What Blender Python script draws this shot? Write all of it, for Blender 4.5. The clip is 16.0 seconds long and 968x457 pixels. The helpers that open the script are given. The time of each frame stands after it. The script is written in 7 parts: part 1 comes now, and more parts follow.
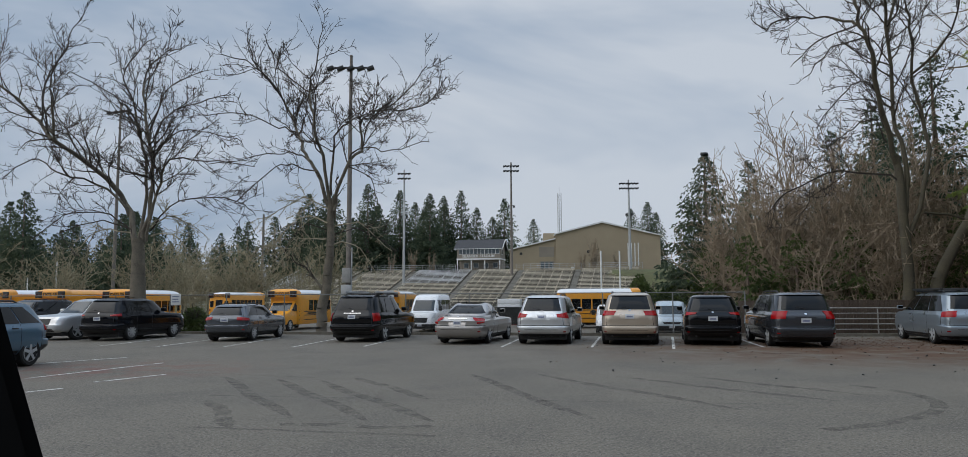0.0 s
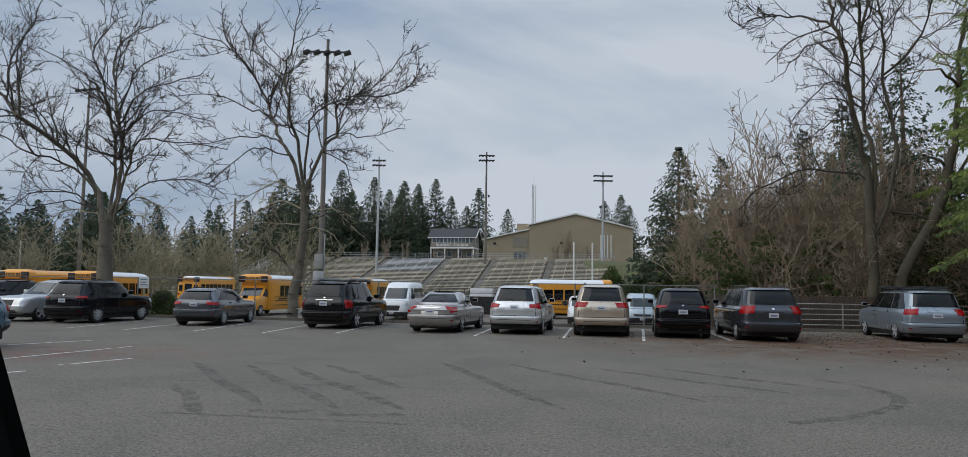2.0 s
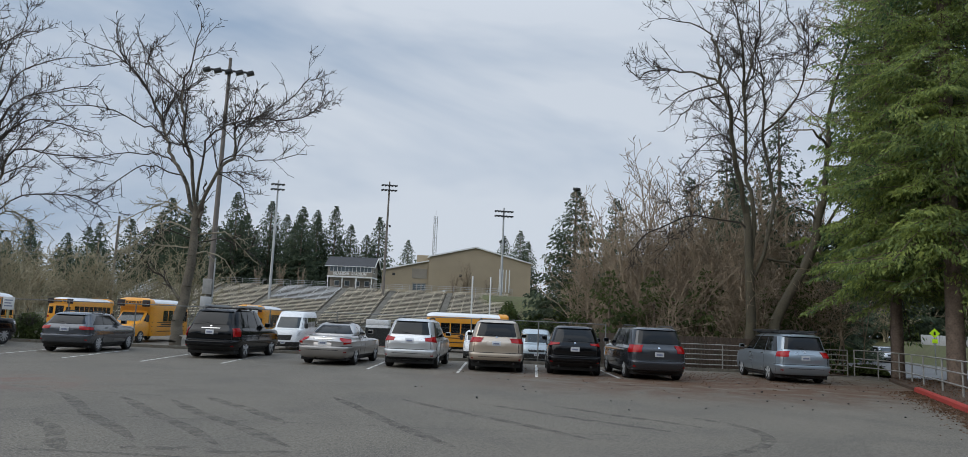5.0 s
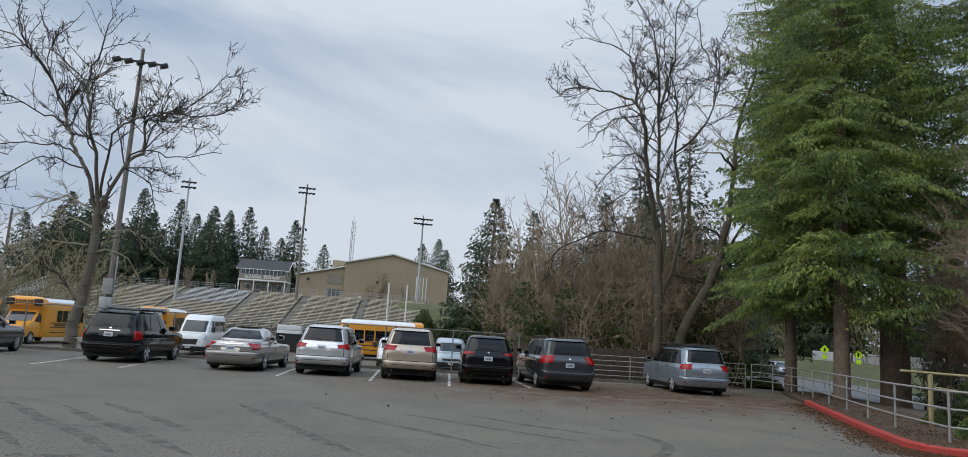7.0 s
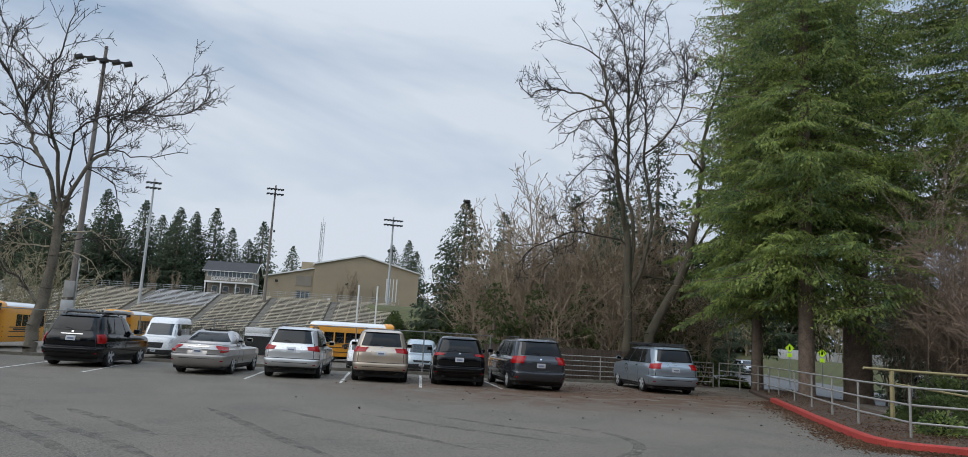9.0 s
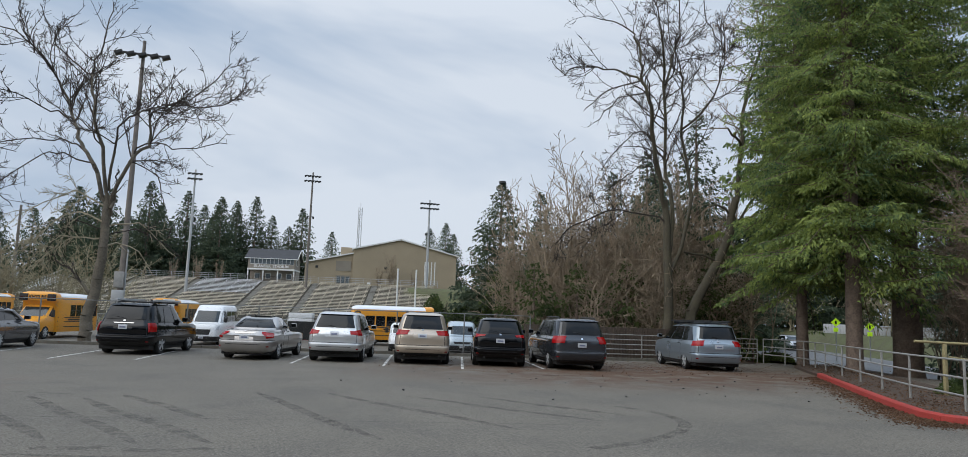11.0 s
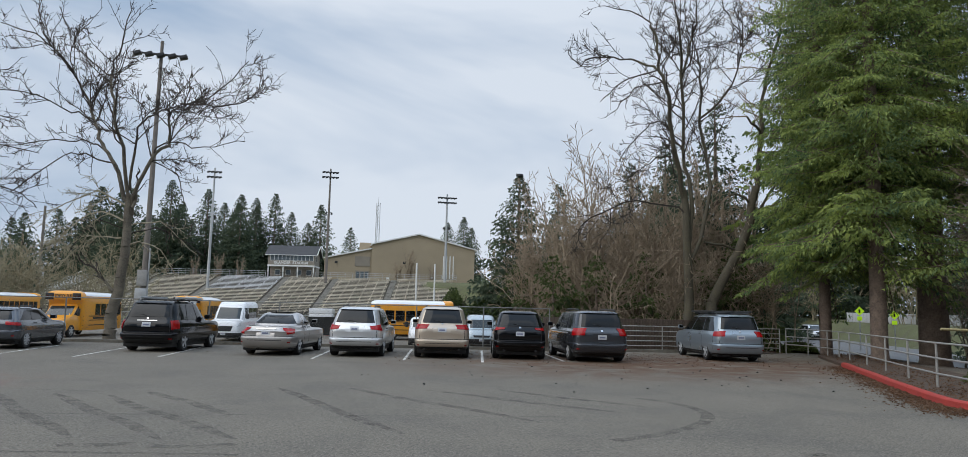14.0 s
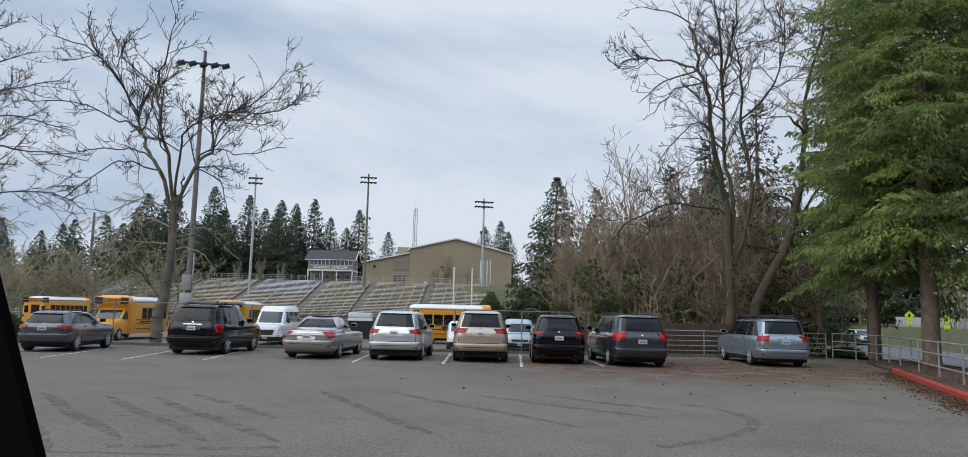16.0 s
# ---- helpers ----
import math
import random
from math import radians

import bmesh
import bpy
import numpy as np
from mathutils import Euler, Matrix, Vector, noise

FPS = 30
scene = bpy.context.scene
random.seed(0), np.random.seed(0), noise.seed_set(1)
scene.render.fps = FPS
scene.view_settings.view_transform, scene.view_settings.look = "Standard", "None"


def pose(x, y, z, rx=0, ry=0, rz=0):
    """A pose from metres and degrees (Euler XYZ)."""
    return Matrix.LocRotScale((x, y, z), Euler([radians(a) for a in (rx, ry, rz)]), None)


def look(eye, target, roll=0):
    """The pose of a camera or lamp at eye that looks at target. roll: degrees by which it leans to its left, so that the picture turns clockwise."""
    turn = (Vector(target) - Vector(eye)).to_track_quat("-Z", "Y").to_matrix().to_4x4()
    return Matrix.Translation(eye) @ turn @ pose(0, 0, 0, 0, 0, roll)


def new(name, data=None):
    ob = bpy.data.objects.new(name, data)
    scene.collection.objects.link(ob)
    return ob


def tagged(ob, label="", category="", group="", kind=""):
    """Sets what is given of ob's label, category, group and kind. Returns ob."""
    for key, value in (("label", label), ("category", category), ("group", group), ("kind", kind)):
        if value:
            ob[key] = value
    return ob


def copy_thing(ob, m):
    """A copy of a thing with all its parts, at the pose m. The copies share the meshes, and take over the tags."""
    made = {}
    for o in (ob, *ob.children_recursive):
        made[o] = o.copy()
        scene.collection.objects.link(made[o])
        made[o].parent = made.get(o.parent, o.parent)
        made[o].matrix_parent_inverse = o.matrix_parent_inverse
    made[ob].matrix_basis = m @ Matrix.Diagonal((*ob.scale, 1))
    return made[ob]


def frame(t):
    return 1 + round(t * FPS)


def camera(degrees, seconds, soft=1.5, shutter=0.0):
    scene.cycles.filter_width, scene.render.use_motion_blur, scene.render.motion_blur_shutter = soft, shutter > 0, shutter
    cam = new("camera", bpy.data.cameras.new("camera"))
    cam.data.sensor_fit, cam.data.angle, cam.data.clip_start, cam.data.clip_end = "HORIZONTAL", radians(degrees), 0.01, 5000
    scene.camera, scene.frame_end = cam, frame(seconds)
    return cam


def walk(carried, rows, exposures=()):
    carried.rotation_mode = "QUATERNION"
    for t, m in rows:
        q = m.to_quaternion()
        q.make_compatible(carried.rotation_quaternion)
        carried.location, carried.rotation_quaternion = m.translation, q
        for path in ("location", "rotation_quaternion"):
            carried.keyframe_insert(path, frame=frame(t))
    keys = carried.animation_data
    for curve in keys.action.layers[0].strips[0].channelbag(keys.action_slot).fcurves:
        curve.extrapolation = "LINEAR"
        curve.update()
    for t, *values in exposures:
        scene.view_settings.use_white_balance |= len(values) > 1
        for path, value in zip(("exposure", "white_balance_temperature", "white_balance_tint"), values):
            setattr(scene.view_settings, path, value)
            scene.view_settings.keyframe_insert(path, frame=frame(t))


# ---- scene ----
EYE = 1.66
cam = camera(68.0, 16.0, soft=0.6)
PATH = [
    (0.0, -0.000, -0.000, -0.000, 0.00, 5.55, 0.25),
    (0.5, 0.008, -0.014, -0.002, -0.43, 5.37, 0.32),
    (1.0, -0.011, 0.017, -0.006, -0.90, 4.72, 0.48),
    (1.5, 0.003, -0.008, -0.004, -1.44, 4.55, 0.02),
    (2.0, -0.021, 0.014, 0.008, -2.18, 4.70, -0.87),
    (2.5, -0.037, 0.009, 0.020, -3.43, 5.20, -1.63),
    (3.0, -0.041, 0.020, 0.033, -4.71, 6.07, -2.02),
    (3.5, -0.022, 0.005, 0.046, -5.84, 6.46, -2.14),
    (4.0, -0.008, 0.011, 0.061, -7.09, 6.88, -2.12),
    (6.5, 0.007, -0.194, 0.071, -15.53, 8.28, -3.46),
    (7.0, 0.003, -0.173, 0.075, -17.00, 8.50, -3.65),
    (7.5, -0.000, -0.167, 0.075, -18.23, 8.68, -3.56),
    (8.0, -0.007, -0.168, 0.074, -18.98, 8.76, -3.33),
    (8.5, -0.014, -0.159, 0.060, -19.37, 8.85, -3.24),
    (11.0, -0.060, -0.132, 0.066, -16.25, 7.10, -2.07),
    (11.5, -0.057, -0.108, 0.059, -14.63, 6.83, -1.79),
    (12.0, -0.043, -0.145, 0.056, -14.65, 6.74, -1.88),
    (12.5, -0.040, -0.152, 0.059, -14.91, 6.71, -2.00),
    (13.0, -0.042, -0.126, 0.080, -15.10, 6.62, -1.91),
    (13.5, -0.051, -0.127, 0.067, -15.13, 6.58, -1.59),
    (14.0, -0.052, -0.093, 0.066, -14.73, 6.53, -1.34),
    (14.5, -0.075, -0.084, 0.055, -13.58, 6.44, -1.13),
    (15.0, -0.089, -0.055, 0.062, -12.41, 6.39, -1.25),
    (15.5, -0.092, -0.046, 0.072, -12.08, 6.49, -1.45),
    (16.0, -0.090, -0.039, 0.065, -11.78, 6.78, -1.36),
]
walk(cam, [(t, pose(x, y, EYE + z, 90 + pitch, roll, yaw)) for t, x, y, z, yaw, pitch, roll in PATH],
     [(0.0, -0.1), (2.0, -0.1), (4.0, 0.0), (6.5, 0.12), (11.0, 0.22), (16.0, 0.25)])

# ---- light: an overcast winter day ----
world = bpy.data.worlds.new("overcast_sky")
scene.world = world
world.use_nodes = True
wt = world.node_tree
wt.nodes.clear()


def wnode(kind, **inputs):
    n = wt.nodes.new(kind)
    for k, v in inputs.items():
        n.inputs[k.replace("_", " ")].default_value = v
    return n


sky = wt.nodes.new("ShaderNodeTexSky")
sky.sky_type = "NISHITA"
sky.sun_disc = False
sky.sun_elevation = radians(41)
sky.sun_rotation = radians(252)
sky.dust_density = 3.0
sky_bg = wnode("ShaderNodeBackground", Strength=0.06)
wt.links.new(sky.outputs["Color"], sky_bg.inputs["Color"])
coord = wt.nodes.new("ShaderNodeTexCoord")
stretch = wt.nodes.new("ShaderNodeMapping")
stretch.inputs["Scale"].default_value = (1.0, 1.2, 2.9)
stretch.inputs["Rotation"].default_value = (0.25, 0.35, 0.3)
wt.links.new(coord.outputs["Generated"], stretch.inputs["Vector"])
cloud = wnode("ShaderNodeTexNoise", Scale=1.25, Detail=5.0, Roughness=0.55, Distortion=0.5)
wt.links.new(stretch.outputs["Vector"], cloud.inputs["Vector"])
ramp = wt.nodes.new("ShaderNodeValToRGB")
ramp.color_ramp.elements[0].position = 0.39
ramp.color_ramp.elements[0].color = (0.335, 0.445, 0.605, 1)
ramp.color_ramp.elements[1].position = 0.62
ramp.color_ramp.elements[1].color = (0.67, 0.735, 0.825, 1)
wt.links.new(cloud.outputs["Fac"], ramp.inputs["Fac"])
cloud_bg = wnode("ShaderNodeBackground", Strength=1.0)
# an overcast sky is brighter overhead than near the horizon
split = wt.nodes.new("ShaderNodeSeparateXYZ")
wt.links.new(coord.outputs["Generated"], split.inputs[0])
lift = wt.nodes.new("ShaderNodeMapRange")
lift.interpolation_type = "SMOOTHSTEP"
lift.inputs["From Min"].default_value, lift.inputs["From Max"].default_value = 0.35, 1.0
lift.inputs["To Min"].default_value, lift.inputs["To Max"].default_value = 0.93, 2.3
wt.links.new(split.outputs["Z"], lift.inputs["Value"])
wt.links.new(lift.outputs[0], cloud_bg.inputs["Strength"])
wt.links.new(ramp.outputs["Color"], cloud_bg.inputs["Color"])
both = wt.nodes.new("ShaderNodeMixShader")
both.inputs["Fac"].default_value = 0.9
wt.links.new(sky_bg.outputs[0], both.inputs[1])
wt.links.new(cloud_bg.outputs[0], both.inputs[2])
wout = wt.nodes.new("ShaderNodeOutputWorld")
wt.links.new(both.outputs[0], wout.inputs["Surface"])

sun_data = bpy.data.lights.new("sun", "SUN")
sun_data.energy, sun_data.angle, sun_data.color = 1.3, radians(75), (1.0, 0.94, 0.84)
sun = new("sun", sun_data)
sun.matrix_world = look((-42, -14, 38), (0, 0, 0))
scene.view_settings.exposure = 0.0


# ---- materials ----
def material(name, colour, rough=0.6, metal=0.0, vary=0.25, scale=6.0, fine=60.0, bump=0.15, coat=0.0, second=None, emit=None, per=0.0, spec=0.5, bump_dist=0.02):
    """Two scales of noise over the base colour, with bump; per: variation from one object to the next."""
    m = bpy.data.materials.new(name)
    m.use_nodes = True
    nt = m.node_tree
    b = nt.nodes["Principled BSDF"]
    b.inputs["Metallic"].default_value = metal
    b.inputs["Coat Weight"].default_value = coat
    b.inputs["Coat Roughness"].default_value = 0.06
    b.inputs["Specular IOR Level"].default_value = spec
    tc = nt.nodes.new("ShaderNodeTexCoord")
    big = nt.nodes.new("ShaderNodeTexNoise")
    big.inputs["Scale"].default_value, big.inputs["Detail"].default_value = scale, 5
    small = nt.nodes.new("ShaderNodeTexNoise")
    small.inputs["Scale"].default_value, small.inputs["Detail"].default_value = fine, 4
    for n in (big, small):
        nt.links.new(tc.outputs["Object"], n.inputs["Vector"])
    add = nt.nodes.new("ShaderNodeMath")
    add.operation = "MULTIPLY_ADD"
    add.inputs[1].default_value = 0.5
    nt.links.new(small.outputs["Fac"], add.inputs[0])
    half = nt.nodes.new("ShaderNodeMath")
    half.operation = "MULTIPLY"
    half.inputs[1].default_value = 0.5
    nt.links.new(big.outputs["Fac"], half.inputs[0])
    nt.links.new(half.outputs[0], add.inputs[2])
    value = add.outputs[0]
    if per:
        info = nt.nodes.new("ShaderNodeObjectInfo")
        mad = nt.nodes.new("ShaderNodeMath")
        mad.operation = "MULTIPLY_ADD"
        mad.inputs[1].default_value = per
        nt.links.new(info.outputs["Random"], mad.inputs[0])
        nt.links.new(value, mad.inputs[2])
        off = nt.nodes.new("ShaderNodeMath")
        off.operation = "SUBTRACT"
        off.inputs[1].default_value = per / 2
        nt.links.new(mad.outputs[0], off.inputs[0])
        value = off.outputs[0]
    r = nt.nodes.new("ShaderNodeValToRGB")
    lo = second or tuple(c * (1 - vary) for c in colour)
    hi = tuple(min(1, c * (1 + vary)) for c in colour)
    r.color_ramp.elements[0].position, r.color_ramp.elements[1].position = 0.3, 0.7
    r.color_ramp.elements[0].color = (*lo, 1)
    r.color_ramp.elements[1].color = (*hi, 1)
    nt.links.new(value, r.inputs["Fac"])
    nt.links.new(r.outputs["Color"], b.inputs["Base Color"])
    rr = nt.nodes.new("ShaderNodeMapRange")
    rr.inputs["To Min"].default_value, rr.inputs["To Max"].default_value = max(0.02, rough - 0.08), min(1, rough + 0.08)
    nt.links.new(big.outputs["Fac"], rr.inputs["Value"])
    nt.links.new(rr.outputs[0], b.inputs["Roughness"])
    if bump:
        bp = nt.nodes.new("ShaderNodeBump")
        bp.inputs["Strength"].default_value, bp.inputs["Distance"].default_value = bump, bump_dist
        nt.links.new(small.outputs["Fac"], bp.inputs["Height"])
        nt.links.new(bp.outputs["Normal"], b.inputs["Normal"])
    if emit:
        b.inputs["Emission Color"].default_value, b.inputs["Emission Strength"].default_value = (*colour, 1), emit
    return m


def leafy(name, dark, light, brown=None, rough=0.7):
    """Foliage whose colour changes from one small clump to the next."""
    m = bpy.data.materials.new(name)
    m.use_nodes = True
    nt = m.node_tree
    b = nt.nodes["Principled BSDF"]
    b.inputs["Roughness"].default_value = rough
    b.inputs["Specular IOR Level"].default_value = 0.25
    geo = nt.nodes.new("ShaderNodeNewGeometry")
    tc = nt.nodes.new("ShaderNodeTexCoord")
    n = nt.nodes.new("ShaderNodeTexNoise")
    n.inputs["Scale"].default_value, n.inputs["Detail"].default_value = 0.55, 4
    nt.links.new(tc.outputs["Object"], n.inputs["Vector"])
    mad = nt.nodes.new("ShaderNodeMath")
    mad.operation = "MULTIPLY_ADD"
    mad.inputs[1].default_value = 0.45
    nt.links.new(geo.outputs["Random Per Island"], mad.inputs[0])
    sub = nt.nodes.new("ShaderNodeMath")
    sub.operation = "MULTIPLY_ADD"
    sub.inputs[1].default_value, sub.inputs[2].default_value = 1.5, -0.45
    nt.links.new(n.outputs["Fac"], sub.inputs[0])
    nt.links.new(sub.outputs[0], mad.inputs[2])
    r = nt.nodes.new("ShaderNodeValToRGB")
    r.color_ramp.elements[0].position, r.color_ramp.elements[1].position = 0.1, 0.9
    r.color_ramp.elements[0].color = (*dark, 1)
    r.color_ramp.elements[1].color = (*light, 1)
    if brown:
        e = r.color_ramp.elements.new(0.97)
        e.color = (*brown, 1)
    nt.links.new(mad.outputs[0], r.inputs["Fac"])
    nt.links.new(r.outputs["Color"], b.inputs["Base Color"])
    thin = nt.nodes.new("ShaderNodeBsdfTranslucent")
    nt.links.new(r.outputs["Color"], thin.inputs["Color"])
    mix = nt.nodes.new("ShaderNodeMixShader")
    mix.inputs["Fac"].default_value = 0.5
    out = nt.nodes["Material Output"]
    nt.links.new(b.outputs[0], mix.inputs[1])
    nt.links.new(thin.outputs[0], mix.inputs[2])
    nt.links.new(mix.outputs[0], out.inputs["Surface"])
    return m


def asphalt(name):
    """Worn grey asphalt: mottled, with finer stones, long dark tar streaks and a rusty stain of old needles near the far corner."""
    m = material(name, (0.140, 0.124, 0.100), rough=0.88, vary=0.30, scale=0.35, fine=45.0, bump=0.35, spec=0.3)
    nt = m.node_tree
    b = nt.nodes["Principled BSDF"]
    base = b.inputs["Base Color"].links[0].from_socket
    tc = nt.nodes.new("ShaderNodeTexCoord")

    def noise_mask(scale, lo, hi, stretch_by=(1, 1, 1)):
        mp = nt.nodes.new("ShaderNodeMapping")
        mp.inputs["Scale"].default_value = stretch_by
        nt.links.new(tc.outputs["Object"], mp.inputs["Vector"])
        n = nt.nodes.new("ShaderNodeTexNoise")
        n.inputs["Scale"].default_value, n.inputs["Detail"].default_value, n.inputs["Distortion"].default_value = scale, 6, 0.6
        nt.links.new(mp.outputs["Vector"], n.inputs["Vector"])
        r = nt.nodes.new("ShaderNodeMapRange")
        r.inputs["From Min"].default_value, r.inputs["From Max"].default_value = lo, hi
        nt.links.new(n.outputs["Fac"], r.inputs["Value"])
        return r.outputs[0]

    def times(a, b_value):
        n = nt.nodes.new("ShaderNodeMath")
        n.operation = "MULTIPLY"
        nt.links.new(a, n.inputs[0])
        if isinstance(b_value, float):
            n.inputs[1].default_value = b_value
        else:
            nt.links.new(b_value, n.inputs[1])
        return n.outputs[0]

    def layer(under, mask, colour):
        n = nt.nodes.new("ShaderNodeMix")
        n.data_type = "RGBA"
        nt.links.new(mask, n.inputs["Factor"])
        nt.links.new(under, n.inputs["A"])
        n.inputs["B"].default_value = (*colour, 1)
        return n.outputs["Result"]

    def spot(cx, cy, rx, ry):
        mp = nt.nodes.new("ShaderNodeMapping")
        mp.vector_type = "TEXTURE"
        mp.inputs["Location"].default_value = (cx, cy, 0)
        mp.inputs["Scale"].default_value = (rx, ry, 1)
        nt.links.new(tc.outputs["Object"], mp.inputs["Vector"])
        g = nt.nodes.new("ShaderNodeTexGradient")
        g.gradient_type = "SPHERICAL"
        nt.links.new(mp.outputs["Vector"], g.inputs["Vector"])
        return g.outputs["Fac"]

    out = layer(base, times(noise_mask(0.5, 0.45, 0.7), 0.6), (0.078, 0.072, 0.063))
    out = layer(out, times(noise_mask(1.7, 0.56, 0.72, (1, 2.2, 1)), 0.35), (0.175, 0.16, 0.135))
    out = layer(out, times(noise_mask(14.0, 0.52, 0.62), 0.4), (0.19, 0.172, 0.142))
    out = layer(out, times(noise_mask(40.0, 0.53, 0.62), 0.65), (0.27, 0.25, 0.21))
    out = layer(out, times(noise_mask(27.0, 0.52, 0.62), 0.7), (0.05, 0.045, 0.04))
    rust = times(spot(13.0, 22.8, 12.0, 7.5), noise_mask(1.1, 0.3, 0.62))
    out = layer(out, times(rust, 1.9), (0.100, 0.058, 0.036))
    red = times(spot(-9.0, 17.5, 4.5, 3.0), noise_mask(1.4, 0.42, 0.6))
    out = layer(out, times(red, 0.9), (0.16, 0.075, 0.06))
    nt.links.new(out, b.inputs["Base Color"])
    return m


def worn_away(m, lo, hi, scale=5.0):
    """Lets the ground show through where a thin layer has worn off."""
    nt = m.node_tree
    b, out = nt.nodes["Principled BSDF"], nt.nodes["Material Output"]
    tc = nt.nodes.new("ShaderNodeTexCoord")
    total = None
    for sc, share in ((scale, 0.6), (scale * 7, 0.4)):
        n = nt.nodes.new("ShaderNodeTexNoise")
        n.inputs["Scale"].default_value, n.inputs["Detail"].default_value = sc, 4
        nt.links.new(tc.outputs["Object"], n.inputs["Vector"])
        k = nt.nodes.new("ShaderNodeMath")
        k.operation = "MULTIPLY_ADD"
        k.inputs[1].default_value = share
        nt.links.new(n.outputs["Fac"], k.inputs[0])
        if total:
            nt.links.new(total, k.inputs[2])
        else:
            k.inputs[2].default_value = 0.0
        total = k.outputs[0]
    r = nt.nodes.new("ShaderNodeMapRange")
    r.inputs["From Min"].default_value, r.inputs["From Max"].default_value = lo, hi
    nt.links.new(total, r.inputs["Value"])
    clear = nt.nodes.new("ShaderNodeBsdfTransparent")
    mix = nt.nodes.new("ShaderNodeMixShader")
    nt.links.new(r.outputs[0], mix.inputs["Fac"])
    nt.links.new(clear.outputs[0], mix.inputs[1])
    nt.links.new(b.outputs[0], mix.inputs[2])
    nt.links.new(mix.outputs[0], out.inputs["Surface"])
    return m


def paint_of(name, colour, metal=0.55, rough=0.30, coat=0.9, spec=0.45):
    return material(name, colour, rough=rough, metal=metal, vary=0.08, scale=2.0, fine=900.0, bump=0.0, coat=coat, spec=spec)


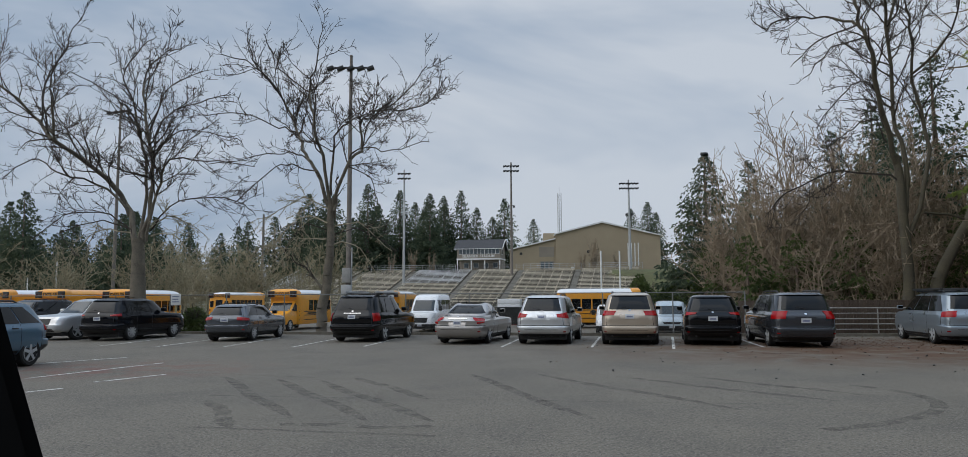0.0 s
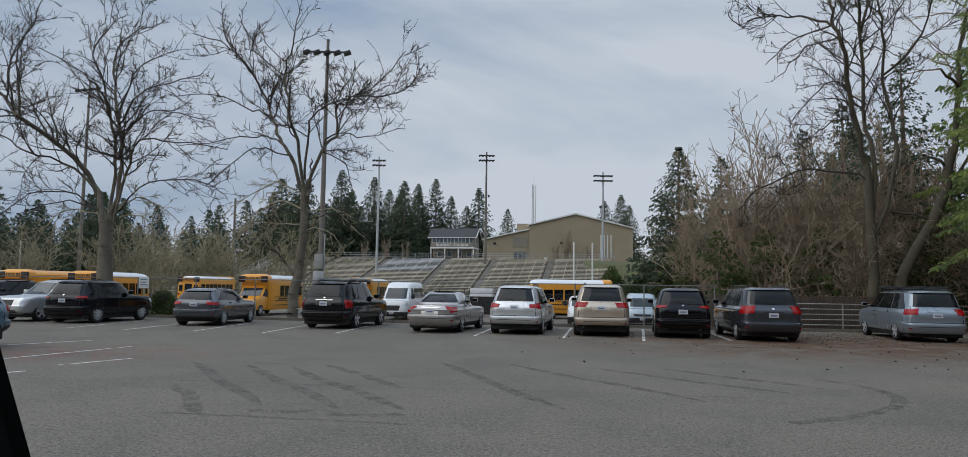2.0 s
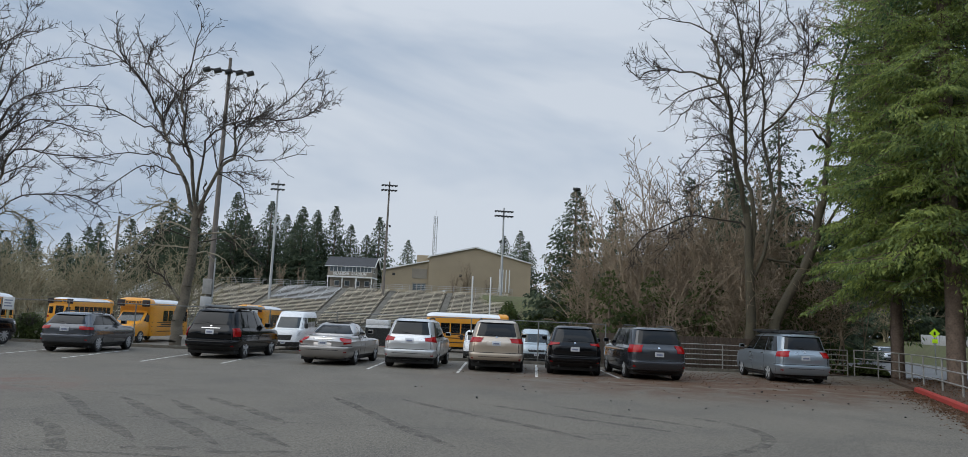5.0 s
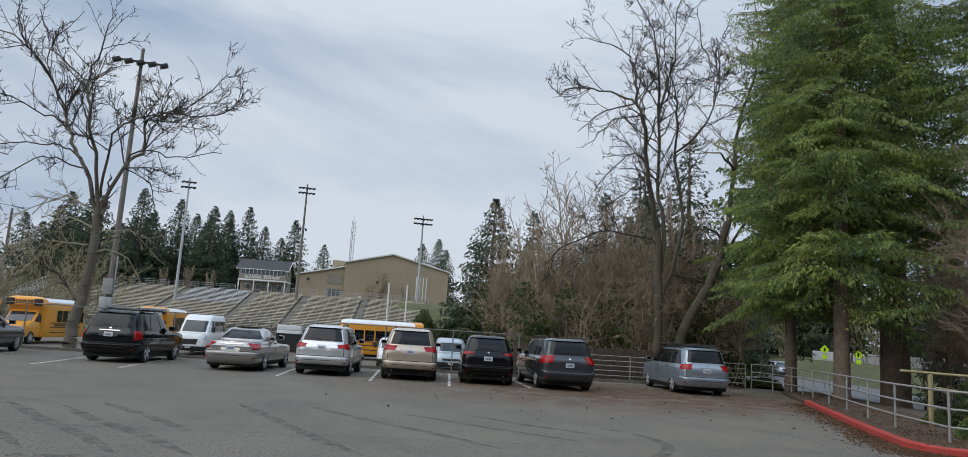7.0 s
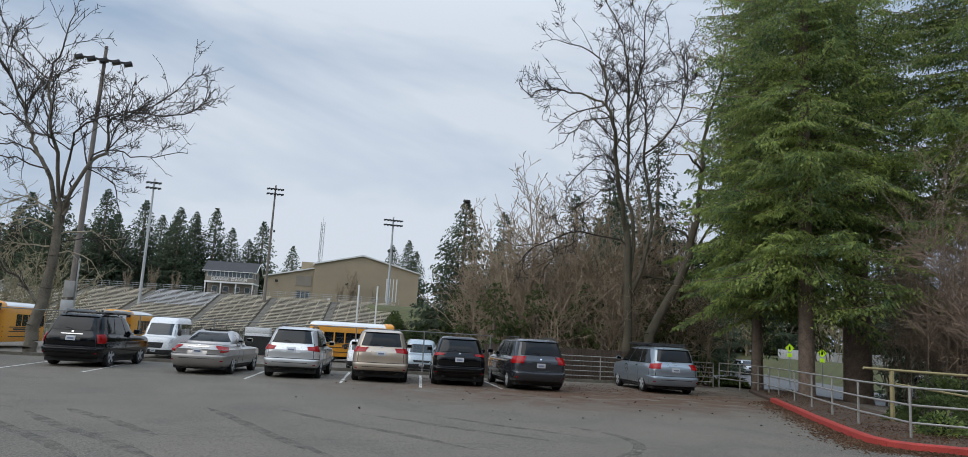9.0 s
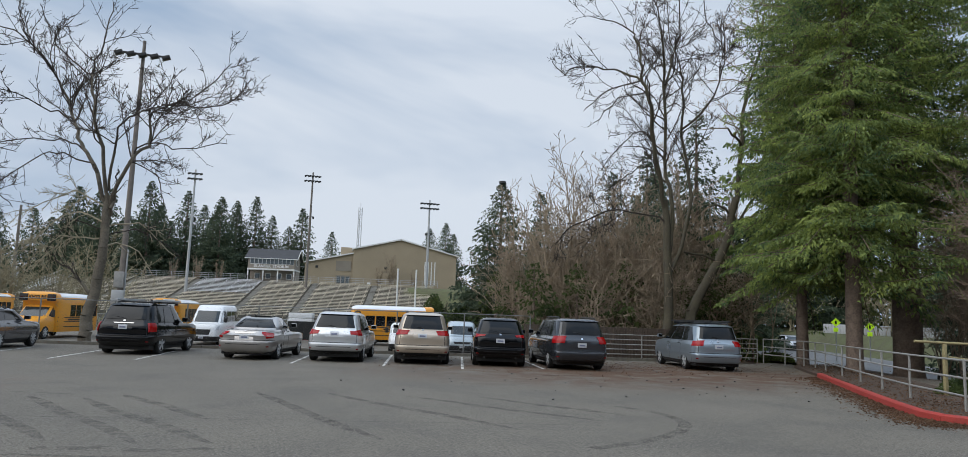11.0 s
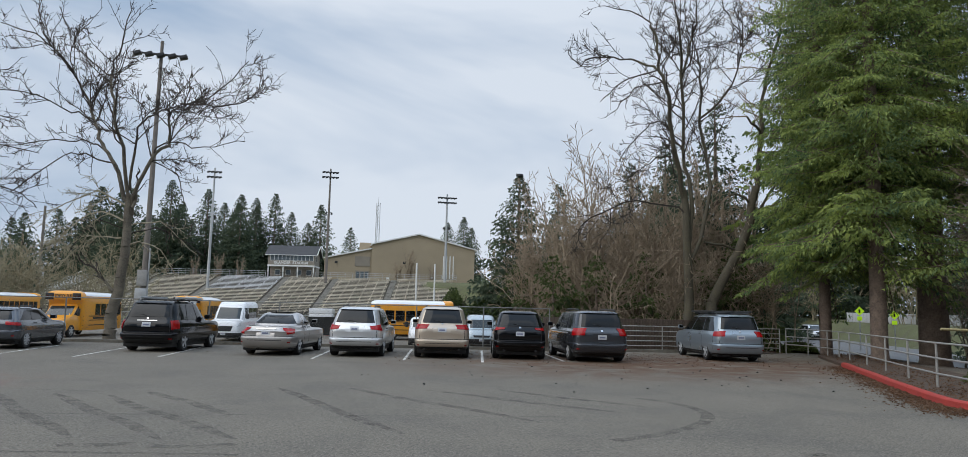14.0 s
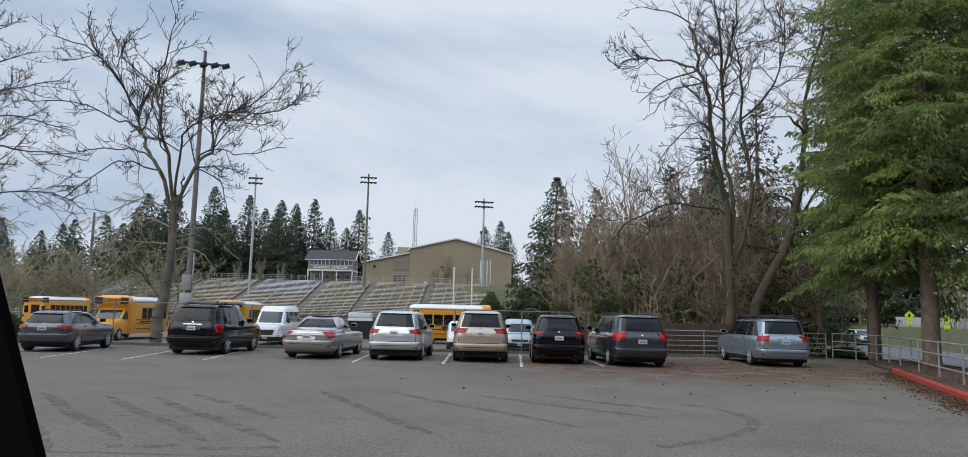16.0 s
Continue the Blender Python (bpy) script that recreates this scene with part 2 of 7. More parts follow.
M = dict(
    asphalt=asphalt("asphalt"),
    lane=material("road_asphalt", (0.13, 0.13, 0.13), rough=0.8, scale=0.5, fine=40, bump=0.2),
    soil=material("needle_covered_soil", (0.075, 0.05, 0.034), rough=0.95, vary=0.5, scale=1.5, fine=30, bump=0.8),
    grass=material("winter_grass", (0.075, 0.085, 0.03), rough=0.95, vary=0.4, scale=0.8, fine=25, bump=0.8, second=(0.06, 0.05, 0.025)),
    concrete=material("weathered_concrete", (0.30, 0.29, 0.26), rough=0.9, vary=0.25, scale=1.2, fine=20, bump=0.3),
    redkerb=material("red_kerb_paint", (0.34, 0.035, 0.025), rough=0.7, vary=0.25, scale=2.5, fine=30, bump=0.4),
    white_line=worn_away(material("worn_white_road_paint", (0.56, 0.55, 0.51), rough=0.8, vary=0.35, scale=3, fine=22, bump=0.2), 0.36, 0.50, 4.0),
    streak=worn_away(material("tyre_blackened_asphalt", (0.114, 0.104, 0.088), rough=0.85, vary=0.3, scale=1.5, fine=30, bump=0.3), 0.40, 0.86, 3.0),
    pillar=material("dull_black_trim", (0.004, 0.004, 0.004), rough=0.9, vary=0.2, bump=0.0, spec=0.1),
    bramble=material("reddish_brown_twigs", (0.23, 0.172, 0.130), rough=0.95, vary=0.4, scale=0.6, fine=9, bump=0.0),
    olive_twig=material("olive_brown_twigs", (0.27, 0.235, 0.15), rough=0.95, vary=0.45, scale=0.4, fine=6, bump=0.0),
    galv=material("galvanised_steel", (0.42, 0.43, 0.43), rough=0.5, metal=0.7, vary=0.2, scale=3, fine=60, bump=0.1),
    dull_galv=material("dull_grey_fence_steel", (0.20, 0.205, 0.20), rough=0.65, metal=0.3, vary=0.25, scale=3, fine=60, bump=0.1),
    rail=material("grey_painted_rail", (0.30, 0.295, 0.275), rough=0.6, metal=0.3, vary=0.25, scale=4, fine=50, bump=0.15),
    pole_wood=material("weathered_pole", (0.17, 0.15, 0.13), rough=0.9, vary=0.3, scale=2, fine=25, bump=0.4),
    dark_metal=material("dark_metal", (0.035, 0.035, 0.035), rough=0.5, metal=0.4, vary=0.2, bump=0.05),
    black=material("black_plastic", (0.008, 0.008, 0.009), rough=0.55, vary=0.2, bump=0.1),
    rubber=material("tyre_rubber", (0.009, 0.009, 0.009), rough=0.8, vary=0.3, bump=0.2),
    glass=material("tinted_glass", (0.004, 0.005, 0.006), rough=0.03, vary=0.1, bump=0.0, spec=0.36),
    clear_glass=material("windscreen_glass", (0.02, 0.028, 0.032), rough=0.05, vary=0.3, scale=1.5, bump=0.0, spec=0.5),
    tail=material("red_tail_lens", (0.30, 0.003, 0.004), rough=0.12, vary=0.2, fine=120, bump=0.05, coat=0.15, spec=0.3),
    lamp_white=material("clear_lamp_lens", (0.55, 0.56, 0.58), rough=0.12, vary=0.25, scale=8, bump=0.05, coat=0.5),
    amber_dark=material("unlit_amber_lens", (0.07, 0.025, 0.006), rough=0.2, bump=0.0),
    red_dark=material("unlit_red_lens", (0.05, 0.006, 0.005), rough=0.2, bump=0.0),
    chrome=material("chrome", (0.62, 0.62, 0.63), rough=0.15, metal=1.0, vary=0.1, bump=0.0),
    alloy=material("alloy_wheel", (0.40, 0.41, 0.42), rough=0.35, metal=0.15, vary=0.2, bump=0.05),
    plate=material("number_plate", (0.46, 0.47, 0.49), rough=0.5, vary=0.1, bump=0.0),
    ink=material("dark_ink", (0.14, 0.16, 0.24), rough=0.6, bump=0.0),
    bus_yellow=material("school_bus_yellow", (0.72, 0.30, 0.012), rough=0.38, vary=0.1, scale=1.5, bump=0.0, coat=0.4),
    white_paint=material("white_vehicle_paint", (0.74, 0.75, 0.76), rough=0.35, vary=0.06, scale=1.5, bump=0.0, coat=0.5),
    bark=material("grey_bark", (0.145, 0.125, 0.095), rough=0.95, vary=0.45, scale=2.5, fine=18, bump=0.9),
    pale_bark=material("pale_birch_bark", (0.36, 0.34, 0.30), rough=0.9, vary=0.3, scale=3, fine=14, bump=0.4),
    moss_bark=material("mossy_bark", (0.075, 0.067, 0.042), rough=0.95, vary=0.5, scale=2.0, fine=18, bump=0.9, second=(0.06, 0.05, 0.04)),
    twig=material("bare_twigs", (0.052, 0.042, 0.034), rough=0.9, vary=0.35, scale=1.0, fine=20, bump=0.0),
    lichen_twig=material("lichen_grown_twigs", (0.30, 0.265, 0.18), rough=0.95, vary=0.4, scale=0.8, fine=9, bump=0.0),
    dead_twig=material("pale_brown_twigs", (0.28, 0.22, 0.155), rough=0.95, vary=0.45, scale=0.5, fine=9, bump=0.0),
    fir_bark=material("fir_bark", (0.16, 0.12, 0.095), rough=0.95, vary=0.5, scale=3, fine=14, bump=1.0),
    fir=leafy("fir_needles", (0.056, 0.115, 0.066), (0.38, 0.45, 0.125)),
    far_fir=leafy("distant_fir_needles", (0.036, 0.058, 0.042), (0.13, 0.16, 0.095)),
    shrub=leafy("dark_shrub_leaves", (0.034, 0.056, 0.022), (0.13, 0.165, 0.055)),
    litter=leafy("fallen_leaves", (0.075, 0.038, 0.022), (0.21, 0.125, 0.075)),
    bench=material("weathered_bench_boards", (0.62, 0.56, 0.45), rough=0.9, vary=0.3, scale=0.6, fine=9, bump=0.3, per=0.25),
    bench_new=material("bare_aluminium_bench", (0.72, 0.73, 0.74), rough=0.5, metal=0.0, vary=0.15, scale=1, bump=0.1),
    # concrete darkened to put shade into the gaps between bench rows; kerb shares it
    riser=material("darkened_concrete_riser", (0.125, 0.115, 0.095), rough=0.95, vary=0.4, scale=0.4, fine=6, bump=0.3),
    tan_wall=material("tan_block_wall", (0.33, 0.27, 0.185), rough=0.9, vary=0.12, scale=0.3, fine=8, bump=0.2),
    box_wall=material("taupe_siding", (0.25, 0.22, 0.18), rough=0.85, vary=0.12, scale=0.6, fine=8, bump=0.2),
    trim=material("white_trim", (0.68, 0.68, 0.66), rough=0.6, vary=0.08, bump=0.1),
    roof=material("charcoal_roof_shingles", (0.055, 0.056, 0.06), rough=0.9, vary=0.25, scale=1, fine=14, bump=0.5),
    pane=material("building_window_glass", (0.10, 0.12, 0.13), rough=0.08, vary=0.4, scale=0.5, bump=0.0, spec=0.7),
    brown_board=material("brown_fence_boards", (0.075, 0.055, 0.042), rough=0.9, vary=0.3, scale=1.5, fine=20, bump=0.4, per=0.2),
    white_fence=material("white_fence_boards", (0.43, 0.44, 0.45), rough=0.7, vary=0.15, scale=1, bump=0.2, per=0.1),
    yellow_rail=material("faded_yellow_rail", (0.31, 0.26, 0.13), rough=0.8, vary=0.3, scale=3, fine=30, bump=0.3),
    # slight emission stands in for daylight fluorescence; the sign is unlit
    sign_green=material("fluorescent_sign", (0.50, 0.80, 0.02), rough=0.4, vary=0.05, bump=0.0, emit=0.15),
    sign_white=material("white_sign", (0.62, 0.63, 0.62), rough=0.5, vary=0.1, bump=0.0),
    red_mat=material("red_vinyl_mat", (0.55, 0.05, 0.04), rough=0.5, vary=0.15, bump=0.1),
    screen_black=material("black_windscreen_mesh", (0.016, 0.018, 0.018), rough=0.9, vary=0.3, scale=1.5, bump=0.2),
)


# ---- building blocks ----
def from_bm(name, bm, mat, parent=None, label="", smooth=True, crease=38):
    if smooth:
        bm.normal_update()
        for fc in bm.faces:
            fc.smooth = True
        for e in bm.edges:
            if len(e.link_faces) == 2 and e.calc_face_angle(0) > radians(crease):
                e.smooth = False
    me = bpy.data.meshes.new(name)
    bm.to_mesh(me)
    bm.free()
    for m in mat if isinstance(mat, (list, tuple)) else (mat,):
        me.materials.append(m)
    ob = new(name, me)
    ob.parent = parent
    if label:
        ob["label"] = label
    return ob


part = from_bm


def from_np(name, verts, faces, mat, parent=None, label="", smooth=False, kind=""):
    """A mesh from arrays: verts (n, 3), faces (m, k)."""
    verts, faces = np.asarray(verts, np.float32), np.asarray(faces, np.int32)
    me = bpy.data.meshes.new(name)
    n, k = faces.shape
    me.vertices.add(len(verts))
    me.vertices.foreach_set("co", verts.ravel())
    me.loops.add(n * k)
    me.loops.foreach_set("vertex_index", faces.ravel())
    me.polygons.add(n)
    me.polygons.foreach_set("loop_start", np.arange(0, n * k, k, dtype=np.int32))
    me.polygons.foreach_set("loop_total", np.full(n, k, np.int32))
    me.polygons.foreach_set("use_smooth", np.full(n, smooth))
    me.update(calc_edges=True)
    me.materials.append(mat)
    ob = new(name, me)
    ob.parent = parent
    return tagged(ob, label, kind=kind)


def empty(name, m, label, category, group="", kind=""):
    ob = new(name)
    ob.empty_display_size = 0.2
    ob.matrix_basis = m
    return tagged(ob, label, category, group, kind)


def box(bm, x0, x1, y0, y1, z0, z1, bevel=0.0):
    made = bmesh.ops.create_cube(bm, size=1, matrix=Matrix.Translation(((x0 + x1) / 2, (y0 + y1) / 2, (z0 + z1) / 2)) @ Matrix.Diagonal((x1 - x0, y1 - y0, z1 - z0, 1)))
    if bevel:
        edges = list({e for v in made["verts"] for e in v.link_edges})
        bmesh.ops.bevel(bm, geom=edges, offset=bevel, segments=2, affect="EDGES", profile=0.6)
    return bm


def boxed(*a, **k):
    return box(bmesh.new(), *a, **k)


def tube(bm, points, radius, sides=8):
    """A round bar along points; radius: one number or one for each point."""
    pts = [Vector(p) for p in points]
    rads = radius if isinstance(radius, (list, tuple)) else [radius] * len(pts)
    rings, side = [], None
    for i, p in enumerate(pts):
        d = (pts[min(i + 1, len(pts) - 1)] - pts[max(i - 1, 0)]).normalized()
        if side is None:
            side = d.orthogonal().normalized()
        side = (side - d * side.dot(d)).normalized()
        up = d.cross(side)
        rings.append([bm.verts.new(p + (side * math.cos(a) + up * math.sin(a)) * rads[i]) for a in [2 * math.pi * k / sides for k in range(sides)]])
    for a, b in zip(rings, rings[1:]):
        for k in range(sides):
            bm.faces.new((a[k], a[(k + 1) % sides], b[(k + 1) % sides], b[k]))
    bm.faces.new(rings[0][::-1])
    bm.faces.new(rings[-1])
    return bm


def tubed(points, radius, sides=8):
    return tube(bmesh.new(), points, radius, sides)


def lathe(profile, sides=28, axis="X"):
    """Turn (radius, along) pairs about an axis."""
    bm = bmesh.new()
    rings = []
    for r, h in profile:
        ring = []
        for k in range(sides):
            a = 2 * math.pi * k / sides
            c, s = r * math.cos(a), r * math.sin(a)
            ring.append(bm.verts.new((h, c, s) if axis == "X" else (c, s, h)))
        rings.append(ring)
    for a, b in zip(rings, rings[1:]):
        for k in range(sides):
            bm.faces.new((a[k], a[(k + 1) % sides], b[(k + 1) % sides], b[k]))
    for ring, flip in ((rings[0], True), (rings[-1], False)):
        bm.faces.new(ring[::-1] if flip else ring)
    bmesh.ops.recalc_face_normals(bm, faces=bm.faces)
    return bm


def text_mesh(name, body, size, m, mat, parent, depth=0.01, width=None, bold=0.0):
    """Raised letters as a plain mesh."""
    cu = bpy.data.curves.new(name, "FONT")
    cu.body, cu.size, cu.extrude, cu.align_x, cu.align_y = body, size, depth, "CENTER", "CENTER"
    cu.offset = bold
    tmp = bpy.data.objects.new(name, cu)
    scene.collection.objects.link(tmp)
    dg = bpy.context.evaluated_depsgraph_get()
    me = bpy.data.meshes.new_from_object(tmp.evaluated_get(dg))
    bpy.data.objects.remove(tmp)
    xs = [v.co.x for v in me.vertices]
    if width:
        me.transform(Matrix.Diagonal((width / (max(xs) - min(xs)), 1, 1, 1)))
    me.transform(m)
    me.materials.clear()
    me.materials.append(mat)
    ob = new(name, me)
    ob.parent = parent
    return ob


# ---- vehicles ----
class Shell:
    """A body made of stacked outlines: levels of (z, rear, front, half width, squareness)."""

    def __init__(self, levels):
        self.levels = levels

    def at(self, z):
        lv = self.levels
        if z <= lv[0][0]:
            return lv[0][1:]
        for a, b in zip(lv, lv[1:]):
            if z <= b[0]:
                f = (z - a[0]) / max(1e-6, b[0] - a[0])
                return tuple(p + (q - p) * f for p, q in zip(a[1:], b[1:]))
        return lv[-1][1:]

    def point(self, ang, z):
        """ang in degrees: 0 right, 90 front, 180 left, 270 rear."""
        r, f, w, n = self.at(z)
        c, s = math.cos(radians(ang)), math.sin(radians(ang))
        e = 2 / n
        return Vector((w * math.copysign(abs(c) ** e, c), (r + f) / 2 + (f - r) / 2 * math.copysign(abs(s) ** e, s), z))

    def side(self, y, z):
        r, f, w, n = self.at(z)
        k = min(0.999, abs((y - (r + f) / 2) / ((f - r) / 2)))
        return w * (1 - k ** n) ** (1 / n)

    def end(self, x, z, front):
        r, f, w, n = self.at(z)
        k = min(0.985, abs(x / w))
        d = (f - r) / 2 * (1 - k ** n) ** (1 / n)
        return (r + f) / 2 + (d if front else -d)

    def mesh(self, count=56):
        bm = bmesh.new()
        rings = [[bm.verts.new(self.point(360 * (k + 0.5) / count, lv[0])) for k in range(count)] for lv in self.levels]
        for a, b in zip(rings, rings[1:]):
            for k in range(count):
                bm.faces.new((a[k], a[(k + 1) % count], b[(k + 1) % count], b[k]))
        bm.faces.new(rings[0][::-1])
        bm.faces.new(rings[-1])
        return bm

    def panel(self, how, corners, off=0.006, deep=0.03, nu=6, nv=4, sign=1):
        """A closed panel lying on the skin. how: 'side' (y, z), 'rear' or 'front' (x, z), 'wrap' (angle, z). corners go round from low first."""
        bm = bmesh.new()
        a, b, c, d = [Vector((p[0], p[1])) for p in corners]

        def place(u, v, o):
            q = (a * (1 - u) + b * u) * (1 - v) + (d * (1 - u) + c * u) * v
            if how == "side":
                return Vector((sign * (self.side(q.x, q.y) + o), q.x, q.y))
            if how == "wrap":
                p = self.point(q.x, q.y)
                r, f, w, n = self.at(q.y)
                out = Vector((p.x / w, (p.y - (r + f) / 2) / ((f - r) / 2), 0))
                out = Vector((math.copysign(abs(out.x) ** 3, out.x), math.copysign(abs(out.y) ** 3, out.y), 0)).normalized()
                return p + out * o
            front = how == "front"
            return Vector((q.x, self.end(q.x, q.y, front) + (o if front else -o), q.y))

        top = [[bm.verts.new(place(i / nu, j / nv, off)) for i in range(nu + 1)] for j in range(nv + 1)]
        low = [[bm.verts.new(place(i / nu, j / nv, -deep)) if i in (0, nu) or j in (0, nv) else None for i in range(nu + 1)] for j in range(nv + 1)]
        for j in range(nv):
            for i in range(nu):
                bm.faces.new((top[j][i], top[j][i + 1], top[j + 1][i + 1], top[j + 1][i]))
        rim = [(0, i) for i in range(nu)] + [(j, nu) for j in range(nv)] + [(nv, i) for i in range(nu, 0, -1)] + [(j, 0) for j in range(nv, 0, -1)]
        for (j0, i0), (j1, i1) in zip(rim, rim[1:] + rim[:1]):
            bm.faces.new((top[j0][i0], low[j0][i0], low[j1][i1], top[j1][i1]))
        bmesh.ops.recalc_face_normals(bm, faces=bm.faces)
        return bm


def cut_arches(body, spots, radius, half, depth=0.34):
    """Real wheel wells: cylinders cut out of the body."""
    bm = bmesh.new()
    for y in spots:
        for s in (-1, 1):
            bmesh.ops.create_cone(bm, cap_ends=True, segments=28, radius1=radius, radius2=radius, depth=depth * 2,
                                  matrix=Matrix.Translation((s * half, y, radius * 0.87)) @ Matrix.Rotation(math.pi / 2, 4, "Y"))
    for fc in bm.faces:
        fc.material_index = 1
    me = bpy.data.meshes.new("well")
    bm.to_mesh(me)
    bm.free()
    me.materials.append(body.data.materials[0])
    me.materials.append(body.data.materials[1])
    cutter = bpy.data.objects.new("well", me)
    scene.collection.objects.link(cutter)
    md = body.modifiers.new("wells", "BOOLEAN")
    md.operation, md.object, md.solver = "DIFFERENCE", cutter, "EXACT"
    dg = bpy.context.evaluated_depsgraph_get()
    done = bpy.data.meshes.new_from_object(body.evaluated_get(dg))
    body.modifiers.clear()
    old = body.data
    body.data = done
    bpy.data.meshes.remove(old)
    bpy.data.objects.remove(cutter)
    bpy.data.meshes.remove(me)


wheel_store = {}


def wheel_meshes(r, spokes, dark):
    key = (r, spokes, dark)
    if key not in wheel_store:
        t = lathe([(r * 0.64, -0.10), (r * 0.9, -0.115), (r * 0.985, -0.09), (r, -0.05), (r, 0.05), (r * 0.985, 0.09), (r * 0.9, 0.115), (r * 0.64, 0.10)])
        rim = lathe([(r * 0.66, -0.1), (r * 0.68, 0.10), (r * 0.62, 0.112), (r * 0.58, 0.07), (r * 0.2, 0.02), (r * 0.12, 0.02)])
        for fc in rim.faces:
            if max(math.hypot(v.co.y, v.co.z) for v in fc.verts) < r * 0.63:
                fc.material_index = 1
        for k in range(spokes):
            a = 2 * math.pi * k / spokes
            w = (0.22 if spokes <= 6 else 0.13) * r
            made = bmesh.ops.create_cube(rim, size=1, matrix=Matrix.Rotation(a, 4, "X") @ Matrix.Translation((0.098, 0, r * 0.36)) @ Matrix.Diagonal((0.03, w, r * 0.56, 1)))
        bmesh.ops.create_cone(rim, cap_ends=True, segments=14, radius1=r * 0.16, radius2=r * 0.13, depth=0.04, matrix=Matrix.Translation((0.10, 0, 0)) @ Matrix.Rotation(math.pi / 2, 4, "Y"))
        tob, rob = from_bm("tyre", t, M["rubber"]), from_bm("rim", rim, [M["black"] if dark else M["alloy"], M["black"]])
        wheel_store[key] = (tob.data, rob.data)
        bpy.data.objects.remove(tob), bpy.data.objects.remove(rob)
    return wheel_store[key]


def add_wheels(car, r, base, track, spokes=5, dark=False):
    tm, rm = wheel_meshes(r, spokes, dark)
    for y in (0, base):
        for s in (-1, 1):
            t = new("tyre", tm)
            w = t
            w.name = "wheel"
            w.parent = car
            w.matrix_basis = pose(s * track, y, r, 0, 0, 0 if s > 0 else 180)
            rr = new("rim", rm)
            rr.parent = w
            rr["label"] = "alloy rim"


def number_plate(car, shell, x, z, front=False, w=0.30, h=0.15):
    how = "front" if front else "rear"
    p = part("license_plate", shell.panel(how, [(x - w / 2, z - h / 2), (x + w / 2, z - h / 2), (x + w / 2, z + h / 2), (x - w / 2, z + h / 2)], 0.022, 0.02, 3, 2), M["plate"], car, "pale number plate")
    part("plate_bar", shell.panel(how, [(x - 0.10, z - 0.03), (x + 0.10, z - 0.03), (x + 0.10, z + 0.02), (x - 0.10, z + 0.02)], 0.027, 0.0, 3, 1), M["ink"], p)


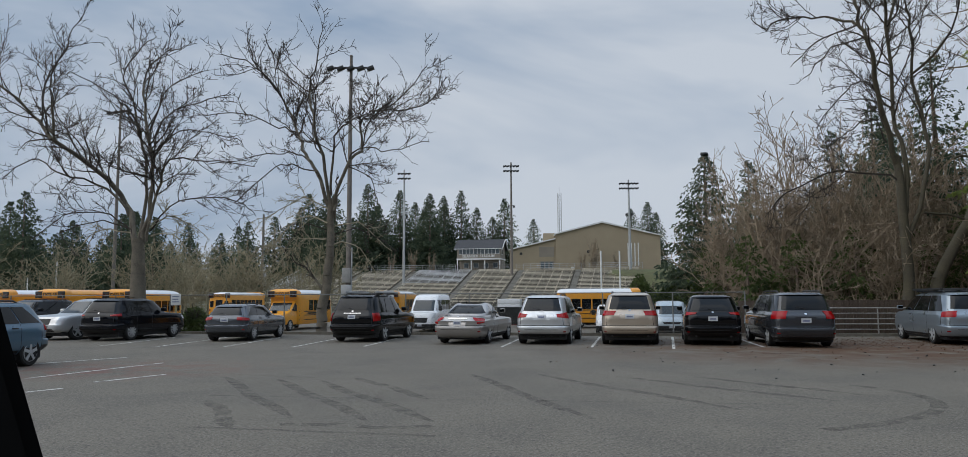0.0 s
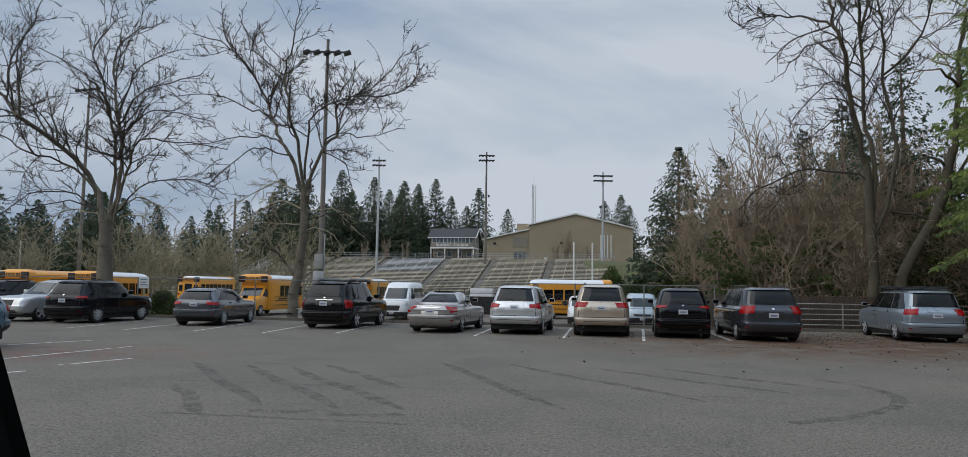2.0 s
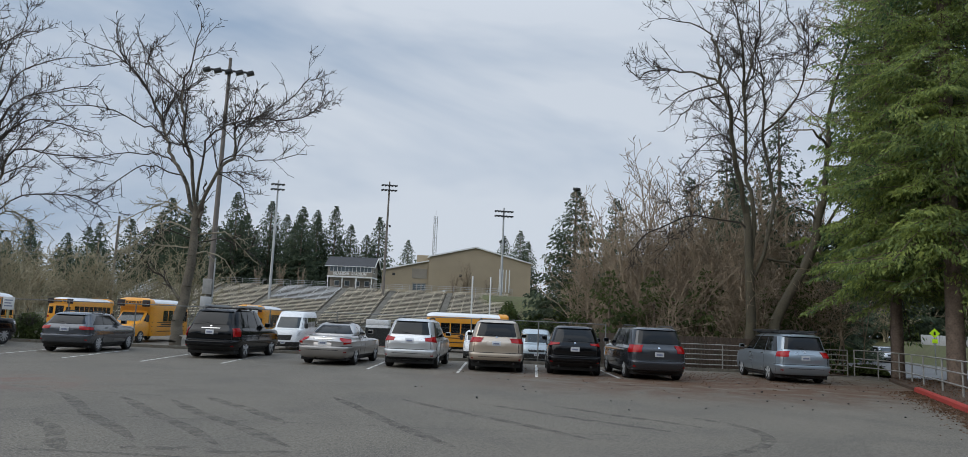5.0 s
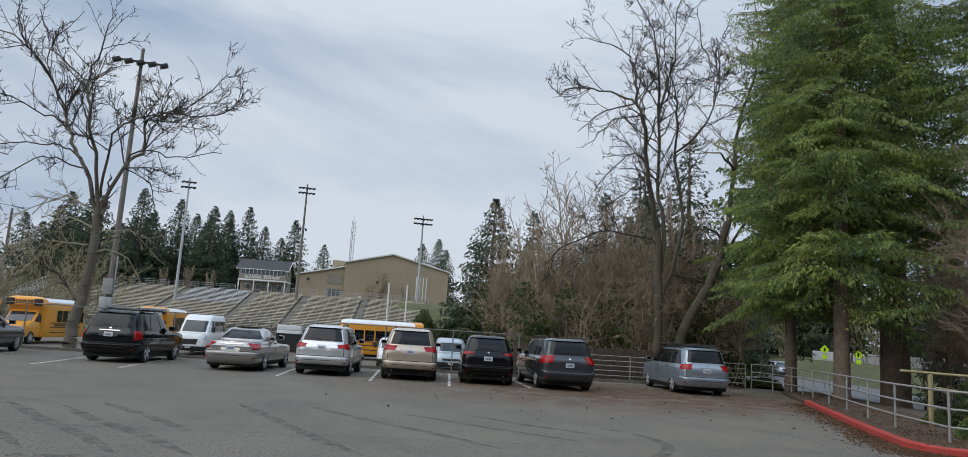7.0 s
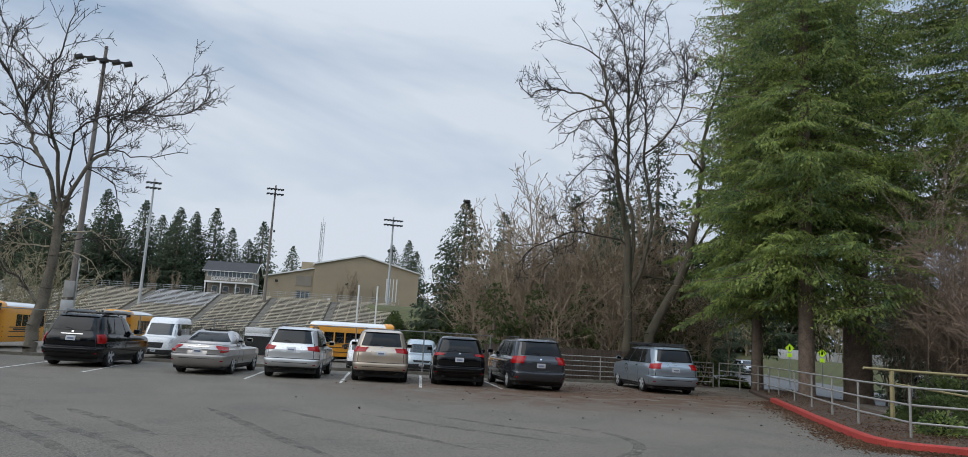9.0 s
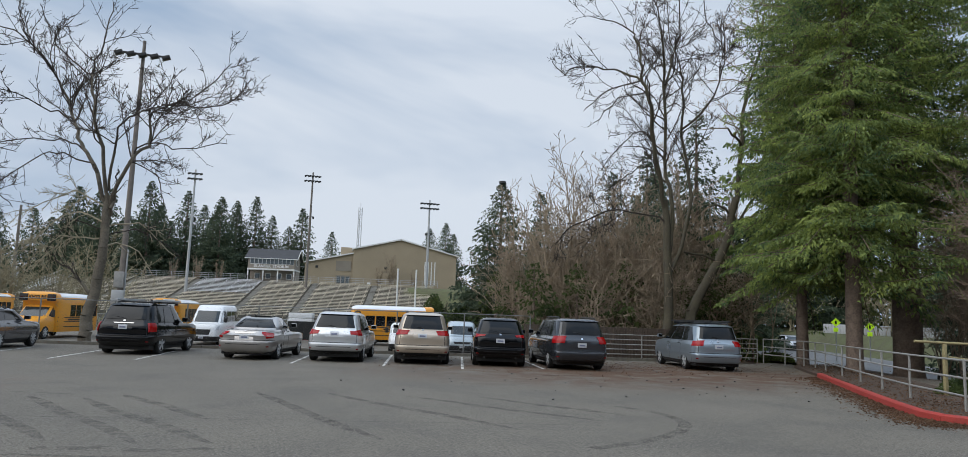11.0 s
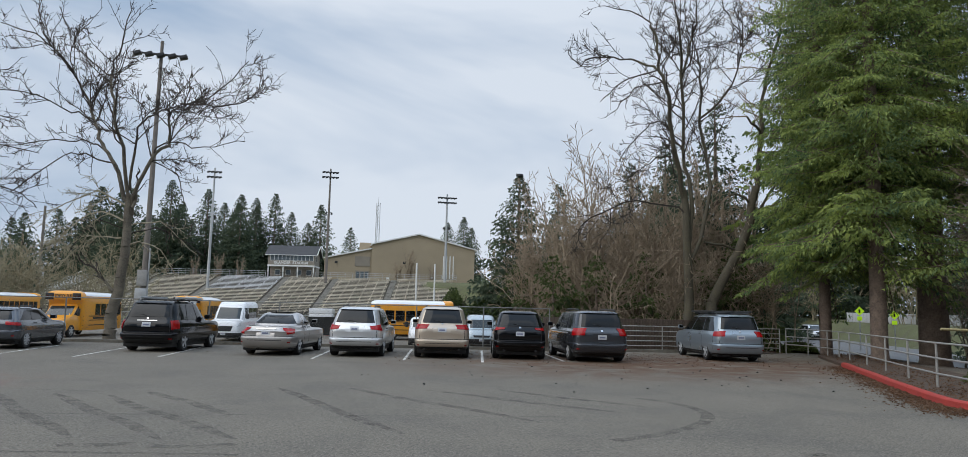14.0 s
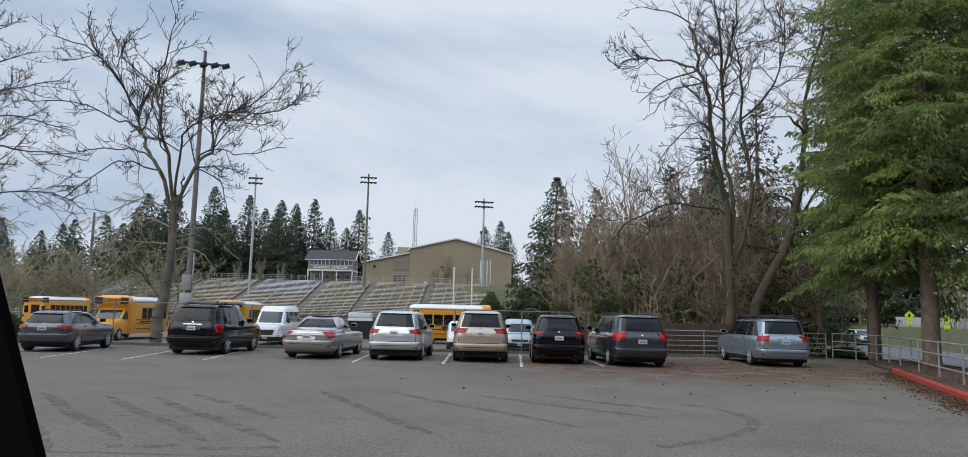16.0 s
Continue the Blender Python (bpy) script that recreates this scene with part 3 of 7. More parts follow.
def car(name, label, x, y, heading, paint, L, W, H, base, rear_over, belt=0.98, hood=0.98, shape="suv", r=0.35, tail=None, plate_z=0.95, spokes=5, dark_rim=False,
        rails=True, lower_black=0.42, glass="glass", category="car", exhaust=False, wiper=True, hatch=0.20, windscreen=0.75, cowl=None, boot=None, front_plate=False, roof_w=0.70, chrome_bar=False, clear=0.29, grow=1.03):
    """A parked car: origin under the middle of the rear axle, nose along +y."""
    top = empty(name, pose(x, y, 0, 0, 0, -heading) @ Matrix.Scale(grow, 4), label, category, "cars parked in the lot")
    w = W / 2
    re, fe = -rear_over, L - rear_over
    cw = cowl if cowl is not None else base - 0.35
    lv = [(clear, re + 0.24, fe - 0.20, w * 0.84, 8), (clear + 0.05, re + 0.12, fe - 0.09, w * 0.92, 8), (clear + 0.13, re + 0.03, fe - 0.01, w * 0.965, 9), (0.50, re - 0.03, fe, w * 0.985, 9), (0.58, re - 0.045, fe, w * 0.995, 9), (0.615, re - 0.035, fe, w, 9)]
    lv += [(0.64, re + 0.0, fe - 0.02, w, 9), (0.655, re + 0.055, fe - 0.03, w, 9), (0.72, re + 0.065, fe - 0.05, w * 0.995, 9), (0.82, re + 0.045, fe - 0.08, w * 0.995, 9), (hood - 0.07, re + 0.045, fe - 0.14, w * 0.985, 8)]
    if shape == "sedan":
        bt = boot
        lv += [(hood - 0.015, re + 0.11, fe - 0.30, w * 0.96, 5.5), (hood + 0.03, re + 0.16, cw + 0.05, w * 0.93, 5), (bt - 0.02, re + 0.20, cw - 0.1, w * 0.90, 5), (bt + 0.015, re + 1.02, cw - 0.16, w * 0.87, 5)]
        g0 = bt + 0.015
        rear0, rear1 = re + 1.02, re + 1.02 + hatch
    else:
        lv += [(hood - 0.015, re + 0.065, fe - 0.30, w * 0.968, 8), (hood + 0.03, re + 0.12, cw, w * 0.94, 8)]
        g0 = hood + 0.03
        rear0, rear1 = re + 0.12, re + 0.12 + hatch
    front0 = lv[-1][2]
    front1 = front0 - windscreen
    zt = H
    rw = roof_w - 0.03
    gn = 4.2 if shape == "sedan" else 6.2
    for f, e in ((0.2, 0.12), (0.4, 0.28), (0.6, 0.48), (0.75, 0.66), (0.87, 0.82)):
        z = g0 + (zt - g0) * f
        lv.append((z, rear0 + (rear1 - rear0) * e, front0 + (front1 - front0) * f ** 0.9, w * (0.935 - (0.935 - rw - 0.03) * f ** 1.15), gn))
    lv += [(zt - 0.065, rear1 - 0.02, front1 - 0.02, w * (rw + 0.005), gn), (zt - 0.03, rear1 + 0.05, front1 - 0.10, w * rw * 0.95, gn), (zt - 0.01, rear1 + 0.16, front1 - 0.24, w * rw * 0.86, gn - 0.4), (zt, rear1 + 0.36, front1 - 0.48, w * rw * 0.68, 5)]
    sh = Shell(lv)
    body = part("body", sh.mesh(), [paint, M["black"]], top)
    cut_arches(body, (0, base), r * 1.14, w)
    add_wheels(top, r, base, w - 0.125, spokes, dark_rim)
    gt = zt - 0.10
    zb = g0 + 0.045
    # near-black floor block, added to deepen the shade beneath the car
    part("underbody", boxed(-w * 0.86, w * 0.86, re + 0.28, fe - 0.3, 0.17, clear + 0.12, 0.03), M["rubber"], top, "near-black underbody block that deepens the shade below")
    # glass
    wr0, wr1 = w * 0.82, w * (rw - 0.06)
    zr, wz = (zb + 0.02, w * 0.78) if shape == "sedan" else (max(zb + 0.02, H * 0.685), w * 0.71)
    part("rear_window", sh.panel("rear", [(-wz, zr), (wz, zr), (wr1 * 0.94, gt), (-wr1 * 0.94, gt)], 0.016, 0.03, 14, 8), M["glass"], top, "dark rear glass")
    part("windshield", sh.panel("front", [(-wr0, zb), (wr0, zb), (wr1, gt), (-wr1, gt)], 0.007, 0.03, 10, 6), M["clear_glass"], top)
    ya, yb = rear0 + (0.62 if shape == "sedan" else 0.30), front0 - 0.22
    ta, tb = rear1 + (0.50 if shape == "sedan" else 0.38), front1 + 0.02
    cuts = [0.0, 0.29, 0.645, 1.0] if shape != "sedan" else [0.0, 0.45, 1.0]
    for s in (-1, 1):
        for i in range(len(cuts) - 1):
            c0, c1 = cuts[i] + (0.012 if i else 0), cuts[i + 1] - 0.012
            lo0, lo1 = ya + (yb - ya) * c0, ya + (yb - ya) * c1
            hi0, hi1 = ta + (tb - ta) * c0, ta + (tb - ta) * c1
            part("side_window", sh.panel("side", [(lo0, zb), (lo1, zb), (hi1, gt - 0.01), (hi0, gt - 0.01)], 0.012, 0.03, 6, 6, s), M[glass], top)
            if i:
                yh = lo0 + 0.18
                part("door_handle", boxed(s * sh.side(yh, zb - 0.12) - 0.02, s * sh.side(yh, zb - 0.12) + 0.02, yh - 0.1, yh + 0.1, zb - 0.135, zb - 0.105, 0.008), M["black"], top)
            part("door_seam", sh.panel("side", [(lo0 - 0.03, 0.36), (lo0 - 0.018, 0.36), (lo0 - 0.018, zb - 0.01), (lo0 - 0.03, zb - 0.01)], 0.003, 0.01, 1, 5, s), M["black"], top)
        part("sill", sh.panel("side", [(r * 1.2, clear + 0.02), (base - r * 1.2, clear + 0.02), (base - r * 1.2, clear + 0.12), (r * 1.2, clear + 0.12)], 0.010, 0.02, 6, 2, s), M["black"], top)
        mx = s * (w + 0.07)
        mirror = part("mirror", boxed(mx - 0.10, mx + 0.10, front0 - 0.62, front0 - 0.47, zb + 0.02, zb + 0.17, 0.04), paint, top)
        part("mirror_glass", boxed(mx - 0.085, mx + 0.085, front0 - 0.626, front0 - 0.618, zb + 0.045, zb + 0.15), M["glass"], mirror)
        if rails:
            xr = s * w * (rw - 0.08)
            part("roof_rail", tubed([(xr, rear1 + 0.35, zt - 0.03), (xr, rear1 + 0.5, zt + 0.035), (xr, front1 - 0.6, zt + 0.04), (xr, front1 - 0.42, zt - 0.02)], 0.022, 6), M["dark_metal"], top)
        part("headlight", sh.panel("wrap", [(90 - s * 32, hood - 0.26), (90 - s * 58, hood - 0.24), (90 - s * 62, hood - 0.10), (90 - s * 34, hood - 0.13)], 0.008, 0.02, 8, 2), M["lamp_white"], top, "clear headlight")
    part("grille", sh.panel("front", [(-w * 0.42, 0.56), (w * 0.42, 0.56), (w * 0.48, hood - 0.14), (-w * 0.48, hood - 0.14)], 0.01, 0.03, 8, 2), M["black"], top)
    part("front_intake", sh.panel("front", [(-w * 0.7, clear + 0.06), (w * 0.7, clear + 0.06), (w * 0.66, clear + 0.17), (-w * 0.66, clear + 0.17)], 0.008, 0.03, 8, 2), M["black"], top)
    # the tail
    if lower_black:
        part("lower_bumper", sh.panel("wrap", [(202, clear + 0.01), (338, clear + 0.01), (338, lower_black), (202, lower_black)], 0.012, 0.02, 24, 3), M["black"], top, "black lower bumper")
    for t in tail or []:
        for s in (-1, 1):
            a0, a1, z0, z1, z2, z3 = t[:6]
            lens = sh.panel("wrap", [(270 + s * a0, z0), (270 + s * a1, z1), (270 + s * a1, z2), (270 + s * a0, z3)], 0.022, 0.03, 12, 4)
            lamp = part("tail_light", lens, M[t[6] if len(t) > 6 else "tail"], top, "red tail light lens")
            if len(t) > 7:
                zm = (z0 + z3) / 2
                part("reversing_lamp", sh.panel("wrap", [(270 + s * (a0 + t[7]), zm - 0.03), (270 + s * (a0 + t[7] + 6), zm - 0.03), (270 + s * (a0 + t[7] + 6), zm + 0.03), (270 + s * (a0 + t[7]), zm + 0.03)], 0.017, 0.0, 3, 1), M["lamp_white"], lamp)
    part("spoiler", sh.panel("rear", [(-wr1 * 1.06, gt + 0.01), (wr1 * 1.06, gt + 0.01), (wr1, zt - 0.02), (-wr1, zt - 0.02)], 0.07 if shape != "sedan" else 0.004, 0.05, 10, 2), paint, top)
    part("bumper_gap", sh.panel("wrap", [(204, 0.655), (336, 0.655), (336, 0.672), (204, 0.672)], 0.004, 0.02, 28, 1), M["black"], top)
    if shape != "sedan":
        for q in (-1, 1):
            part("tailgate_seam", sh.panel("rear", [(q * w * 0.80 - 0.008, 0.68), (q * w * 0.80 + 0.008, 0.68), (q * w * 0.77 + 0.008, zr), (q * w * 0.77 - 0.008, zr)], 0.004, 0.01, 1, 6), M["black"], top)
    # thin black strip painting the shade line of the bumper's crease
    part("bumper_crease", sh.panel("rear", [(-w * 0.62, 0.515), (w * 0.62, 0.515), (w * 0.62, 0.53), (-w * 0.62, 0.53)], 0.004, 0.01, 8, 1), M["black"], top)
    for s in (-1, 1):
        part("reflector", sh.panel("wrap", [(270 + s * 24, 0.44), (270 + s * 38, 0.44), (270 + s * 38, 0.475), (270 + s * 24, 0.475)], 0.016, 0.0, 5, 1), M["tail"], top, "red reflector")
    number_plate(top, sh, 0, plate_z)
    recess = part("plate_recess", sh.panel("rear", [(-0.30, plate_z - 0.11), (0.30, plate_z - 0.11), (0.33, plate_z + 0.12), (-0.33, plate_z + 0.12)], 0.005, 0.02, 6, 2), M["black"] if chrome_bar is None else paint, top)
    if chrome_bar:
        part("chrome_trim", sh.panel("rear", [(-0.34, plate_z + 0.125), (0.34, plate_z + 0.125), (0.34, plate_z + 0.155), (-0.34, plate_z + 0.155)], 0.02, 0.01, 6, 1), M["chrome"], top)
    part("badge", sh.panel("rear", [(-0.035, plate_z + 0.19), (0.035, plate_z + 0.19), (0.035, plate_z + 0.24), (-0.035, plate_z + 0.24)], 0.014, 0.01, 3, 3), M["chrome"], top)
    if wiper and shape != "sedan":
        zw = zr - 0.02
        yy = sh.end(0.1, zw + 0.10, False) - 0.03
        part("rear_wiper", tubed([(0.04, yy - 0.01, zw + 0.03), (-0.12, yy - 0.004, zw + 0.075), (-0.36, yy + 0.03, zw + 0.10)], 0.012, 5), M["black"], top)
    if exhaust:
        for s in exhaust:
            part("exhaust_pipe", tubed([(s, re - 0.02, 0.32), (s, re + 0.3, 0.32)], 0.034, 12), M["dark_metal"], top)
    if front_plate:
        number_plate(top, sh, 0, 0.5, True)
    return top, sh


# ---- ground ----
EDGE = ((-60.0, 44.0), (11.5, 31.4))  # the fence along the lot's far edge


def past_edge(x, y):
    (x0, y0), (x1, y1) = EDGE
    if x < 11.5:
        return y - (y0 + (y1 - y0) * (x - x0) / (x1 - x0))
    return y - 31.4 + 0.1 * (x - 11.5)


def ease(f):
    f = max(0.0, min(1.0, f))
    return f * f * (3 - 2 * f)


BLEACH = Matrix.Translation((1.2, 126, 0)) @ Matrix.Rotation(radians(-12), 4, "Z")
BLEACH_INV = BLEACH.inverted()


def ground_z(x, y):
    z = -0.6 * ease((past_edge(x, y) - 0.8) / 3.0)
    if x > 24:
        z = -0.85 * ease((x - 24) / 9) if y < 45 else min(z, -0.6)
        z += 0.9 * ease((y - 55) / 60)
    if x > 40 and 20 < y < 140:
        z += 1.9 * ease((x - 48.2 - 0.44 * (y - 46)) / 2.6)
    b = BLEACH_INV @ Vector((x, y, 0))
    if b.y > 4 and x < 60:
        rise = ease((b.y - 6) / 18) * 7.0
        side = 1 - ease((-44 - b.x) / 25) * 0.72
        z += rise * side
    return z


def grid_steps(parts):
    out = []
    for a, b, n in parts:
        out += [a + (b - a) * i / n for i in range(n)]
    return out + [parts[-1][1]]


xs = grid_steps([(-1500, -200, 8), (-200, -60, 14), (-60, 90, 75), (90, 250, 16), (250, 1500, 8)])
ys = grid_steps([(-600, -40, 6), (-40, 0, 8), (0, 80, 60), (80, 180, 40), (180, 400, 12), (400, 2500, 8)])
gverts = [(x, y, ground_z(x, y)) for y in ys for x in xs]
nx = len(xs)
gbm = bmesh.new()
gv = [gbm.verts.new(v) for v in gverts]
for j in range(len(ys) - 1):
    for i in range(nx - 1):
        fc = gbm.faces.new((gv[j * nx + i], gv[j * nx + i + 1], gv[(j + 1) * nx + i + 1], gv[(j + 1) * nx + i]))
        cx, cy = (xs[i] + xs[i + 1]) / 2, (ys[j] + ys[j + 1]) / 2
        lot = cx < 24 and cy < 80 and cx > -70
        fc.material_index = 0 if lot else (1 if cy > 80 and cx < 60 or cx > 46 else 2)
tagged(from_bm("ground", gbm, [M["asphalt"], M["grass"], M["soil"]]), "worn grey asphalt lot running out to grass and soil", "ground", kind="structure")


def strip(name, pts, width, z, mat, label, cat="ground", kind="structure", follow=False, thick=0.0):
    """A flat band along a line, given left edge to right."""
    bm = bmesh.new()
    rows = []
    for i, p in enumerate(pts):
        a, b = Vector(pts[max(0, i - 1)]), Vector(pts[min(len(pts) - 1, i + 1)])
        d = (b - a).normalized()
        n = Vector((-d.y, d.x))
        w = width[i] if isinstance(width, list) else width
        rows.append([bm.verts.new((p[0] + n.x * o, p[1] + n.y * o, z + (ground_z(p[0] + n.x * o, p[1] + n.y * o) if follow else 0))) for o in (w / 2, 0, -w / 2)])
    for a, b in zip(rows, rows[1:]):
        for k in range(2):
            bm.faces.new((a[k], a[k + 1], b[k + 1], b[k]))
    if thick:
        made = bmesh.ops.extrude_face_region(bm, geom=bm.faces[:])
        bmesh.ops.translate(bm, verts=[v for v in made["geom"] if isinstance(v, bmesh.types.BMVert)], vec=(0, 0, -thick))
    bmesh.ops.recalc_face_normals(bm, faces=bm.faces)
    return tagged(from_bm(name, bm, mat), label, cat, kind=kind)


# a strip of bare soil with a low kerb under the fence
edge_line = [(-60 + 71.5 * i / 40, 44.0 - 12.6 * i / 40) for i in range(41)] + [(14, 31.2), (18, 30.9), (22.6, 30.3)]
strip("verge", [(x + 0.17, y + 0.9) for x, y in edge_line], 3.0, 0.03, M["soil"], "bare soil and dead leaves along the fence", follow=True)
kb = bmesh.new()
for (ax, ay), (bx, by) in zip(edge_line[:-1:2], edge_line[2::2]):
    d = math.hypot(bx - ax, by - ay)
    ang = math.atan2(by - ay, bx - ax)
    bmesh.ops.create_cube(kb, size=1, matrix=Matrix.Translation(((ax + bx) / 2 - 0.1, (ay + by) / 2 - 0.75, 0.05)) @ Matrix.Rotation(ang, 4, "Z") @ Matrix.Diagonal((d - 0.02, 0.16, 0.16, 1)))
tagged(from_bm("kerb", kb, M["riser"]), "low weathered concrete kerb at the edge of the lot", "kerb", kind="structure")

# the planting bed on the street side with its red kerb
kerb_line = [(22.4, 27.3), (20.9, 24.9), (19.35, 22.3), (18.0, 20.2), (16.6, 17.95), (15.4, 16.1), (14.35, 14.4), (13.5, 13.0), (12.95, 12.0), (12.8, 11.35), (12.98, 10.85), (13.6, 10.35), (14.8, 9.6), (17.5, 8.0), (24, 4.5)]
bed = bmesh.new()
cl = kerb_line
ring_in = [(x + 0.12, y + 0.05) for x, y in cl]
bcent = [(min(30, x + 4 + i * 0.1), y + 1.2 - i * 0.05) for i, (x, y) in enumerate(cl)]
bout = [(x + 9, y + 2) for x, y in cl]
rows_b = []
for row, zz in (([(x + 0.11, y + 0.04) for x, y in cl], -0.1), (ring_in, 0.10), ([(x + 1.2, y + 0.6) for x, y in cl], 0.14), (bcent, 0.05), (bout, -0.5)):
    rows_b.append([bed.verts.new((x, y, zz + 0.04 * noise.noise(Vector((x, y, 0))))) for x, y in row])
for a, b in zip(rows_b, rows_b[1:]):
    for k in range(len(cl) - 1):
        bed.faces.new((a[k], a[k + 1], b[k + 1], b[k]))
bmesh.ops.recalc_face_normals(bed, faces=bed.faces)
if bed.faces[:][0].normal.z < 0:
    bmesh.ops.reverse_faces(bed, faces=bed.faces[:])
tagged(from_bm("planting_bed", bed, M["soil"]), "brown planting bed of soil, needles and dead leaves", "planting bed", kind="structure")

red = empty("red_kerb", pose(0, 0, 0), "red painted concrete kerb, scuffed and chipped", "kerb", kind="structure")
fine_line = []
for (ax, ay), (bx, by) in zip(kerb_line[2:], kerb_line[3:]):
    n = max(1, round(math.hypot(bx - ax, by - ay) / 0.5))
    fine_line += [(ax + (bx - ax) * i / n, ay + (by - ay) * i / n) for i in range(n)]
for k in range(0, len(fine_line) - 6, 6):
    run = fine_line[k:k + 7]
    bm = bmesh.new()
    rings = []
    for i, p in enumerate(run):
        d = (Vector(run[min(i + 1, len(run) - 1)]) - Vector(run[max(i - 1, 0)])).normalized()
        n = Vector((d.y, -d.x))
        if i == 0:
            p = (p[0] + d.x * 0.012, p[1] + d.y * 0.012)
        rings.append([bm.verts.new((p[0] - n.x * -o, p[1] - n.y * -o, z)) for o, z in ((0, -0.02), (-0.012, 0.125), (-0.045, 0.155), (-0.18, 0.155), (-0.20, -0.02))])
    for a, b in zip(rings, rings[1:]):
        for q in range(5):
            bm.faces.new((a[q], a[(q + 1) % 5], b[(q + 1) % 5], b[q]))
    bm.faces.new(rings[0])
    bm.faces.new(rings[-1][::-1])
    bmesh.ops.recalc_face_normals(bm, faces=bm.faces)
    part("kerb_stone", bm, M["redkerb"], red)

# painted stall lines
stalls = [((-13.9, 26.0), (-13.6, 32.0)), ((-11.6, 25.6), (-11.2, 31.6)), ((-9.15, 25.5), (-8.8, 31.5)), ((-6.65, 25.1), (-6.0, 32)), ((-4.2, 25.3), (-3.5, 31.8)), ((3.6, 24.3), (4.9, 30.7)),
          ((6.14, 23.5), (7.9, 30.4)), ((9.3, 24.2), (10.3, 29.6)), ((-9.75, 15.5), (-8.43, 19.15)), ((-13.2, 17.0), (-10.3, 21.0)), ((-7.9, 14.75), (-7.1, 16.2)), ((-8.3, 13.2), (-7.95, 13.75)), ((0.6, 24.8), (1.6, 30.4))]
for k, (a, b) in enumerate(stalls):
    n = 14
    wob = [(a[0] + (b[0] - a[0]) * i / n, a[1] + (b[1] - a[1]) * i / n) for i in range(n + 1)]
    strip("stall_line", wob, [0.10 + 0.025 * noise.noise(Vector((i * 0.9, k * 7.1, 0))) for i in range(n + 1)], 0.006, M["white_line"], "worn white painted parking line", "road marking")

# tar seams and old tyre streaks
streaks = [((-5.6, 15.7), (-2.7, 10.2)), ((-4.3, 15.1), (-1.6, 10.0)), ((-3.3, 14.8), (-0.7, 10.0)), ((-2.8, 15.6), (-0.9, 12.1)), ((-4.6, 12.2), (-3.3, 9.5)),
           ((-0.3, 16.1), (1.5, 10.0)), ((2.8, 15.4), (5.6, 11.65)), ((4.4, 15.2), (6.4, 12.4)), ((1.2, 15.8), (3.8, 10.9))]
for k, (a, b) in enumerate(streaks):
    n = 18
    bow = 0.05 * math.sin(k * 2.1)
    pts = [(a[0] + (b[0] - a[0]) * f + bow * math.sin(f * 3.14), a[1] + (b[1] - a[1]) * f + 0.08 * math.sin(f * 9 + k)) for f in [i / n for i in range(n + 1)]]
    strip("tyre_streak", pts, [(0.24 + 0.08 * noise.noise(Vector((i * 0.6, k, 3)))) * min(1.0, 0.25 + i * 0.25, 0.25 + (n - i) * 0.25) for i in range(n + 1)], 0.0012 + 0.0001 * k, M["streak"], "faint dark tyre streak on the asphalt", "road marking")
arc = [(0.4 + 6.9 * math.sin(radians(a)), 12.4 - 3.9 * math.cos(radians(a))) for a in range(34, 112, 4)]
strip("tyre_streak", arc, [0.22 + 0.06 * noise.noise(Vector((i * 0.5, 5, 3))) for i in range(len(arc))], 0.0031, M["streak"], "curved dark tyre streak on the asphalt", "road marking")
for k, (a, b) in enumerate([((-4.8, 12.7), (-0.9, 12.0)), ((-3.9, 9.6), (-0.6, 8.9)), ((-6.9, 16.7), (-3.5, 15.4)), ((-4.9, 12.7), (4.9, 11.3))]):
    n = 24
    pts = [(a[0] + (b[0] - a[0]) * i / n, a[1] + (b[1] - a[1]) * i / n + 0.06 * noise.noise(Vector((i * 0.4, k, 1)))) for i in range(n + 1)]
    strip("tar_seam", pts, [(0.03, 0.10, 0.045, 0.03)[k] * (1 + 0.5 * noise.noise(Vector((i * 0.7, k, 9)))) for i in range(n + 1)], 0.0026 + 0.0001 * k, M["streak"], "thin dark tar seam in the asphalt", "road marking")
for k, (x, y, w) in enumerate([(-2.72, 9.73, 0.82), (-1.64, 9.52, 0.96), (8.2, 21.3, 1.1), (6.3, 7.9, 0.35)]):
    strip("tar_patch", [(x + w * i / 8, y + 0.05 * math.sin(i * 2.0 + k)) for i in range(9)], [0.2 + 0.06 * math.sin(i * 2.7 + k) for i in range(9)], 0.0033, M["streak"], "small dark tar patch on the asphalt", "road marking")


# ---- the parked cars ----
PAINT = dict(
    blue=paint_of("steel_blue_paint", (0.075, 0.15, 0.22), 0.5), silver=paint_of("silver_paint", (0.58, 0.59, 0.60), 0.6), navy=paint_of("near_black_blue_paint", (0.003, 0.004, 0.007), 0.0, 0.08, 0.1, 0.3),
    grey=paint_of("slate_grey_paint", (0.075, 0.082, 0.096), 0.4, 0.22), black=paint_of("black_paint", (0.003, 0.003, 0.004), 0.0, 0.08, 0.2, 0.3), pewter=paint_of("pewter_paint", (0.37, 0.35, 0.335), 0.65),
    champagne=paint_of("champagne_paint", (0.50, 0.42, 0.335), 0.55), dark_grey=paint_of("dark_grey_paint", (0.036, 0.040, 0.048), 0.3, 0.2), ice=paint_of("ice_blue_grey_paint", (0.27, 0.32, 0.365), 0.6), white=M["white_paint"],
)
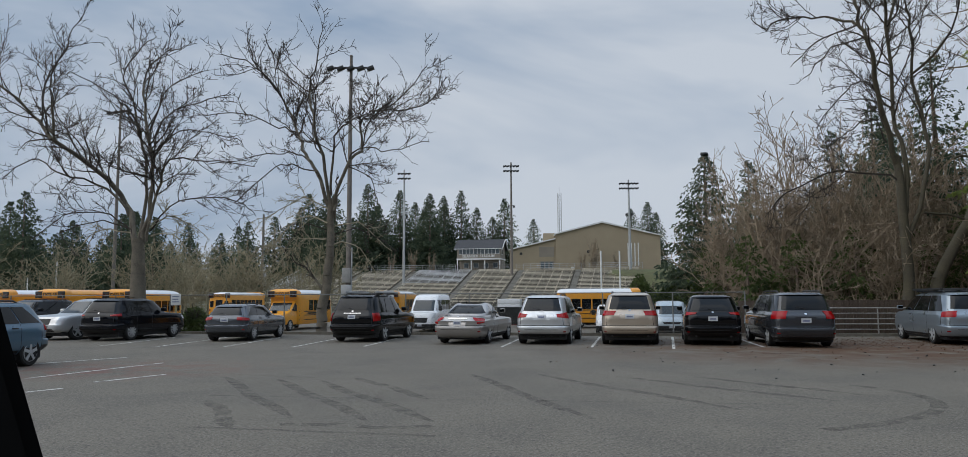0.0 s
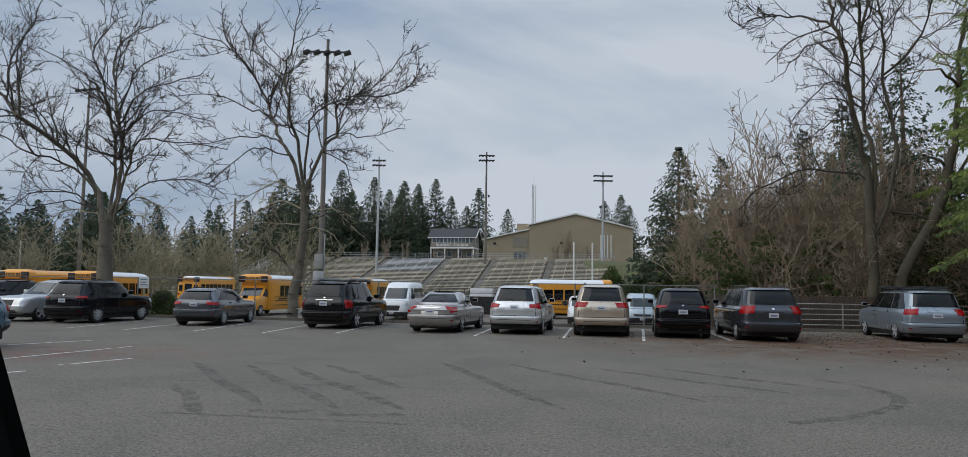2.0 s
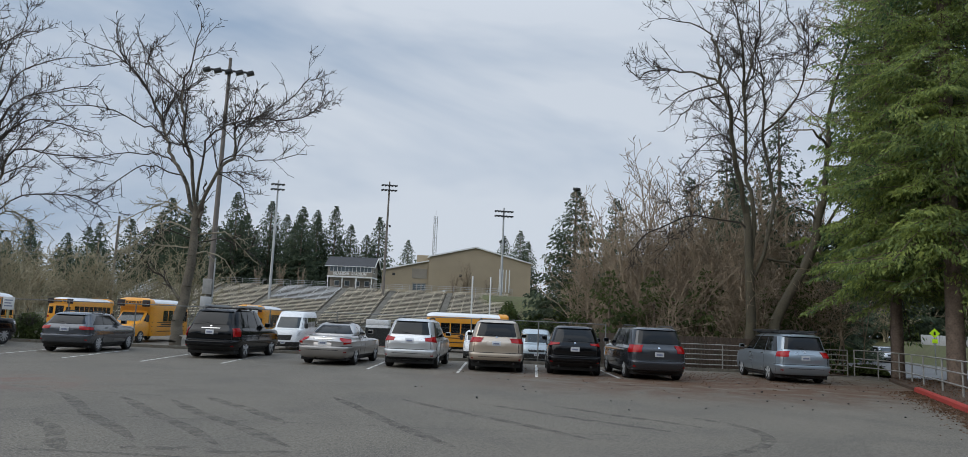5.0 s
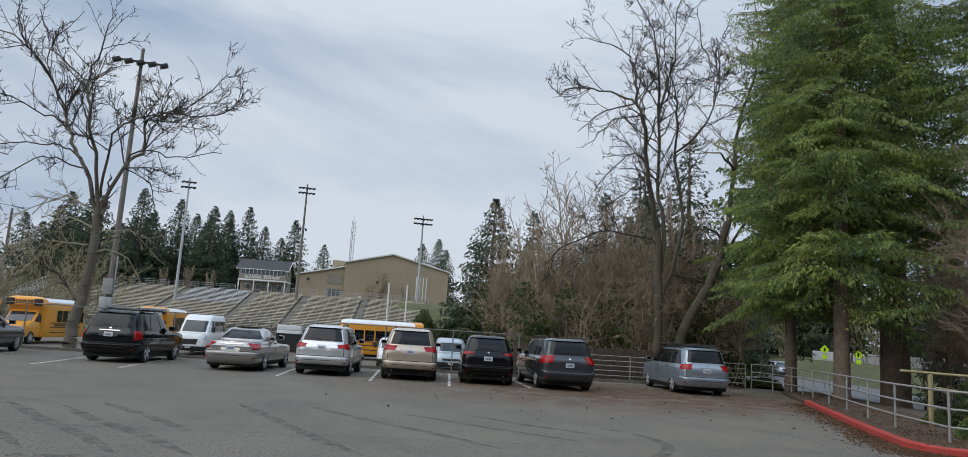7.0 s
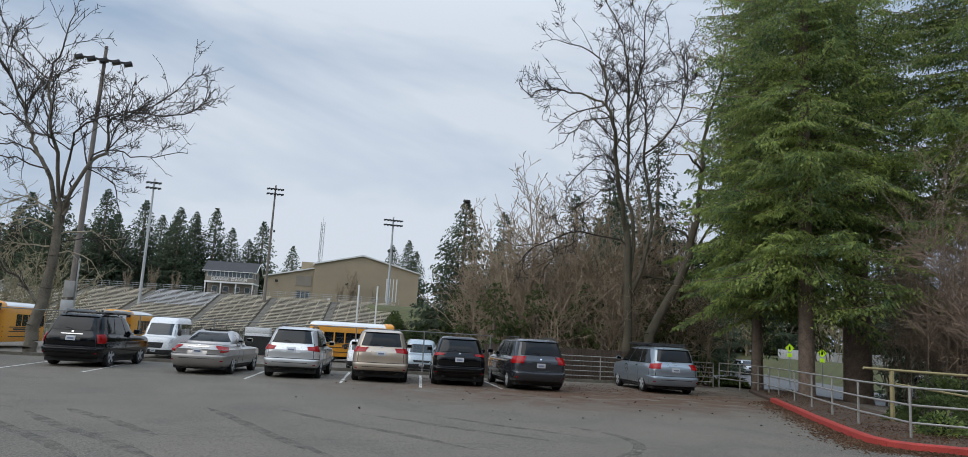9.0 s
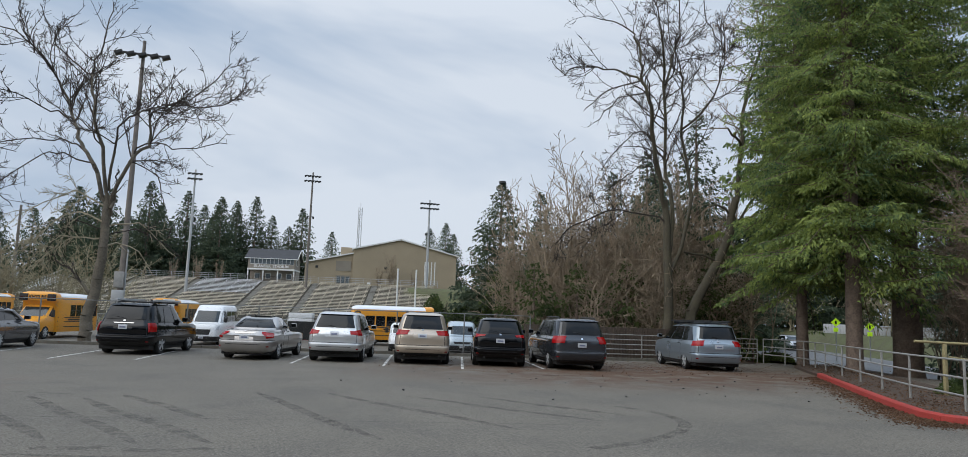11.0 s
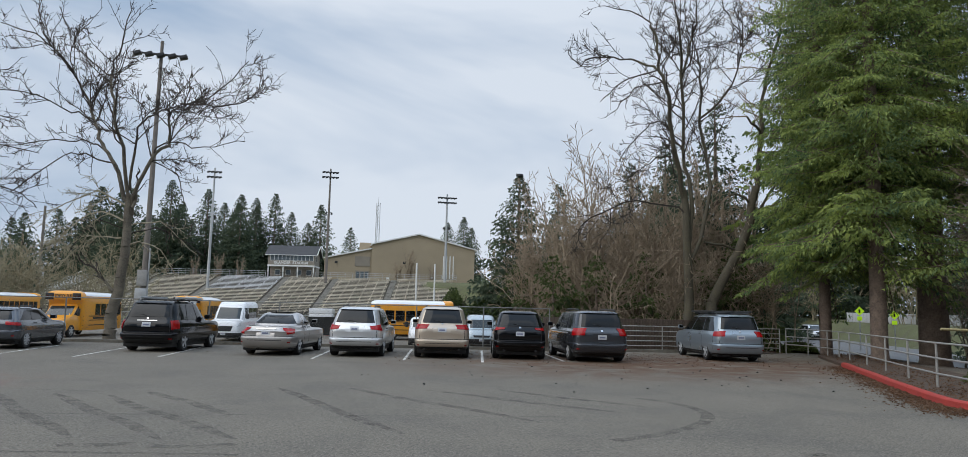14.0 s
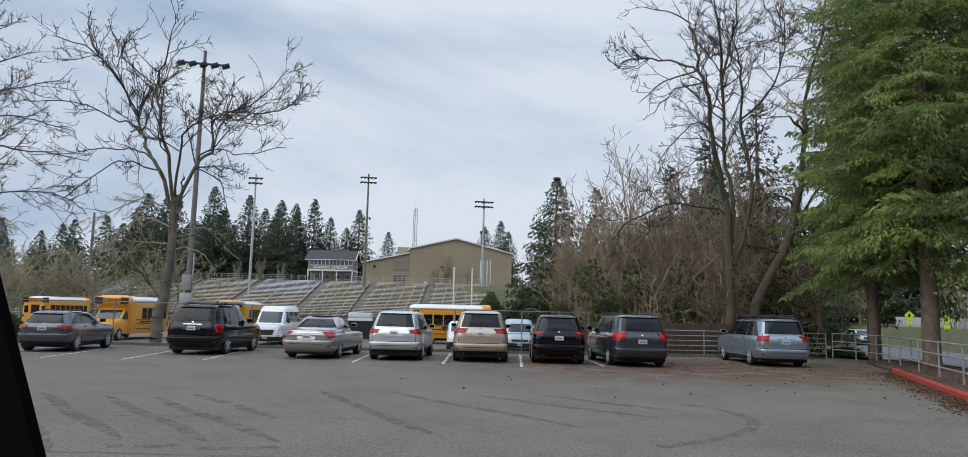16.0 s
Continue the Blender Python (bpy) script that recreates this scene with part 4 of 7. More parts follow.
suv_tail = [(24, 48, 0.92, 0.92, 1.06, 1.06)]
mdx, mdx_s = car("suv", "black three-row SUV with a low roof rack", -4.83, 28.6, 13.5, PAINT["black"], 4.79, 1.97, 1.76, 2.7, 1.03, hood=1.03, r=0.36, tail=[(28, 66, 0.78, 0.80, 1.10, 1.08)], plate_z=0.94, chrome_bar=True, hatch=0.36, lower_black=0.44, roof_w=0.72)
merc, merc_s = car("sedan", "pewter grey four-door sedan", -0.68, 27.1, 15.5, PAINT["pewter"], 4.85, 1.86, 1.46, 2.85, 1.12, hood=0.88, shape="sedan", boot=0.99, r=0.33, tail=[(18, 60, 0.72, 0.76, 0.91, 0.95)], plate_z=0.76, rails=False, hatch=0.78, windscreen=0.9, chrome_bar=True, lower_black=0.0, roof_w=0.64, cowl=2.2, clear=0.22)
bmw, bmw_s = car("suv", "silver compact SUV with red tail lights", 2.26, 26.6, 14, PAINT["silver"], 4.65, 1.88, 1.71, 2.81, 0.95, hood=1.0, r=0.36, tail=[(7, 60, 0.95, 0.90, 1.12, 1.06)], plate_z=0.96, hatch=0.38, lower_black=0.38)
jeep, jeep_s = car("suv", "champagne coloured SUV with wide red tail lights", 5.26, 26.1, 11.5, PAINT["champagne"], 4.82, 1.94, 1.78, 2.91, 1.0, hood=1.06, r=0.38, tail=[(5, 60, 1.02, 0.99, 1.18, 1.17)], plate_z=0.98, hatch=0.34, lower_black=0.40, exhaust=(-0.6, 0.6), roof_w=0.72)
cx5, cx5_s = car("suv", "black compact SUV with slim tail lights", 8.05, 25.6, 14, PAINT["black"], 4.55, 1.88, 1.70, 2.7, 0.93, hood=1.03, r=0.36, tail=[(8, 56, 1.05, 1.0, 1.13, 1.11)], plate_z=0.90, hatch=0.36, lower_black=0.44, exhaust=(-0.55, 0.55), rails=False)
sienna, sienna_s = car("minivan", "dark grey minivan with roof rails, parked among dead leaves", 10.65, 24.6, 8.5, PAINT["dark_grey"], 5.1, 1.98, 1.77, 3.03, 1.08, hood=1.06, r=0.34, tail=[(8, 64, 0.92, 0.90, 1.15, 1.17, "tail", 3)], plate_z=0.86, hatch=0.28, windscreen=1.15, cowl=3.25, lower_black=0.34, roof_w=0.76, clear=0.22)
ody, ody_s = car("minivan", "pale blue-grey minivan with a black roof rack", 16.75, 25.3, 12, PAINT["ice"], 5.1, 1.98, 1.75, 3.0, 1.12, hood=1.04, r=0.34, tail=[(8, 56, 0.93, 0.92, 1.10, 1.14)], plate_z=0.90, hatch=0.26, windscreen=1.15, cowl=3.2, lower_black=0.30, roof_w=0.75, clear=0.22)
a3, a3_s = car("hatchback", "slate grey five-door hatchback with silver roof rails", -10.15, 29.3, 6, PAINT["grey"], 4.31, 1.79, 1.42, 2.63, 0.85, hood=0.92, r=0.33, tail=[(6, 60, 0.82, 0.80, 0.90, 0.94)], plate_z=0.82, hatch=0.42, lower_black=0.36, roof_w=0.66, spokes=10, clear=0.22)
mazda, mazda_s = car("suv", "near-black compact SUV with alloy wheels", -15.4, 30.0, 12, PAINT["navy"], 4.55, 1.84, 1.66, 2.7, 0.93, hood=1.03, r=0.37, tail=[(10, 58, 0.98, 0.97, 1.08, 1.03)], plate_z=0.88, hatch=0.38, lower_black=0.44, rails=False, spokes=10)
q5, q5_s = car("suv", "silver SUV parked nose out", -17.0, 33.5, 200, PAINT["silver"], 4.65, 1.9, 1.65, 2.8, 0.9, hood=1.0, r=0.37, tail=suv_tail, plate_z=0.9, lower_black=0.4, front_plate=True)
wagon, wagon_s = car("suv", "dark wagon with roof rails behind a silver SUV", -22.4, 37.5, 190, PAINT["navy"], 4.8, 1.85, 1.62, 2.8, 0.95, hood=1.0, r=0.35, tail=suv_tail, plate_z=0.9)
kona, kona_s = car("suv", "steel blue small SUV with black wheel-arch trim", -12.4, 18.5, 186, PAINT["blue"], 4.17, 1.80, 1.56, 2.6, 0.77, hood=0.98, r=0.34, tail=[(30, 52, 0.84, 0.86, 1.0, 0.98)], plate_z=0.85, lower_black=0.5, hatch=0.4, spokes=5)


# things carried on the cars' roofs
def rack(car_top, y0, y1, z, half, bars, load=None):
    r = part("roof_rack", tubed([(-half, y0, z), (half, y0, z)], 0.03, 8), M["dark_metal"], car_top)
    part("rack_bar", tubed([(-half, y1, z), (half, y1, z)], 0.03, 8), M["dark_metal"], r)
    for i in range(bars):
        x = -half * 0.9 + 1.8 * half * i / max(1, bars - 1)
        part("rack_bar", boxed(x - 0.05, x + 0.05, y0 - 0.5, y1 + 0.5, z + 0.03, z + 0.10, 0.015), M["alloy"] if load else M["dark_metal"], r)


rack(mdx, 0.3, 1.6, 1.80, 0.72, 2, True)
rack(ody, 0.2, 1.7, 1.79, 0.78, 3)
part("roof_antenna", tubed([(0, 0.1, 1.43), (0.0, 0.02, 1.50)], 0.02, 6), M["black"], merc)


# ---- the driver's own window frame, close by ----
own = bmesh.new()
fa, fb = Vector((-0.1945, 0.3017, 1.6583)), Vector((-0.1765, 0.3078, 1.5948))
d = (fb - fa).normalized()
lo, hi = fa + d * 0.6, fa - d * 0.5
side, deep = Vector((-0.12, 0.05, 0)), Vector((-0.06, -0.03, 0))
vs = [own.verts.new(p) for p in (lo, lo + side, lo + side + deep, lo + deep, hi, hi + side, hi + side + deep, hi + deep)]
for q in ((0, 1, 2, 3), (7, 6, 5, 4), (0, 4, 5, 1), (1, 5, 6, 2), (2, 6, 7, 3), (3, 7, 4, 0)):
    own.faces.new([vs[i] for i in q])
bmesh.ops.recalc_face_normals(own, faces=own.faces)
bmesh.ops.bevel(own, geom=own.edges[:], offset=0.012, segments=3, affect="EDGES")
low_z = min(v.co.z for v in own.verts)
foot = min(own.verts, key=lambda v: v.co.z).co.copy()
box(own, foot.x - 0.5, foot.x + 0.02, foot.y - 0.25, foot.y + 0.05, 0.0, low_z + 0.1, 0.02)
tagged(from_bm("window_pillar", own, M["pillar"]), "black slanted window pillar of a parked vehicle", "vehicle pillar")


# ---- fences and rails of the lot ----
def fence_run(name, pts, height, spacing, label, cat, wire=True, base=None, post_r=0.035, rails=(1.0,), mat="galv", cell=0.14, wire_r=0.0013):
    top = empty(name, pose(0, 0, 0), label, cat, kind="")
    posts = []
    for (ax, ay), (bx, by) in zip(pts, pts[1:]):
        n = max(1, round(math.hypot(bx - ax, by - ay) / spacing))
        posts += [(ax + (bx - ax) * i / n, ay + (by - ay) * i / n) for i in range(n)]
    posts.append(pts[-1])
    gz = base or (lambda x, y: ground_z(x, y))
    shared = None
    for x, y in posts:
        if shared is None:
            ob = part("post", tubed([(0, 0, -0.1), (0, 0, height + 0.03)], post_r, 8), M[mat], top)
            shared = ob.data
        else:
            ob = new("post", shared)
            ob.parent = top
        ob.location = (x, y, gz(x, y))
    for (ax, ay), (bx, by) in zip(posts, posts[1:]):
        for f in rails:
            part("rail", tubed([(ax, ay, gz(ax, ay) + height * f), (bx, by, gz(bx, by) + height * f)], post_r * 0.7, 6), M[mat], top)
    if wire:
        v, fc = [], []

        def seg(p, q):
            p, q = np.array(p), np.array(q)
            k = len(v)
            o = np.array((0, 0, wire_r))
            v.extend([p - o, p + o, q + o, q - o])
            fc.append((k, k + 1, k + 2, k + 3))

        for (ax, ay), (bx, by) in zip(posts, posts[1:]):
            ln = math.hypot(bx - ax, by - ay)
            za, zb = gz(ax, ay), gz(bx, by)
            n = int((ln + height) / cell)
            for sgn in (0, 1):
                for i in range(n):
                    s0, s1 = i * cell - height, i * cell
                    u0, u1 = max(0, s0), min(ln, s1)
                    if u1 <= u0:
                        continue
                    h0, h1 = u0 - s0, u1 - s0
                    if sgn:
                        h0, h1 = height - h0, height - h1
                    seg((ax + (bx - ax) * u0 / ln, ay + (by - ay) * u0 / ln, za + (zb - za) * u0 / ln + h0), (ax + (bx - ax) * u1 / ln, ay + (by - ay) * u1 / ln, za + (zb - za) * u1 / ln + h1))
        from_np("wire_mesh", v, fc, M[mat], top, "thin diamond wire mesh", kind="stuff")
    return top


fence_run("chain_link_fence", [(-46, 41.6), (11.4, 31.5)], 1.85, 3.05, "galvanised chain-link fence along the edge of the lot", "fence", rails=(1.0,), base=lambda x, y: 0.03, mat="dull_galv", post_r=0.03)


def guard_rail(pts, heights, label, base=0.05):
    top = empty("guard_rail", pose(0, 0, 0), label, "railing")
    ht = max(heights)
    shared = None
    for x, y in pts:
        if shared is None:
            ob = part("post", tubed([(0, 0, -0.05), (0, 0, ht)], 0.028, 8), M["rail"], top)
            shared = ob.data
        else:
            ob = new("post", shared)
            ob.parent = top
        ob.location = (x, y, base)
    for (ax, ay), (bx, by) in zip(pts, pts[1:]):
        for h in heights:
            part("rail", tubed([(ax, ay, base + h), (bx, by, base + h)], 0.024, 8), M["rail"], top)
    return top


guard_rail([(11.6, 31.5), (14.3, 31.4), (17.0, 31.2), (19.7, 30.9), (22.8, 30.3)], (0.2, 0.43, 0.66, 0.89, 1.12), "grey five-bar steel railing behind the parked minivans")
guard_rail([(22.85, 29.9), (22.8, 28.3), (22.5, 26.7), (21.8, 25.2), (20.9, 23.6), (19.4, 21.1), (17.9, 18.7), (16.45, 16.4), (15.2, 14.3), (13.95, 11.75), (16.6, 8.9), (19.5, 6.8)], (0.38, 0.75, 1.12), "grey three-bar steel railing above the red kerb", 0.08)

# board fence behind the railing
bf = empty("board_fence", pose(0, 0, 0), "dark brown wooden board fence", "fence")
shared = None
for i in range(62):
    x = 11.8 + i * 0.15
    if shared is None:
        ob = part("board", boxed(-0.07, 0.07, -0.012, 0.012, 0, 1.62, 0.004), M["brown_board"], bf)
        shared = ob.data
    else:
        ob = new("board", shared)
        ob.parent = bf
    ob.location = (x, 33.3 - 0.08 * (x - 12), -0.12)
for h in (0.4, 1.3):
    part("fence_beam", tubed([(11.7, 33.36, h), (21.1, 32.6, h)], 0.035, 4), M["brown_board"], bf)

# yellow wooden rail by the street
yr = empty("wooden_rail", pose(0, 0, 0), "faded yellow wooden handrail with a slanting brace", "railing")
part("post", boxed(17.655, 17.745, 15.455, 15.545, -0.1, 1.47, 0.01), M["yellow_rail"], yr)
part("rail", tubed([(16.9, 15.72, 1.52), (17.7, 15.5, 1.50), (20.4, 14.65, 1.45)], 0.036, 8), M["yellow_rail"], yr)
part("brace", tubed([(17.75, 15.42, 1.12), (20.4, 14.6, 0.80)], 0.032, 8), M["yellow_rail"], yr)
part("post", boxed(20.34, 20.46, 14.6, 14.72, -0.2, 1.45, 0.01), M["yellow_rail"], yr)

# small signs on the fence
for k, (x, y, z, col) in enumerate([(-15.4, 36.05, 1.62, "sign_white"), (-4.5, 34.15, 1.72, "sign_white")]):
    sg = empty("sign", pose(x, y, 0), "small white sign on a wooden post by the fence", "sign", "signs on the fence")
    part("post", boxed(-0.045, 0.045, 0.0, 0.09, -0.1, z + 0.2, 0.006), M["yellow_rail"], sg, "wooden post")
    face = part("board", boxed(-0.24, 0.24, -0.03, 0.0, z - 0.24, z + 0.32, 0.008), M[col], sg)
    for i in range(3):
        part("text_bar", boxed(-0.17, 0.17 - 0.05 * (i % 2), -0.036, -0.03, z + 0.16 - i * 0.13, z + 0.21 - i * 0.13), M["ink"], face)


# ---- buses and vans in the lower lot ----
LOW = -0.6


def bus(x, y, heading, label, length=7.2, cutaway=True, white_roof=True, z=LOW, name="school_bus", rear_end=False):
    """A school bus: origin on the ground under the middle of its front bumper, nose along +y."""
    top = empty(name, pose(x, y, z, 0, 0, -heading), label, "bus", "school buses in the lower lot")
    w, H = 1.2, 2.95
    nose = -1.9 if cutaway else -0.25
    lv = [(0.42, -length, nose, w * 0.97, 14), (0.5, -length - 0.02, nose, w, 14), (1.2, -length - 0.02, nose, w, 14), (2.2, -length + 0.02, nose + (0.12 if cutaway else -0.05), w * 0.985, 12), (2.62, -length + 0.06, nose + (0.34 if cutaway else -0.12), w * 0.96, 10)]
    sh = Shell(lv + [(2.66, -length + 0.065, lv[-1][2] - 0.01, w * 0.955, 10)])
    part("body", sh.mesh(72), M["bus_yellow"], top)
    rf = lv[-1][2]
    cap = Shell([(2.655, -length + 0.05, rf + 0.01, w * 0.965, 10), (2.78, -length + 0.08, rf - 0.03, w * 0.90, 8), (2.88, -length + 0.2, rf - 0.15, w * 0.74, 6), (H, -length + 0.5, rf - 0.45, w * 0.4, 4)])
    part("roof", cap.mesh(72), M["white_paint"] if white_roof else M["bus_yellow"], top, "white roof" if white_roof else "")
    part("front_cap", Shell([(2.40, rf - 0.5, rf + 0.05, w * 0.97, 8), (2.72, rf - 0.7, rf + 0.06, w * 0.97, 8), (2.88, rf - 0.7, rf + 0.02, w * 0.88, 6), (2.99, rf - 0.7, rf - 0.10, w * 0.6, 5)]).mesh(56), M["bus_yellow"], top)
    for end, yy, rot in ((("front", rf + 0.085, 180),) if cutaway else (("front", rf + 0.085, 180), ("rear", -length - 0.02, 0))):
        sgn = 1 if end == "front" else -1
        board = part("sign_board", boxed(-0.58, 0.58, min(yy, yy - sgn * 0.05), max(yy, yy - sgn * 0.05), 2.44, 2.80, 0.01), M["bus_yellow"], top)
        text_mesh("lettering", "SCHOOL BUS", 0.33, Matrix.Translation((0, yy + sgn * 0.006, 2.62)) @ Matrix.Rotation(radians(rot), 4, "Z") @ Matrix.Rotation(radians(90), 4, "X"), M["black"], board, 0.004, 1.08, 0.012)
        for s in (-1, 1):
            hood = part("warning_light", boxed(s * 0.86 - 0.27, s * 0.86 + 0.27, min(yy, yy - sgn * 0.06), max(yy, yy - sgn * 0.06), 2.40, 2.84, 0.03), M["black"], top, "black warning-light housing")
            for q in (-0.12, 0.12):
                part("lens", lathe([(0.09, -0.01), (0.09, 0.02), (0.05, 0.03)], 14, "Z"), M["amber_dark"] if q * s < 0 else M["red_dark"], hood).matrix_basis = Matrix.Translation((s * 0.86 + q, yy, 2.59)) @ Matrix.Rotation(radians(-90 * sgn), 4, "X")
    if not cutaway:
        for xa, xb, za, zb in ((-0.36, 0.36, 1.45, 2.2), (-0.95, -0.58, 1.5, 2.1), (0.58, 0.95, 1.5, 2.1)):
            part("rear_window", sh.panel("rear", [(xa, za), (xb, za), (xb, zb), (xa, zb)], 0.01, 0.02, 4, 3), M["glass"], top)
        for s in (-1, 1):
            part("tail_light", boxed(s * 0.95 - 0.08, s * 0.95 + 0.08, -length - 0.05, -length, 1.15, 1.32, 0.02), M["tail"], top)
        part("rear_bumper", boxed(-1.15, 1.15, -length - 0.14, -length, 0.42, 0.66, 0.02), M["black"], top)
    n = max(3, int((length - (3.2 if cutaway else 1.0)) / 0.78))
    start = -length + 0.35
    for s in (-1, 1):
        for i in range(n):
            a, b = start + i * 0.78, start + i * 0.78 + 0.68
            win = part("side_window", sh.panel("side", [(a, 1.42), (b, 1.42), (b, 2.18), (a, 2.18)], 0.01, 0.02, 2, 2, s), M["glass"], top)
            part("window_bar", sh.panel("side", [(a, 1.80), (b, 1.80), (b, 1.83), (a, 1.83)], 0.02, 0.0, 2, 1, s), M["dark_metal"], win)
        for zz in (0.72, 1.05, 1.32):
            part("rub_rail", sh.panel("side", [(-length + 0.1, zz), (nose - 0.1, zz), (nose - 0.1, zz + 0.055), (-length + 0.1, zz + 0.055)], 0.02, 0.0, 6, 1, s), M["black"], top)
        part("lettering_bar", sh.panel("side", [(-length * 0.68, 1.15), (-length * 0.42, 1.15), (-length * 0.42, 1.27), (-length * 0.68, 1.27)], 0.008, 0.0, 4, 1, s), M["black"], top)
    if cutaway:
        cab = Shell([(0.45, -2.6, -0.12, 0.98, 7), (0.6, -2.6, 0.0, 1.0, 7), (1.0, -2.6, -0.02, 1.0, 7), (1.2, -2.6, -0.12, 0.98, 6), (1.30, -2.6, -0.45, 0.95, 6), (1.38, -2.6, -0.95, 0.93, 6), (2.0, -2.6, -1.62, 0.90, 6), (2.14, -2.6, -1.8, 0.86, 6)])
        cb = part("cab", cab.mesh(56), [M["bus_yellow"], M["black"]], top)
        cut_arches(cb, (-0.85,), 0.44, 0.99, 0.3)
        part("windshield", cab.panel("front", [(-0.80, 1.42), (0.80, 1.42), (0.74, 2.0), (-0.74, 2.0)], 0.012, 0.02, 8, 4), M["clear_glass"], cb)
        part("grille", cab.panel("front", [(-0.5, 0.72), (0.5, 0.72), (0.5, 1.02), (-0.5, 1.02)], 0.015, 0.02, 6, 2), M["black"], cb)
        part("bumper", boxed(-0.98, 0.98, -0.08, 0.12, 0.42, 0.66, 0.03), M["black"], cb)
        for s in (-1, 1):
            part("headlight", cab.panel("front", [(s * 0.56, 0.76), (s * 0.84, 0.76), (s * 0.84, 1.0), (s * 0.56, 1.0)], 0.016, 0.02, 3, 2), M["lamp_white"], cb)
            part("cab_window", cab.panel("side", [(-2.3, 1.42), (-1.25, 1.42), (-1.75, 1.98), (-2.3, 1.98)], 0.012, 0.02, 4, 3, s), M["glass"], cb)
            part("mirror", boxed(s * 1.22 - 0.09, s * 1.22 + 0.09, -1.25, -1.12, 1.38, 1.85, 0.03), M["black"], cb)
    tm, rm = wheel_meshes(0.40, 6, False)
    for yy in ((-0.85, -length + 1.7) if cutaway else (-1.9, -length + 2.2)):
        for s in (-1, 1):
            t = new("wheel", tm)
            t.parent = top
            t.matrix_basis = pose(s * (0.93 if yy == -0.85 else 1.06), yy, 0.40, 0, 0, 0 if s > 0 else 180)
            q = new("rim", rm)
            q.parent = t
    return top


bus(-15.0, 51.0, 192, "yellow cutaway school bus parked nose towards the fence", 7.6, True, True)
bus(-24.4, 77.5, 10, "yellow school bus with a white roof, seen from its back end", 7.6, False, True)
bus(-28.9, 46.0, 192, "yellow cutaway school bus with a yellow front cap", 7.4, True, False)
bus(-25.6, 48.3, 190, "yellow cutaway school bus beside another bus", 7.4, True, True)
bus(-33.6, 47.5, 200, "yellow white-roofed school bus at the end of the row", 7.4, True, True)
bus(-26.5, 61.5, 60, "yellow school bus standing across the lower lot", 7.4, True, True)
bus(13.3, 54.5, 96, "yellow white-roofed school bus standing behind parked cars", 7.8, True, True)
bus(-9.2, 64.0, 192, "yellow school bus farther back in the lower lot", 7.4, True, True)


